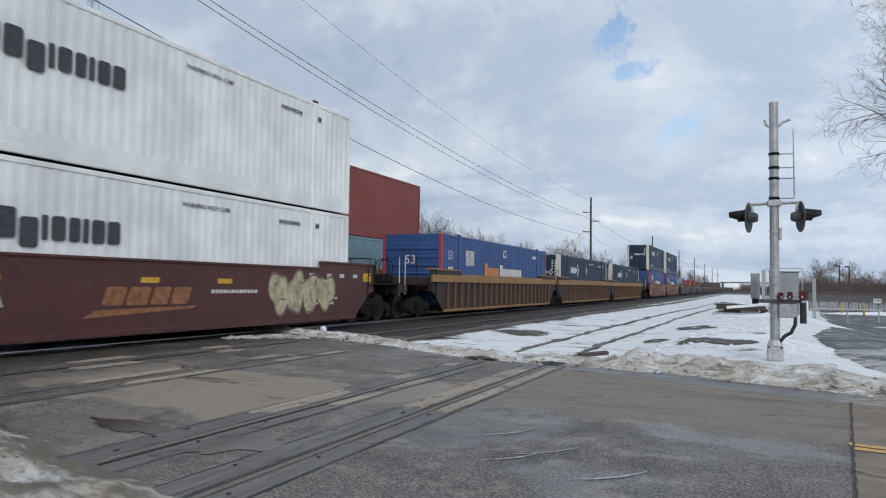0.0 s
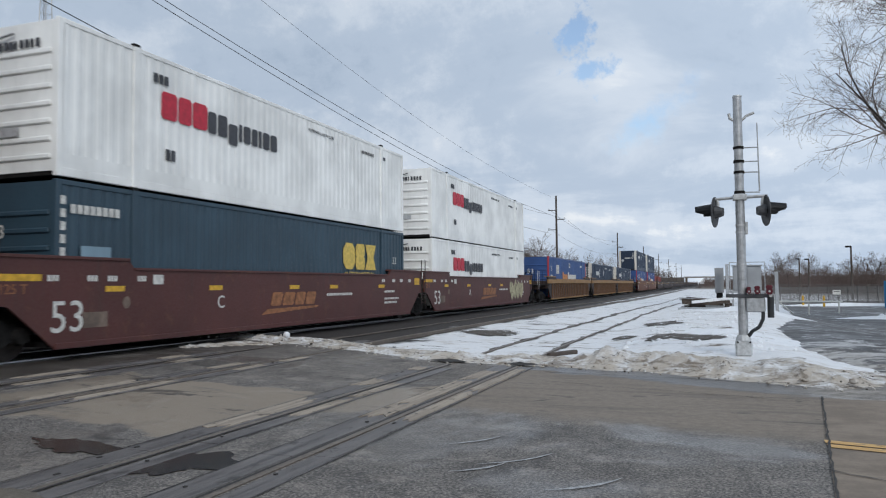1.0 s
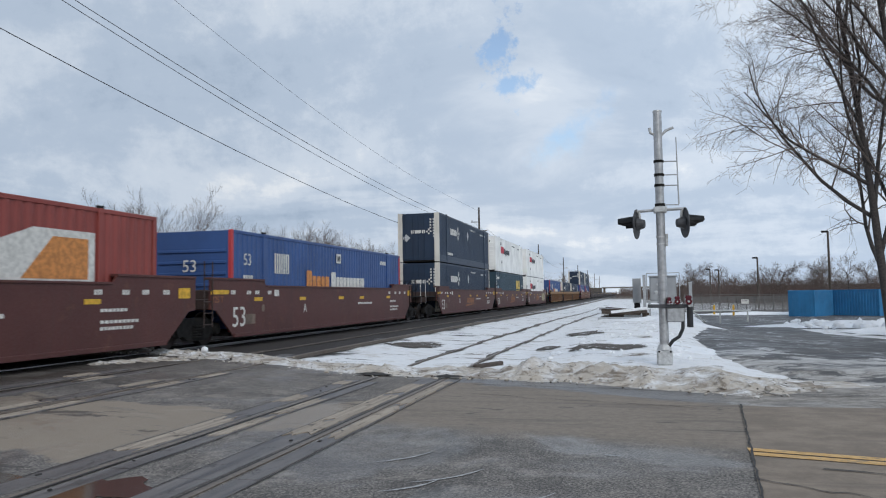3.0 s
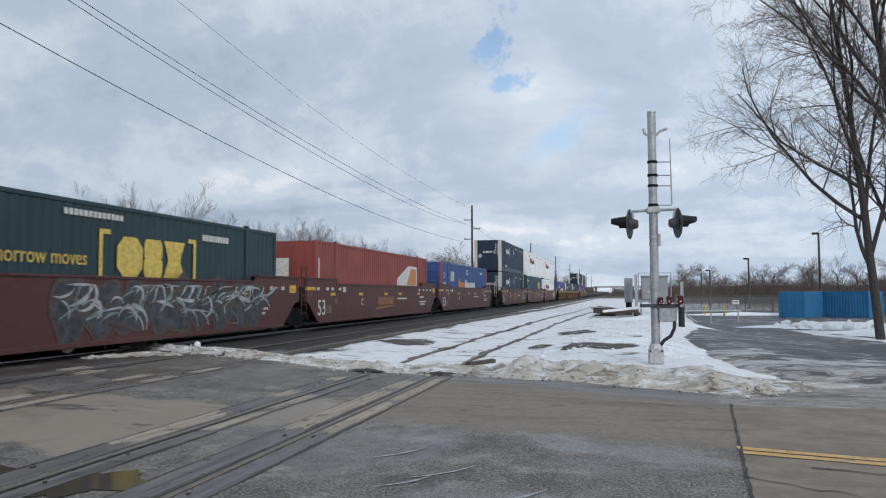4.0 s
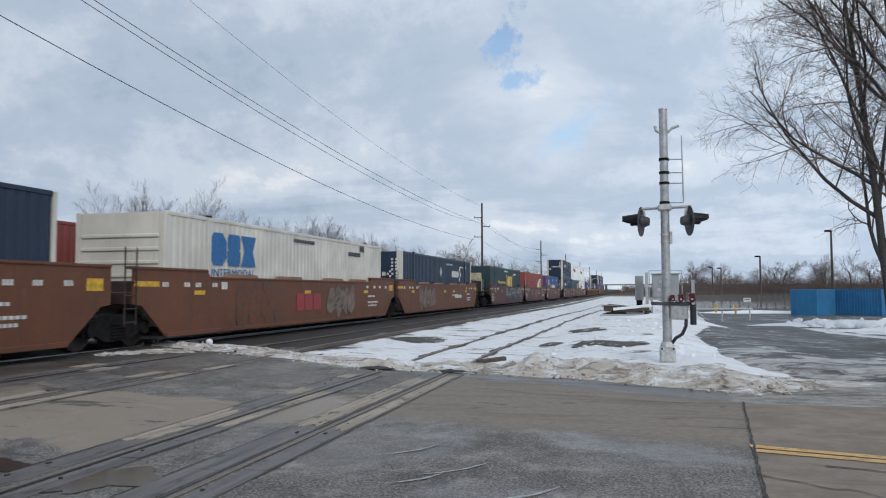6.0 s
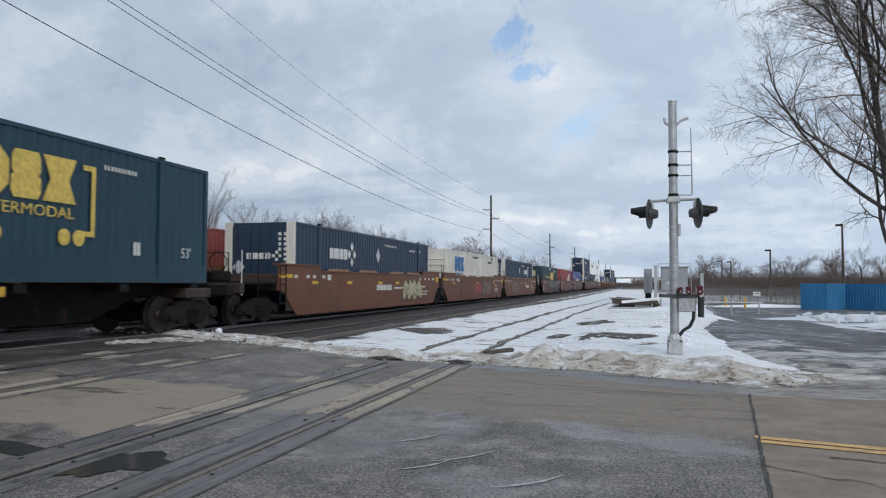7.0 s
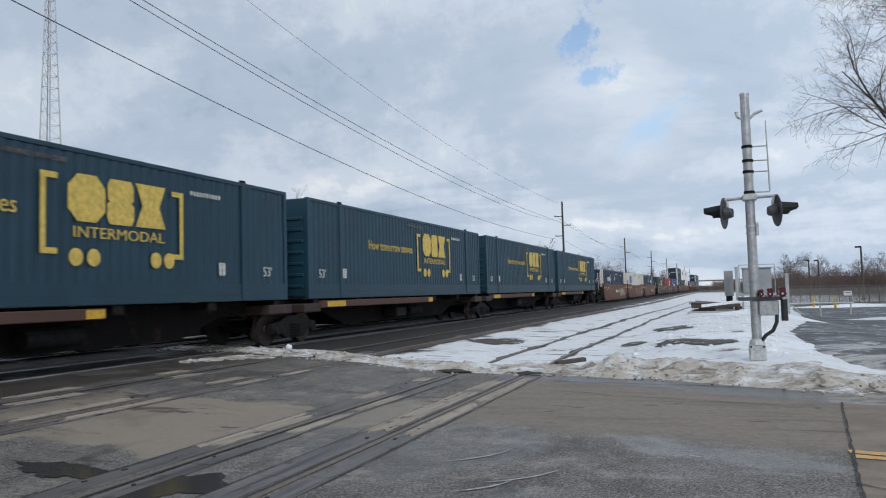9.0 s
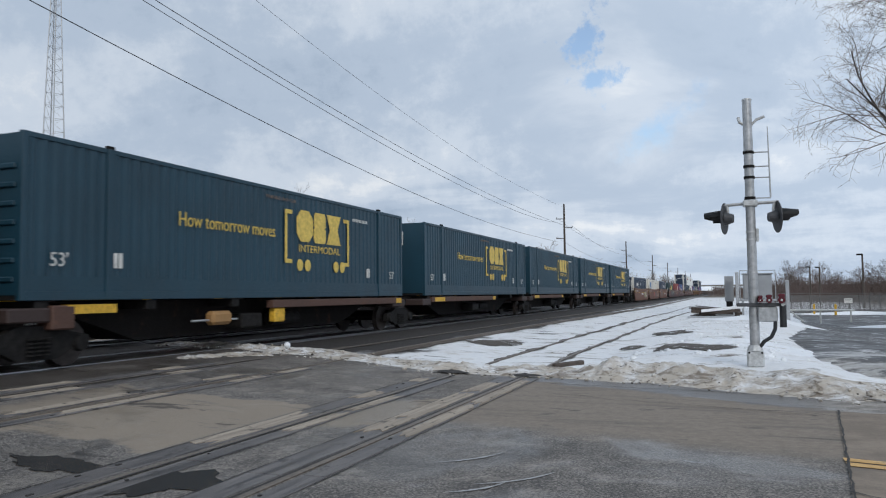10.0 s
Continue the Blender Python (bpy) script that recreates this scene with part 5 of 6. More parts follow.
def flat_blob(name, label, cat, x, y, w, h, z, mat, seed, dome=0.0, kind="structure"):
    rnd = random.Random(seed)
    verts, faces = [], []
    k, rings = 40, 5
    off = rnd.uniform(0, 99)
    for r in range(1, rings + 1):
        f = r / rings
        for i in range(k):
            a = 2 * math.pi * i / k
            rr = f * (1 + 0.6 * noise.noise(Vector((math.cos(a) * 1.6, math.sin(a) * 1.6, off))) + 0.35 * noise.noise(Vector((math.cos(a) * 5, math.sin(a) * 5, off))))
            px, py = x + w * rr * math.cos(a), y + h * rr * math.sin(a)
            lump = dome * (1 - f * f) * (0.7 + 0.6 * noise.noise(Vector((px * 2.5, py * 2.5, off))))
            verts.append((px, py, z(px, py) + max(0, lump)))
    verts.append((x, y, z(x, y) + dome))
    for r in range(rings - 1):
        for i in range(k):
            j = (i + 1) % k
            faces.append((r * k + i, (r + 1) * k + i, (r + 1) * k + j, r * k + j))
    for i in range(k):
        faces.append((len(verts) - 1, i, (i + 1) % k))
    return tagged(mesh_obj(name, verts, faces, mat), label, cat, kind=kind)


flat_blob("puddle", "shallow puddle beside the rail", "puddle", -4.05, 4.45, 0.45, 0.42, lambda x, y: road_z(x, y) + 0.009, PUDDLE, 4)
flat_blob("puddle", "shallow puddle beside the rail", "puddle", -5.5, 4.6, 0.5, 0.22, lambda x, y: road_z(x, y) + 0.009, PUDDLE, 9)


# tracks
def rail_piece(bm, x, y0, y1, z, curve=False):
    ys = steps((y0, y1, 3.0)) if curve else [y0, y1]
    for a, b in zip(ys, ys[1:]):
        xa, xb = (x + bend(a), x + bend(b)) if curve else (x, x)
        prof = [(-0.07, -0.16), (0.07, -0.16), (0.02, -0.12), (0.02, -0.05), (0.036, -0.03), (0.036, 0.0), (-0.036, 0.0), (-0.036, -0.03), (-0.02, -0.05), (-0.02, -0.12)]
        A = [bm.verts.new((xa + p, a, z(xa, a) + q)) for p, q in prof]
        B = [bm.verts.new((xb + p, b, z(xb, b) + q)) for p, q in prof]
        for i in range(10):
            j = (i + 1) % 10
            bm.faces.new((A[i], A[j], B[j], B[i]))
        bm.faces.new(A)
        bm.faces.new(B[::-1])
    return bm


def track(name, cx, y0, y1, z, ties, curve=False, label=""):
    t = thing(name, label, "railway track", kind="structure")
    for s in (-0.75, 0.75):
        part("rail", rail_piece(bmesh.new(), cx + s, y0, y1, z, curve), RAIL_TOP if not curve else RAIL, t, "steel rail")
    me = mesh_of(boxm(-1.28, 1.28, -0.11, 0.11, -0.15, 0, bevel=0.015), TIE, "tie")
    y = ties[0]
    while y < ties[1]:
        ob = part("tie", me, None, t)
        ob.location = (cx + (bend(y) if curve else 0), y, z(cx, y) - 0.155)
        y += 0.56
    return t


track("main_track", TRAIN_X, -90, 900, lambda x, y: RAIL_Z, (15.5, 95), label="main line track with polished rails")
track("far_track", OPP_X, -90, 900, lambda x, y: RAIL_Z, (16, 60), label="farther main line track")
track("siding", -8.45, -40, 320, lambda x, y: base_z(-8.45, 20) + 0.02 if y > 14 else road_z(x, y) + 0.012, (15, 14), True, "siding half buried in snow")
track("siding", -3.87, -40, 92, lambda x, y: land(x, y) + 0.03 if y > 14.5 else 0.012, (15, 14), True, "siding half buried in snow")

# ballast bed under the main line
verts, faces = [], []
bx = [-20.5, -19.2, -18.2, -14.2, -13.6, -10.2, -9.6, -8.9, -8.2]
bz = [-0.45, -0.1, 0.0, 0.0, 0.0, 0.0, -0.06, -0.12, -0.22]
by = steps((-80, 14.5, 10), (14.5, 60, 0.8), (60, 120, 5), (120, 1000, 60))
for y in by:
    for x, z in zip(bx, bz):
        verts.append((x + 0.15 * noise.noise(Vector((x, y * 0.7, 4))), y, RAIL_Z - 0.17 + z + (0.03 * noise.noise(Vector((x * 2, y * 1.7, 6))) if y > 15 else -0.1)))
m = len(bx)
for j in range(len(by) - 1):
    for i in range(m - 1):
        faces.append((j * m + i, j * m + i + 1, (j + 1) * m + i + 1, (j + 1) * m + i))
tagged(mesh_obj("ballast_bed", verts, faces, BALLAST), "stone ballast under the main line, coloured near black for train shade", "ballast", kind="structure")


# ---- level crossing surface ----
crossing = thing("level_crossing", "concrete and rubber crossing panels beside the rails", "crossing", kind="structure")
rnd = random.Random(11)


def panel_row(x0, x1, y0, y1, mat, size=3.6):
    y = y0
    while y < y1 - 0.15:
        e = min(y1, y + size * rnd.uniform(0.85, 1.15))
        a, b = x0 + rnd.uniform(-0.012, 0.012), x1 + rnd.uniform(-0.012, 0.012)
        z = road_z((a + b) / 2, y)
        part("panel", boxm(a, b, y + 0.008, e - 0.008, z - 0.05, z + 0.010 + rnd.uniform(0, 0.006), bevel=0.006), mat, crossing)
        y = e


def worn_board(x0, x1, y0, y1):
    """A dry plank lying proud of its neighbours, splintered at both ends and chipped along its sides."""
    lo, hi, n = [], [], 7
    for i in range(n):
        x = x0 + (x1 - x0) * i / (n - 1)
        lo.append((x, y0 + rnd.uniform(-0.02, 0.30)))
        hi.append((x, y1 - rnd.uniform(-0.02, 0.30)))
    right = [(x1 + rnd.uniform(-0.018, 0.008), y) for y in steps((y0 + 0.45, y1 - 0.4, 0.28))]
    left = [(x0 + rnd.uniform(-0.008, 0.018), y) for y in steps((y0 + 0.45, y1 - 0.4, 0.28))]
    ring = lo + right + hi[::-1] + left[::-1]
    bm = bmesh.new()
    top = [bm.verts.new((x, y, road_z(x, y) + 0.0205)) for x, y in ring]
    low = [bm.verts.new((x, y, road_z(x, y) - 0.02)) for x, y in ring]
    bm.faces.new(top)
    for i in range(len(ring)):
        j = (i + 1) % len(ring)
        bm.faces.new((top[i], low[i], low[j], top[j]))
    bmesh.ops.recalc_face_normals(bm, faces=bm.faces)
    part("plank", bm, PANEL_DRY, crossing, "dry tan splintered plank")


ROWS = (
    (-3.03, -2.80, 1.5, 13.2, ((7.0, 9.6), (9.62, 12.9))),
    (-3.58, -3.24, 1.5, 13.3, ((7.1, 8.3), (8.1, 10.9), (10.95, 12.5))),
    (-4.50, -4.27, 1.5, 12.6, ((6.8, 8.5), (8.52, 10.3))),
    (-5.06, -4.73, 1.5, 12.9, ((5.9, 8.3), (9.7, 10.7), (12.0, 12.8))),
    (-7.61, -7.39, 3.0, 12.6, ((6.3, 8.6), (10.0, 11.0), (11.5, 12.6))),
    (-8.06, -7.83, 3.0, 11.0, ((6.0, 8.2), (9.8, 11.0))),
    (-9.09, -8.82, 3.0, 12.0, ((6.8, 8.2), (10.0, 11.0))),
    (-9.60, -9.32, 3.0, 12.0, ((7.2, 8.6), (10.4, 11.2))),
)
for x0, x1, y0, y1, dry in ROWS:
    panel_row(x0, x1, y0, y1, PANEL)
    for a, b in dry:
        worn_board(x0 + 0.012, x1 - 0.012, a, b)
    # spike heads, and the open seam against the asphalt
    sp = bmesh.new()
    for i in range(int((y1 - y0) / 0.62)):
        for f in (0.28, 0.72):
            if rnd.random() < 0.22:
                x, y = x0 + (x1 - x0) * f + rnd.uniform(-0.02, 0.02), y0 + 0.3 + i * 0.62 + rnd.uniform(-0.12, 0.12)
                z = road_z(x, y)
                box(sp, x - 0.014, x + 0.014, y - rnd.uniform(0.0, 0.05), y + 0.02, z, z + 0.0235)
    part("spike", sp, CRACK, crossing, "dark spike heads")["kind"] = "stuff"
    seam = bmesh.new()
    x = x1 + 0.016 if x0 in (-3.03, -4.50, -7.61) else x0 - 0.034
    prev = None
    for y in steps((y0, y1, 0.25)):
        w = 0.018 * rnd.uniform(0.3, 1.3)
        z = road_z(x, y) + 0.0075
        cur = (seam.verts.new((x, y, z)), seam.verts.new((x + w, y, z)))
        if prev:
            seam.faces.new((prev[0], prev[1], cur[1], cur[0]))
        prev = cur
    part("seam", seam, CRACK, crossing, "open dark seam")
for x in (-3.12, -4.62, -7.7, -9.2):
    for d in ((-0.075,) if x in (-3.12, -7.7) else (0.04,)):
        fb = bmesh.new()
        prev = None
        for y in steps((1.0, 13.4, 0.8)):
            z = road_z(x, y) + 0.0145
            cur = (fb.verts.new((x + d, y, z)), fb.verts.new((x + d + 0.035, y, z)))
            if prev:
                fb.faces.new((prev[0], prev[1], cur[1], cur[0]))
            prev = cur
        part("flangeway", fb, CRACK, crossing, "dark groove along the rail")

# ---- snow bank and patches ----
DIRT = plain("bare_wet_earth", (0.075, 0.062, 0.05), 0.8, 0, 0.4, 5)
k = Nodes("half_thawed_earth")
v = k.coords(world_space=True)
PATCHY = k.finish(k.mix(k.ramp(k.noise(2.2, 9, 0.75, v), 0.57, 0.64), (0.075, 0.062, 0.05), (0.78, 0.79, 0.80)), 0.8, 0.0, k.noise(7, 8, 0.7, v), 0.8, 0.05)
verts, faces = [], []
bank_x = steps((-14.6, 5.2, 0.05))
m = 26
for x in bank_x:
    e = road_edge(x) - 0.12 + 0.16 * noise.noise(Vector((x * 1.3, 0, 8)))
    wide = (1.9 if x < -5 else 1.95) + 0.8 * noise.noise(Vector((x * 0.5, 0, 2)))
    tall = float(np.interp(x, (-6, -4.6, -3, -2.2, -1.6, -0.9, 0.3, 1.0, 2.0, 3.6, 5.2), (0.09, 0.13, 0.10, 0.12, 0.23, 0.15, 0.19, 0.17, 0.11, 0.05, 0.03))) * (0.9 + 0.55 * noise.noise(Vector((x * 1.1, 3, 1))) + 0.4 * noise.noise(Vector((x * 3.7, 3, 4))))
    tall *= min(1.0, (x + 14.6) / 0.8) * min(1.0, (5.2 - x) / 1.2)
    for j in range(m):
        f = j / (m - 1)
        y = e + f * wide
        prof = min(1.0, f / 0.42) ** 1.1 * (1 - max(0, f - 0.5) / 0.5 * 0.9)
        p = Vector((x * 3.1, y * 3.1, 4))
        lump = 0.5 - 1.2 * abs(noise.noise(p * 0.8)) + noise.noise(p * 1.9) * 0.5 + noise.noise(p * 3.7) * 0.36 + noise.noise(p * 7.3) * 0.16
        base = max(road_z(x, y), land(x, y) + 0.03)
        verts.append((x, y, base - 0.03 + (tall * prof * (1 + 0.75 * lump) if 0 < j < m - 1 else -0.05)))
for i in range(len(bank_x) - 1):
    for j in range(m - 1):
        a = i * m + j
        faces.append((a, a + m, a + m + 1, a + 1))
tagged(mesh_obj("snow_bank", verts, faces, BANK), "ploughed bank of dirty tan snow along the road", "snow bank", kind="structure")


def lumps(name, label, mat, spots, seed):
    """Loose chunks of ice and snow, too many to count."""
    rnd = random.Random(seed)
    verts, faces = [], []
    ico = bmesh.new()
    bmesh.ops.create_icosphere(ico, subdivisions=1, radius=1)
    base_v = [v.co.copy() for v in ico.verts]
    base_f = [[v.index for v in f.verts] for f in ico.faces]
    ico.free()
    for x, y, z, r in spots:
        k = len(verts)
        sx, sy, sz = r * rnd.uniform(0.7, 1.5), r * rnd.uniform(0.7, 1.3), r * rnd.uniform(0.5, 0.9)
        for v in base_v:
            q = 1 + rnd.uniform(-0.25, 0.25)
            verts.append((x + v.x * sx * q, y + v.y * sy * q, z + v.z * sz * q))
        faces += [[k + i for i in f] for f in base_f]
    return tagged(mesh_obj(name, verts, faces, mat), label, "snow", kind="stuff")


rnd = random.Random(17)
spots = []
for i in range(900):
    x = rnd.uniform(-14, 3.6)
    f = rnd.random() ** 1.5
    y = road_edge(x) - 0.2 + f * 1.7
    r = rnd.uniform(0.012, 0.05) * (1.7 if rnd.random() < 0.08 else 1)
    z = road_z(x, y) + 0.01 + (0.06 if x < -2 else 0.12) * min(1, f * 3.2) * rnd.uniform(0.3, 1)
    spots.append((x, y, z, r))
lumps("snow_chunks", "loose chunks of dirty ploughed snow", BANK, [(x, y, z, r * 0.8) for x, y, z, r in spots[:300]], 3)
lumps("dirt_clods", "dark clods of earth and ice in the bank", DIRT, [(x, y, z - 0.01, r * 0.5) for x, y, z, r in spots[560:660]], 5)
spots = [(rnd.uniform(-1.5, 2.4), rnd.uniform(16.5, 40), 0, rnd.uniform(0.02, 0.085)) for i in range(150)]
spots = [(x, y, land(x, y) + 0.01, r) for x, y, z, r in spots]
lumps("snow_chunks", "loose lumps of clean snow on the field", FIELD_SNOW, spots, 4)
ball = thing("snowball", "round white lump of ice on the bank", "ice lump", pose(-9.35, 14.75, road_z(-9.35, 14.75) + 0.2))
b = bmesh.new()
bmesh.ops.create_icosphere(b, subdivisions=2, radius=0.085)
part("lump", b, FIELD_SNOW, ball, smooth=True)

for i, (x, y, w, h) in enumerate(((-1.25, 28.4, 0.75, 2.0), (-0.05, 19.7, 1.0, 1.25), (-6.3, 22.2, 0.95, 1.0), (-2.0, 21.5, 0.35, 0.7))):
    flat_blob("bare_patch", "bare patch of dark earth in the snow", "earth patch", x, y, w, h, lambda px, py: land(px, py) + 0.02, PATCHY, 20 + i, 0.03)
for x, y, a, L in ((-2.72, 15.9, 66, 1.1),):
    t = thing("timber", "dark old timber sticking out of the snow", "timber", pose(x, y, land(x, y) + 0.07, 4, 0, a))
    part("beam", boxm(-L / 2, L / 2, -0.06, 0.06, -0.12, 0.02, bevel=0.02), TIE, t)

for i, (x, y, w, h) in enumerate(((-4.75, 13.78, 0.34, 0.15), (-3.12, 13.5, 0.26, 0.12))):
    flat_blob("melt_hollow", "dark wet hollow where the rail meets the snow", "hollow", x, y, w, h, lambda px, py: road_z(px, py) + 0.03, CRACK, 70 + i, 0.06)

# thawed earth along the siding rails
rnd = random.Random(31)
for cx in (-4.62, -3.12, -9.2, -7.7):
    verts, faces = [], []
    for i, y in enumerate(steps((14.8, 60, 0.3))):
        x = cx + bend(y)
        a, b = (0.045 + max(0.0, 0.03 + 0.22 * noise.noise(Vector((cx, y * 0.6, s))) + 0.12 * noise.noise(Vector((cx, y * 2.6, s)))) for s in (1, 5))
        verts += [(x - a, y, land(x - a, y) + 0.022), (x + b, y, land(x + b, y) + 0.022)]
        if i:
            faces.append((2 * i - 2, 2 * i - 1, 2 * i + 1, 2 * i))
    tagged(mesh_obj("earth_strip", verts, faces, DIRT), "thawed dark earth along the rail", "earth", kind="structure")

for i, (x, y, w, h) in enumerate(((-9.9, 14.0, 0.5, 0.3), (-10.15, 13.5, 0.35, 0.35), (-10.3, 13.0, 0.28, 0.3), (-10.45, 12.5, 0.22, 0.28), (-6.5, 14.6, 0.9, 0.35))):
    flat_blob("snow_patch", "thin patch of dirty snow beside the track", "snow patch", x, y, w, h, lambda px, py: max(road_z(px, py), land(px, py)) + 0.004, BANK, 60 + i, 0.07)

# muddy berm close to the camera
verts, faces = [], []
nx, ny = 70, 40
for i in range(nx):
    for j in range(ny):
        u, v = i / (nx - 1), j / (ny - 1)
        x = -10.0 + 7.9 * u
        top_y = 3.75 - 0.28 * (x + 6.1)
        y = top_y - 2.4 * v
        p = Vector((x * 2.6, y * 2.6, 9))
        l = noise.noise(p) * 0.6 + noise.noise(p * 2.6) * 0.35 + noise.noise(p * 6) * 0.15
        k = min(1, v / 0.22) * min(1, (1 - v) / 0.3) * min(1, (1 - u) / 0.3) * min(1, u / 0.2)
        verts.append((x, y, road_z(x, y) - 0.02 + k * (0.15 + 0.17 * l)))
for i in range(nx - 1):
    for j in range(ny - 1):
        a = i * ny + j
        faces.append((a, a + 1, a + ny + 1, a + ny))
tagged(mesh_obj("muddy_berm", verts, faces, MUD), "low berm of muddy half-melted snow", "snow bank", kind="structure")


# ---- crossing signal mast ----
DISC = plain("backing_disc_grey", (0.06, 0.062, 0.068), 0.6, 0.1, 0.3, 12)


def signal_mast(x, y, z0):
    t = thing("crossing_signal", "galvanised crossing signal mast with two dark flashing light units", "signal", pose(x, y, z0))
    b = bmesh.new()
    box(b, -0.15, 0.15, -0.15, 0.15, 0, 0.30, bevel=0.03)
    cyl(b, (0, 0, 0.3), (0, 0, 0.40), 0.15, 0.11, 12)
    part("base_casting", b, ALU, t)
    for dx in (-0.11, 0.11):
        part("bolt", cyl(bmesh.new(), (dx, -0.14, 0.27), (dx, -0.17, 0.27), 0.02, seg=6), BLACK_STEEL, t)
    H = 5.28 - z0
    part("mast", cyl(bmesh.new(), (0, 0, 0.3), (0, 0, H), 0.088, 0.082, 16), GALV, t, smooth=False)
    part("mast_cap", cyl(bmesh.new(), (0, 0, H - 0.01), (0, 0, H + 0.02), 0.09, 0.085, 16), ALU, t)
    za = 3.30 - z0
    part("crossarm", tube_path(bmesh.new(), [(-0.5, 0, za - 0.02), (-0.1, 0, za), (0.1, 0, za), (0.5, 0, za + 0.01)], 0.03, 8), GALV, t)
    part("crossarm_clamp", boxm(-0.13, 0.13, -0.12, 0.12, za - 0.06, za + 0.06, bevel=0.02), ALU, t)
    for s in (-1, 1):
        disc = bmesh.new()
        c = Vector((s * 0.46, 0, za - 0.27))
        tilt = Vector((1, 0.24 * s, 0.03 * s)).normalized()
        cyl(disc, c - tilt * 0.008, c + tilt * 0.008, 0.30, 0.30, 24)
        d = part("light_background", disc, DISC, t, "dark round backing disc")
        hood = bmesh.new()
        n = 12
        L = 0.36
        rings = []
        for q in (0, 1):
            ring = []
            for i in range(n + 1):
                a = math.pi * (-0.12 + 1.24 * i / n)
                r = 0.17 - 0.03 * q
                e = c + tilt * s * (0.02 + q * (L if i in range(2, n - 1) else L * 0.55))
                ring.append(hood.verts.new(e + Vector((0, math.cos(a) * r, math.sin(a) * r - 0.02 * q))))
            rings.append(ring)
        for i in range(n):
            hood.faces.new((rings[0][i], rings[0][i + 1], rings[1][i + 1], rings[1][i]))
        bmesh.ops.solidify(hood, geom=hood.faces[:], thickness=0.008)
        part("hood", hood, BLACK, d, "black sheet hood")
        part("lens", cyl(bmesh.new(), c + tilt * s * 0.01, c + tilt * s * 0.04, 0.15, 0.14, 16), RED_LENS, d, "dark red lens")
        part("lamp_housing", cyl(bmesh.new(), c - tilt * s * 0.01, c - tilt * s * 0.16, 0.13, 0.08, 14), DISC, d, "dark grey lamp housing")
        part("hanger", tube_path(bmesh.new(), [(s * 0.42, 0, za), (s * 0.40, 0, za - 0.1), (s * 0.40, 0, za - 0.2)], 0.028, 8), ALU, d)
    # hook bracket near the top
    zb = 4.84 - z0
    part("hook_bracket", tube_path(bmesh.new(), [(-0.16, 0, zb + 0.12), (-0.14, 0, zb + 0.02), (-0.05, 0, zb - 0.04), (0.08, 0, zb - 0.03), (0.16, 0, zb + 0.05), (0.30, 0, zb + 0.10)], 0.028, 8), ALU, t)
    # antenna bar and its arms
    part("antenna_bar", cyl(bmesh.new(), (0.36, 0, 3.41 - z0), (0.345, 0, 4.74 - z0), 0.016, 0.010, 8), GALV, t)
    for zz in (4.27, 4.0, 3.79, 3.40):
        part("bracket_arm", cyl(bmesh.new(), (0.05, 0, zz - z0), (0.36, 0, zz - z0 - 0.01), 0.012, seg=6), GALV, t)
        part("band", cyl(bmesh.new(), (0, 0, zz - z0 - 0.025), (0, 0, zz - z0 + 0.025), 0.099, seg=16), BLACK_STEEL, t)
    for zz in (2.76, 2.62, 2.0):
        part("band", cyl(bmesh.new(), (0, 0, zz - z0 - 0.015), (0, 0, zz - z0 + 0.015), 0.096, seg=16), ALU, t)
    part("junction_box", boxm(0.08, 0.13, -0.06, 0.06, 2.58 - z0, 2.82 - z0, bevel=0.01), ALU, t)
    # gate bracket with folded red lamps, counter tube and cable
    zg = 1.40 - z0
    part("gate_bracket", boxm(-0.30, 0.52, -0.13, -0.09, zg - 0.04, zg + 0.03, bevel=0.012), DISC, t)
    part("gate_plate", boxm(0.06, 0.40, -0.12, -0.06, zg - 0.32, zg - 0.04, bevel=0.02), GALV, t)
    for dx, r in ((0.11, 0.045), (0.26, 0.055), (0.47, 0.065)):
        g = part("gate_lamp", cyl(bmesh.new(), (dx, -0.2, zg + 0.08), (dx, -0.02, zg + 0.08), r, r, 12), RED_LENS, t, "small dark red gate lamp")
        part("lamp_ring", cyl(bmesh.new(), (dx, -0.215, zg + 0.08), (dx, -0.2, zg + 0.08), r * 0.3, seg=10), ALU, g)
        part("lamp_visor", boxm(dx - r * 0.9, dx + r * 0.9, -0.2, 0.0, zg + 0.08 + r * 0.6, zg + 0.1 + r * 1.5, bevel=0.02), RED_LENS, g)
    part("counter_tube", cyl(bmesh.new(), (0.49, -0.1, zg - 0.42), (0.49, -0.1, zg - 0.02), 0.06, seg=12), BLACK, t)
    part("tube_ring", cyl(bmesh.new(), (0.49, -0.165, zg + 0.0), (0.49, -0.15, zg + 0.0), 0.03, seg=12), ALU, t)
    part("cable", tube_path(bmesh.new(), [(0.36, -0.08, zg - 0.28), (0.35, -0.09, zg - 0.45), (0.28, -0.10, zg - 0.6), (0.16, -0.08, zg - 0.68), (0.09, -0.05, zg - 0.78)], 0.034, 8), BLACK, t)
    return t


signal_mast(1.125, 14.21, 0.24)

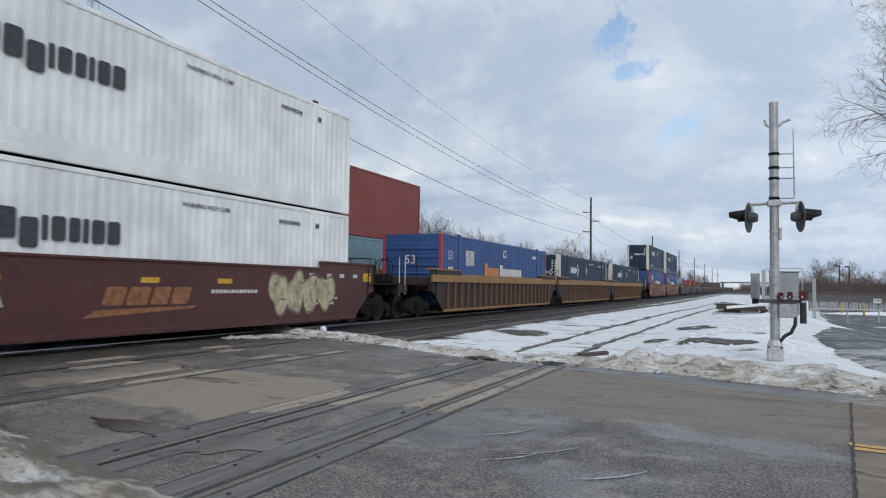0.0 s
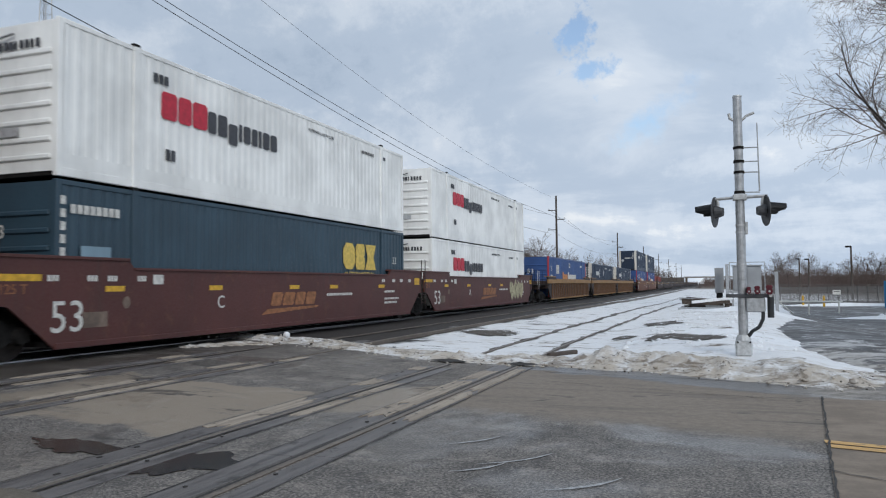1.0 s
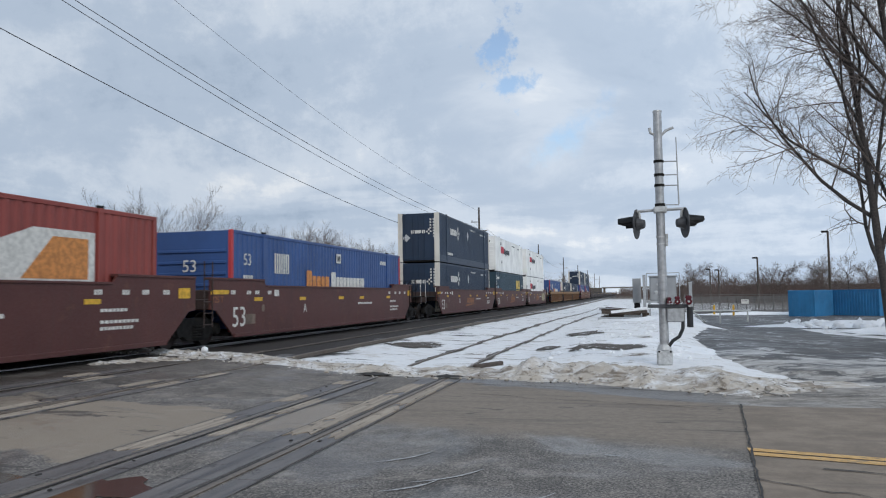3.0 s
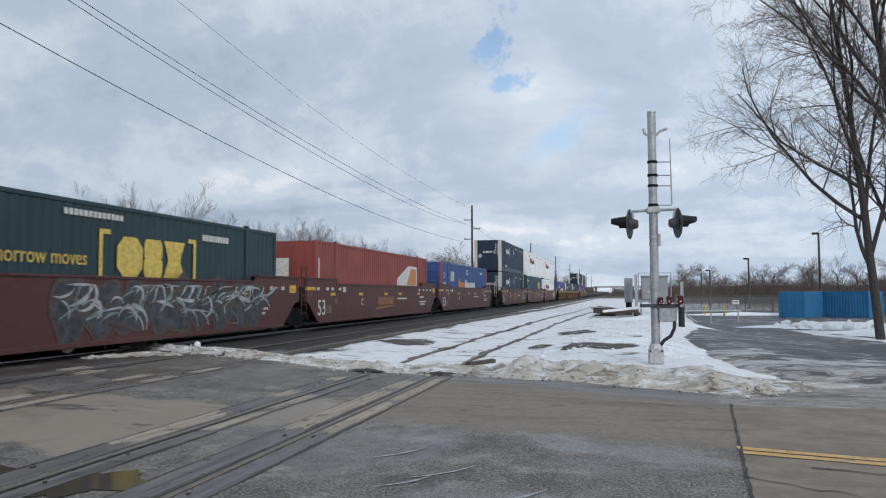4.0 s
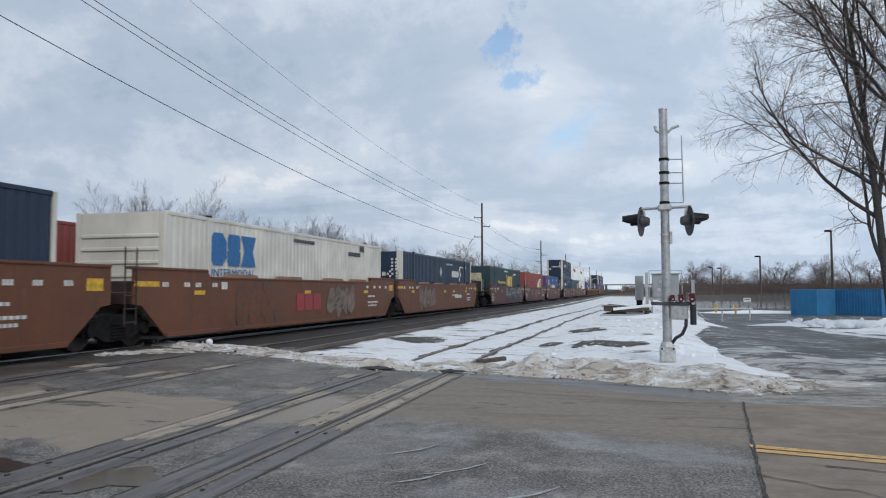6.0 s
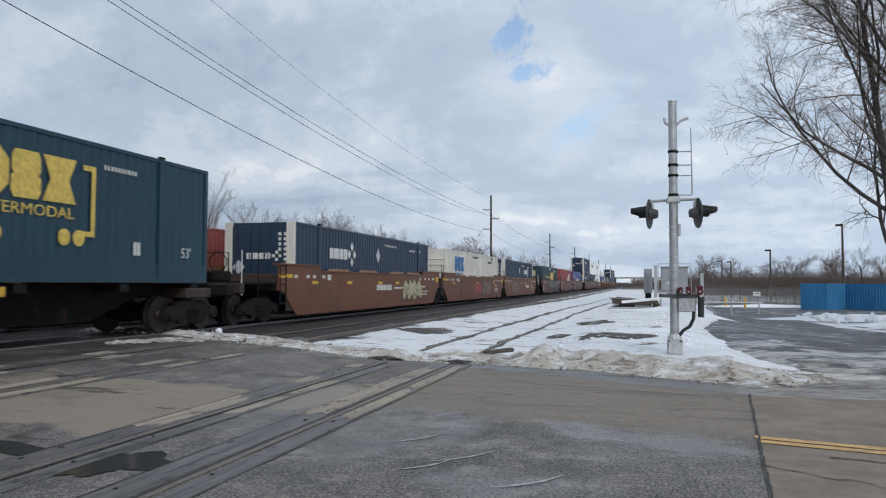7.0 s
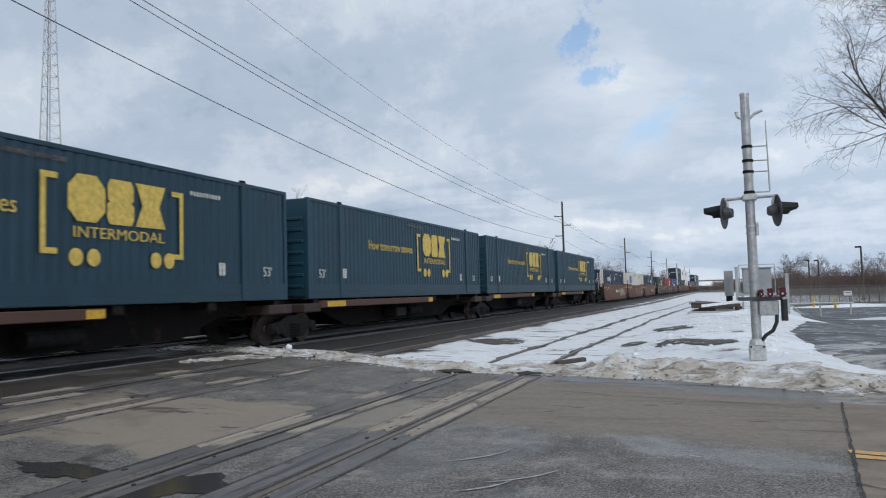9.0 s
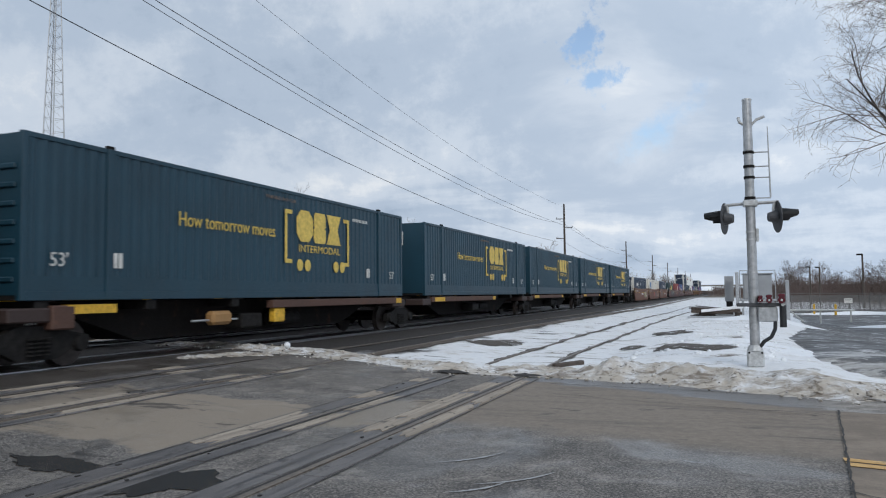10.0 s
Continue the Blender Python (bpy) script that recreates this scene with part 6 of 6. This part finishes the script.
# ---- equipment behind the mast ----
gy0 = 51.5
cab = thing("signal_cabinet", "grey steel signal cabinet on a raised frame", "cabinet", pose(2.55, gy0, base_z(2.55, gy0) + 0.02))
zc = 1.1 - base_z(2.55, gy0)
part("body", boxm(-0.86, 0.86, -0.4, 0.4, zc, zc + 1.6, bevel=0.03), P_CABINET, cab)
part("roof", boxm(-0.93, 0.93, -0.5, 0.5, zc + 1.6, zc + 1.68, bevel=0.02), P_CABINET, cab)
part("door", boxm(-0.80, -0.02, -0.43, -0.402, zc + 0.06, zc + 1.54, bevel=0.01), P_CABINET, cab)
part("door", boxm(0.02, 0.80, -0.43, -0.402, zc + 0.06, zc + 1.54, bevel=0.01), P_CABINET, cab)
part("vent_dome", cyl(bmesh.new(), (-0.45, -0.43, zc + 0.55), (-0.45, -0.5, zc + 0.55), 0.14, 0.08, 12), ALU, cab)
part("vent_dome", cyl(bmesh.new(), (-0.35, -0.43, zc + 1.1), (-0.35, -0.5, zc + 1.1), 0.1, 0.06, 12), ALU, cab)
part("platform", boxm(-1.1, 1.1, -0.6, 0.6, zc - 0.12, zc - 0.003, bevel=0.02), GALV, cab)
for xx in (-0.9, 0.9):
    for yy in (-0.45, 0.45):
        part("leg", boxm(xx - 0.06, xx + 0.06, yy - 0.06, yy + 0.06, -0.03, zc - 0.12), GALV, cab)
part("rail_frame", tube_path(bmesh.new(), [(-1.05, -0.55, zc - 0.1), (-1.05, -0.55, zc + 1.85), (1.05, -0.55, zc + 1.85), (1.05, -0.55, zc - 0.1)], 0.035, 6), GALV, cab)
cab2 = thing("relay_case", "narrow grey relay case with ribbed side", "cabinet", pose(0.85, gy0 + 0.3, base_z(0.85, gy0)))
part("body", boxm(-0.28, 0.28, -0.3, 0.3, 1.0, 2.65, bevel=0.02), P_CABINET, cab2)
for i in range(4):
    part("rib", boxm(-0.22 + i * 0.13, -0.17 + i * 0.13, -0.33, -0.301, 1.05, 2.6), P_CABINET, cab2)
part("stand", boxm(-0.2, 0.2, -0.2, 0.2, 0, 1.0), BLACK_STEEL, cab2)
for xx, h in ((1.33, 2.75), (4.25, 2.55)):
    p = thing("steel_post", "pale galvanised steel post", "post", pose(xx, gy0 - 1, base_z(xx, gy0) - 0.03), group="posts by the cabinet")
    part("shaft", boxm(-0.1, 0.1, -0.1, 0.1, 0, h + 0.1, bevel=0.02), GALV, p)
    part("cap", boxm(-0.12, 0.12, -0.12, 0.12, h + 0.1, h + 0.14), ALU, p)
rnd = random.Random(23)
pile = thing("tie_pile", "untidy stack of old ties dusted with snow", "timber pile", pose(-0.2, gy0 - 1.5, 0.05))
for i in range(14):
    ob = part("tie", boxm(-1.25, 1.25, -0.11, 0.11, -0.09, 0.09, bevel=0.02), FIELD_SNOW if i % 4 == 1 else GALV if i % 4 == 3 else TIE, pile)
    ob.matrix_basis = pose(rnd.uniform(-0.3, 0.6), rnd.uniform(-0.5, 0.5), 0.1 + (i // 5) * 0.2, rnd.uniform(-4, 4), rnd.uniform(-6, 6), rnd.uniform(-15, 15))
board = thing("ground_board", "weathered plank platform in the snow", "platform", pose(0.1, gy0 - 4, 0.05))
part("deck", boxm(-1.7, 1.7, -0.5, 0.5, -0.03, 0.09, bevel=0.02), GALV, board)
bar = thing("pipe_barrier", "low white pipe barrier beside the drive", "barrier", pose(6.4, 58, base_z(6.4, 58)))
part("top_bar", cyl(bmesh.new(), (-1.9, 0, 1.0), (3.4, 6, 0.85), 0.07, seg=8), WHITE_MARK, bar)
for f in (0.05, 0.5, 0.95):
    part("upright", cyl(bmesh.new(), (-1.9 + 5.3 * f, 6 * f, -0.05), (-1.9 + 5.3 * f, 6 * f, 1.0 - 0.15 * f), 0.06, seg=8), WHITE_MARK, bar)
part("brace", cyl(bmesh.new(), (-1.4, 0.5, 0.9), (-0.4, 1.2, 0.0), 0.05, seg=8), WHITE_MARK, bar)


# ---- trees ----
def tube3(verts, faces, p, q, r0, r1, seg):
    d = (q - p)
    if d.length < 1e-5:
        return
    d.normalize()
    a = d.orthogonal().normalized()
    b = d.cross(a)
    k = len(verts)
    for c, r in ((p, r0), (q, r1)):
        for i in range(seg):
            t = 2 * math.pi * i / seg
            verts.append(c + (a * math.cos(t) + b * math.sin(t)) * r)
    for i in range(seg):
        j = (i + 1) % seg
        faces.append((k + i, k + j, k + seg + j, k + seg + i))


def grow(out, p, d, length, r, level, rnd, plan, lift, minr):
    """One limb with its side branches; out[0] takes stout wood, out[1] the twigs."""
    n = plan["seg"][level]
    kids = plan["kids"][level]
    verts, faces = out[0] if level < plan["split"] else out[1]
    pts, step = [(p.copy(), r)], length / n
    for i in range(n):
        d = (d + Vector((rnd.gauss(0, 1), rnd.gauss(0, 1), rnd.gauss(0, 1))) * plan["wander"][level] + Vector((0, 0, lift[level]))).normalized()
        q = p + d * step
        r1 = max(minr, r * (1 - (i + 1) / n * (0.75 if level else 0.6)))
        tube3(verts, faces, p, q, pts[-1][1], r1, 7 if level == 0 else 5 if level == 1 else 3)
        p = q
        pts.append((p.copy(), r1))
    if level + 1 >= len(plan["kids"]):
        return
    for k in range(kids):
        f = plan["from"][level] + (1 - plan["from"][level]) * (k + rnd.random()) / kids
        i = min(n - 1, int(f * n))
        a, b = pts[i], pts[i + 1]
        s = f * n - i
        base = a[0].lerp(b[0], s)
        along = (b[0] - a[0]).normalized()
        side = along.orthogonal().normalized()
        side.rotate(Matrix.Rotation(rnd.uniform(0, 6.283), 3, along))
        ang = radians(rnd.uniform(*plan["angle"][level]))
        nd = (along * math.cos(ang) + side * math.sin(ang)).normalized()
        grow(out, base, nd, length * plan["ratio"][level] * rnd.uniform(0.7, 1.15) * (1.15 - 0.45 * f), max(minr, (a[1] + (b[1] - a[1]) * s) * 0.62), level + 1, rnd, plan, lift, minr)


def tree_meshes(seed, height, r, plan, lift, minr, lean=(0, 0), bark=None, twig=None):
    rnd = random.Random(seed)
    out = (([], []), ([], []))
    grow(out, Vector((0, 0, -0.1)), Vector((lean[0], lean[1], 1)).normalized(), height, r, 0, rnd, plan, lift, minr)
    res = []
    for (v, f), mat, n in zip(out, (bark or BARK, twig or TWIG), ("trunk", "crown")):
        me = bpy.data.meshes.new(n)
        me.from_pydata(v, [], f)
        me.materials.append(mat)
        me.polygons.foreach_set("use_smooth", [True] * len(me.polygons))
        res.append(me)
    return res


def tree(name, label, meshes, m, group="", scale=1.0):
    t = thing(name, label, "tree", m, group)
    for n, me in zip(("trunk", "crown"), meshes):
        part(n, me, None, t).scale = (scale,) * 3
    return t


BIG = dict(kids=[13, 10, 9, 7, 0], seg=[8, 7, 5, 4, 3], split=2, wander=[0.035, 0.10, 0.16, 0.2, 0.24], angle=[(20, 48), (24, 55), (28, 60), (30, 70)], ratio=[0.58, 0.46, 0.44, 0.5], **{"from": [0.13, 0.14, 0.12, 0.1]})
for i, (x, y, h, r, lean) in enumerate(((13.6, 42.5, 20, 0.24, (-0.015, -0.02)), (16.2, 43.5, 21.5, 0.29, (-0.13, 0.02)), (21.5, 47, 21, 0.3, (-0.06, 0.0)))):
    tree("bare_tree", "tall bare deciduous tree with fine drooping twigs", tree_meshes(40 + i, h, r, BIG, (0.02, 0.05, 0.01, -0.03, -0.03), 0.0058, lean), pose(x, y, base_z(x, y) - 0.1), "bare trees by the yard")

MEDIUM = dict(kids=[14, 9, 7, 0], seg=[6, 5, 4, 3], split=1, wander=[0.05, 0.07, 0.09, 0.1], angle=[(16, 40), (20, 42), (20, 45)], ratio=[0.55, 0.5, 0.5], **{"from": [0.2, 0.2, 0.15]})
ROUND = dict(kids=[14, 9, 7, 0], seg=[5, 5, 4, 3], split=1, wander=[0.06, 0.1, 0.14, 0.18], angle=[(30, 70), (28, 55), (25, 55)], ratio=[0.72, 0.5, 0.5], **{"from": [0.12, 0.2, 0.15]})
mids = [tree_meshes(60 + i, 9.0, 0.085, MEDIUM, (0.06, 0.07, 0.05, 0.04), 0.006) for i in range(4)]
rounds = [tree_meshes(80 + i, 6.5, 0.16, ROUND, (0.03, 0.03, 0.02, 0.02), 0.011) for i in range(3)]
rnd = random.Random(99)
LEFT = "thin bare saplings behind the railway"
for i in range(84):
    y = 42 + i * 1.25 + rnd.uniform(-1.2, 1.2)
    x = -30 - rnd.random() * 9 - (4 if y < 55 else 0)
    s = rnd.uniform(0.5, 0.86) * (1.1 if 55 < y < 88 else 1.0)
    tree("bare_sapling", "thin bare grey-brown sapling behind the railway", mids[i % 4], pose(x, y, base_z(x, y), 0, 0, rnd.uniform(0, 360)), LEFT, s)
for x, y, s in ((-25.5, 116, 1.05), (-29, 124, 1.15), (-22, 108, 0.75), (-27, 150, 1.0), (-31, 170, 1.1), (-25, 185, 0.8)):
    tree("round_tree", "bare tree with a rounded dense crown", rounds[int(y) % 3], pose(x, y, base_z(x, y), 0, 0, y * 7), "rounded bare trees", s)
for i in range(40):
    y = 190 + i * 14
    x = -30 - rnd.random() * 22
    tree("bare_sapling", "thin bare grey-brown sapling behind the railway", mids[i % 4], pose(x, y, base_z(x, y), 0, 0, rnd.uniform(0, 360)), LEFT, rnd.uniform(0.8, 1.2))
for i in range(46):
    y = 200 + rnd.uniform(-12, 45)
    x = 13 + i * 2.6 + rnd.uniform(-1.5, 1.5)
    s = rnd.choice((0.8, 0.9, 1.0, 1.15, 1.3))
    tree("round_tree", "bare tree with a rounded dense crown", rounds[i % 3], pose(x, y, base_z(x, y) - 0.5, 0, 0, rnd.uniform(0, 360)), "rounded bare trees", s)
for x, y, s in ((29, 110, 0.8), (36, 104, 0.85)):
    tree("round_tree", "bare tree with a rounded dense crown", rounds[int(x) % 3], pose(x, y, base_z(x, y), 0, 0, y * 7), "rounded bare trees", s)


def scrub(name, label, area, count, height, seed, mat):
    """A thicket of thin upright stems."""
    rnd = random.Random(seed)
    verts, faces = [], []
    for i in range(count):
        x, y = rnd.uniform(*area[0]), rnd.uniform(*area[1])
        h = height * rnd.uniform(0.55, 1.1)
        p = Vector((x, y, base_z(x, y) - 0.1))
        q = p + Vector((rnd.gauss(0, 0.12) * h, rnd.gauss(0, 0.12) * h, h))
        tube3(verts, faces, p, q, 0.03, 0.012, 3)
        for j in range(4):
            f = rnd.uniform(0.3, 0.95)
            a = p.lerp(q, f)
            tube3(verts, faces, a, a + Vector((rnd.gauss(0, 0.5), rnd.gauss(0, 0.5), rnd.uniform(0.3, 0.9))) * h * 0.28, 0.016, 0.008, 3)
    return tagged(mesh_obj(name, verts, faces, mat), label, "scrub", kind="stuff")


scrub("scrub", "reddish brown winter scrub beyond the yard", ((6, 150), (178, 222)), 9500, 5.4, 7, TWIG_RED)
scrub("scrub", "brown winter scrub behind the railway", ((-46, -31), (40, 210)), 2000, 3.0, 8, TWIG)
scrub("scrub", "brown winter scrub along the far line", ((-70, -28), (210, 800)), 2600, 6.5, 9, TWIG)
scrub("scrub", "brown winter scrub along the far line", ((9, 60), (230, 800)), 2400, 6.0, 10, TWIG_RED)
scrub("scrub", "low brown weeds across the far end of the field", ((-6, 40), (230, 620)), 2600, 2.4, 12, TWIG_RED)
scrub("scrub", "brown winter brush under the far overpass", ((-9, 16), (560, 800)), 1500, 6.0, 13, TWIG_RED)
scrub("scrub", "brush close behind the yard containers", ((26, 50), (84, 106)), 700, 3.0, 11, TWIG_RED)


# ---- poles, wires, tower ----
def utility_pole(x, y, h):
    t = thing("utility_pole", "dark wooden utility pole with short arms", "utility pole", pose(x, y, base_z(x, y)), "utility poles along the line")
    part("shaft", cyl(bmesh.new(), (0, 0, 0), (0, 0, h), 0.21, 0.14, 10), WOOD, t)
    for z, s in ((h - 2.4, -1), (h - 3.9, 1), (h - 5.6, -1)):
        part("arm", boxm(min(0, s * 1.35), max(0, s * 1.35), -0.06, 0.06, z - 0.06, z + 0.06), WOOD, t)
        part("insulator", cyl(bmesh.new(), (s * 1.28, 0, z + 0.06), (s * 1.28, 0, z + 0.3), 0.06, 0.045, 8), ALU, t)
    return t


POLES = ((120, 16.4), (201, 15.4), (277, 15.3), (352, 15.2), (430, 15.2), (510, 15.2), (590, 15.2))
for y, h in POLES:
    utility_pole(-23.7, y, h)


def wire(name, pts, r):
    t = thing(name, "dark overhead wire sagging along the line", "wire", group="overhead wires")
    part("strand", tube_path(bmesh.new(), pts, r, 5), WIRE, t)


def near_wire(x0, x1, low, k, y0, end, r):
    pts = []
    for i in range(33):
        y = -20 + 140 * i / 32
        z = low + k * (y0 - y) ** 2 if y < y0 else low + (end - low) * ((y - y0) / (120 - y0)) ** 2
        pts.append((x0 + (x1 - x0) * i / 32, y, z))
    wire("overhead_wire", pts, r)


near_wire(-23.7, -24.9, 9.75, 0.00068, 90, 10.1, 0.022)
near_wire(-23.5, -22.6, 12.15, 0.00062, 95, 12.2, 0.019)
near_wire(-23.9, -24.9, 12.45, 0.00062, 95, 13.2, 0.019)
near_wire(-23.7, -23.7, 15.4, 0.00088, 92, 15.6, 0.011)
for (ya, ha), (yb, hb) in zip(POLES, POLES[1:]):
    for dz, dx in ((2.4, -1.28), (3.9, 1.28), (5.6, -1.28)):
        za, zb = ha - dz + base_z(-23.7, ya) + 0.3, hb - dz + base_z(-23.7, yb) + 0.3
        wire("overhead_wire", [(-23.7 + dx, ya + (yb - ya) * i / 12, za + (zb - za) * i / 12 - 1.4 * 4 * (i / 12) * (1 - i / 12)) for i in range(13)], 0.018)

tower = thing("lattice_tower", "tall slim grey steel lattice tower", "tower", pose(-114.6, 101.5, -1.0))
legs = []
for k in range(3):
    a = 2 * math.pi * k / 3 + 0.5
    legs.append((math.cos(a), math.sin(a)))


def leg_at(k, z):
    r = max(0.35, 3.3 * (1 - z / 78))
    return (legs[k][0] * r, legs[k][1] * r, z)


for k in range(3):
    part("leg", cyl(bmesh.new(), leg_at(k, 0), leg_at(k, 74), 0.13, 0.09, 6), GALV, tower)
    b = bmesh.new()
    z = 0.0
    while z < 72:
        dz = 1.5 + 1.6 * (1 - z / 78)
        cyl(b, leg_at(k, z), leg_at((k + 1) % 3, z), 0.04, seg=4)
        cyl(b, leg_at(k, z), leg_at((k + 1) % 3, z + dz), 0.028, seg=4)
        z += dz
    part("lattice", b, GALV, tower)
part("feed_line", cyl(bmesh.new(), (0.15, 0, 0), (0.15, 0, 73), 0.10, seg=6), GALV, tower)


# ---- yard on the far right ----
def yard_box(x, y, rz, length, group="yard containers"):
    t = container("yard_container", "bright blue ribbed storage container behind a snow bank", P_YARDBLUE, length=length, end="doors", pitch=0.3, depth=0.05, band=False, group=group)
    t.matrix_basis = pose(x, y, base_z(x, y) - 0.3, 0, 0, rz)
    return t


yard_box(22.82, 83.58, -136.3, 6.06)
yard_box(18.60, 83.10, -33.0, 6.06)


def mound(name, label, x, y, w, h, tall, seed, mat=FIELD_SNOW):
    flat_blob(name, label, "snow bank", x, y, w, h, lambda px, py: base_z(px, py) + 0.01, mat, seed, tall)


mound("snow_mound", "heaped snow beside the drive", 15.0, 57.5, 5.5, 2.0, 0.5, 51)
mound("snow_mound", "heaped snow beside the drive", 17.5, 48.5, 5.0, 3.2, 0.55, 52)
mound("snow_mound", "heaped snow round the cabinet", 2.6, 46.0, 2.6, 3.2, 0.35, 53)
mound("snow_mound", "heaped snow by the mast", 0.6, 22.0, 1.8, 3.5, 0.3, 54)
mound("snow_mound", "heaped snow along the yard fence", 13.5, 88, 7, 1.5, 0.4, 55)


rnd = random.Random(77)
spots = []
for i in range(70):
    x, y = rnd.uniform(11.5, 19.5), rnd.uniform(53.5, 60)
    spots.append((x, y, base_z(x, y) + rnd.uniform(0.05, 0.4), rnd.uniform(0.08, 0.34)))
lumps("snow_chunks", "ploughed lumps of snow before the yard containers", FIELD_SNOW, spots, 6)


def lamp_post(x, y, h, label="dark lamp post with a small drooping head"):
    t = thing("lamp_post", label, "lamp post", pose(x, y, base_z(x, y)), "lamp posts in the yard")
    part("shaft", cyl(bmesh.new(), (0, 0, 0), (0, 0, h), 0.17, 0.12, 8), WOOD, t)
    part("head", boxm(-0.75, 0.05, -0.16, 0.16, h - 0.15, h + 0.1, bevel=0.05), BLACK_STEEL, t)


lamp_post(19.0, 120, 7.7)
lamp_post(24.2, 100, 9.9)
lamp_post(16.6, 150, 6.8)
lamp_post(16.0, 160, 7.2, "plain dark pole beyond the yard")

fence = thing("yard_fence", "grey slatted chain link fence round the yard", "fence", kind="structure")
fx0, fx1, fy = 6.5, 30.0, 92.0
for i in range(25):
    x = fx0 + (fx1 - fx0) * i / 24
    part("post", cyl(bmesh.new(), (x, fy, base_z(x, fy) - 0.1), (x, fy, base_z(x, fy) + 2.15), 0.045, seg=6), FENCE, fence)
slat_me = mesh_of(boxm(-0.028, 0.028, -0.012, 0.012, 0, 2.0), FENCE, "slat")
for i in range(290):
    x = fx0 + (fx1 - fx0) * i / 290
    part("slat", slat_me, None, fence).location = (x, fy + 0.06, base_z(x, fy) + 0.08)
part("top_pipe", cyl(bmesh.new(), (fx0, fy, base_z(fx0, fy) + 2.12), (fx1, fy, base_z(fx1, fy) + 2.12), 0.03, seg=6), FENCE, fence)
for x, y in ((11.2, 86), (9.4, 88)):
    b = thing("bollard", "yellow painted steel bollard", "bollard", pose(x, y, base_z(x, y) - 0.05), "yellow bollards")
    part("post", cyl(bmesh.new(), (0, 0, 0), (0, 0, 1.15), 0.12, seg=10), YEL, b)
    part("cap", cyl(bmesh.new(), (0, 0, 1.15), (0, 0, 1.22), 0.12, 0.05, 10), YEL, b)
sg = thing("fence_sign", "small white notice on the yard fence", "sign", pose(13.2, fy - 0.12, base_z(13.2, fy) + 1.2))
part("plate", boxm(-0.4, 0.4, -0.02, 0.02, 0, 0.5), WHITE_MARK, sg)
part("stencil", boxm(-0.3, 0.3, -0.03, -0.022, 0.3, 0.36), GREY_MARK, sg)

# overpass far up the line
over = thing("overpass", "pale concrete road overpass far up the line", "bridge", pose(0, 640, 0))
part("deck", boxm(-24, 22, -5, 5, 6.0, 7.0), SLAB, over)
part("parapet", boxm(-24, 22, -5.4, -5.05, 6.6, 7.1), ALU, over)
for x in (-22, 8, 20):
    part("pier", boxm(x - 0.8, x + 0.8, -3, 3, -1, 6.0), SLAB, over)
for s in (-1, 1):
    part("embankment", slab(bmesh.new(), [(-14, -2), (14, -2), (6, 6.4), (-6, 6.4)], min(s * 24, s * 200), max(s * 24, s * 200)), DIRT, over)


def motions():
    """Both trains roll on at a steady speed; nothing else moves."""
    for ob, x, y, z, v in RUN:
        walk(ob, [(0.0, pose(x, y, z)), (5.0, pose(x, y + v * 5.0, z)), (10.0, pose(x, y + v * 10.0, z))])


motions()
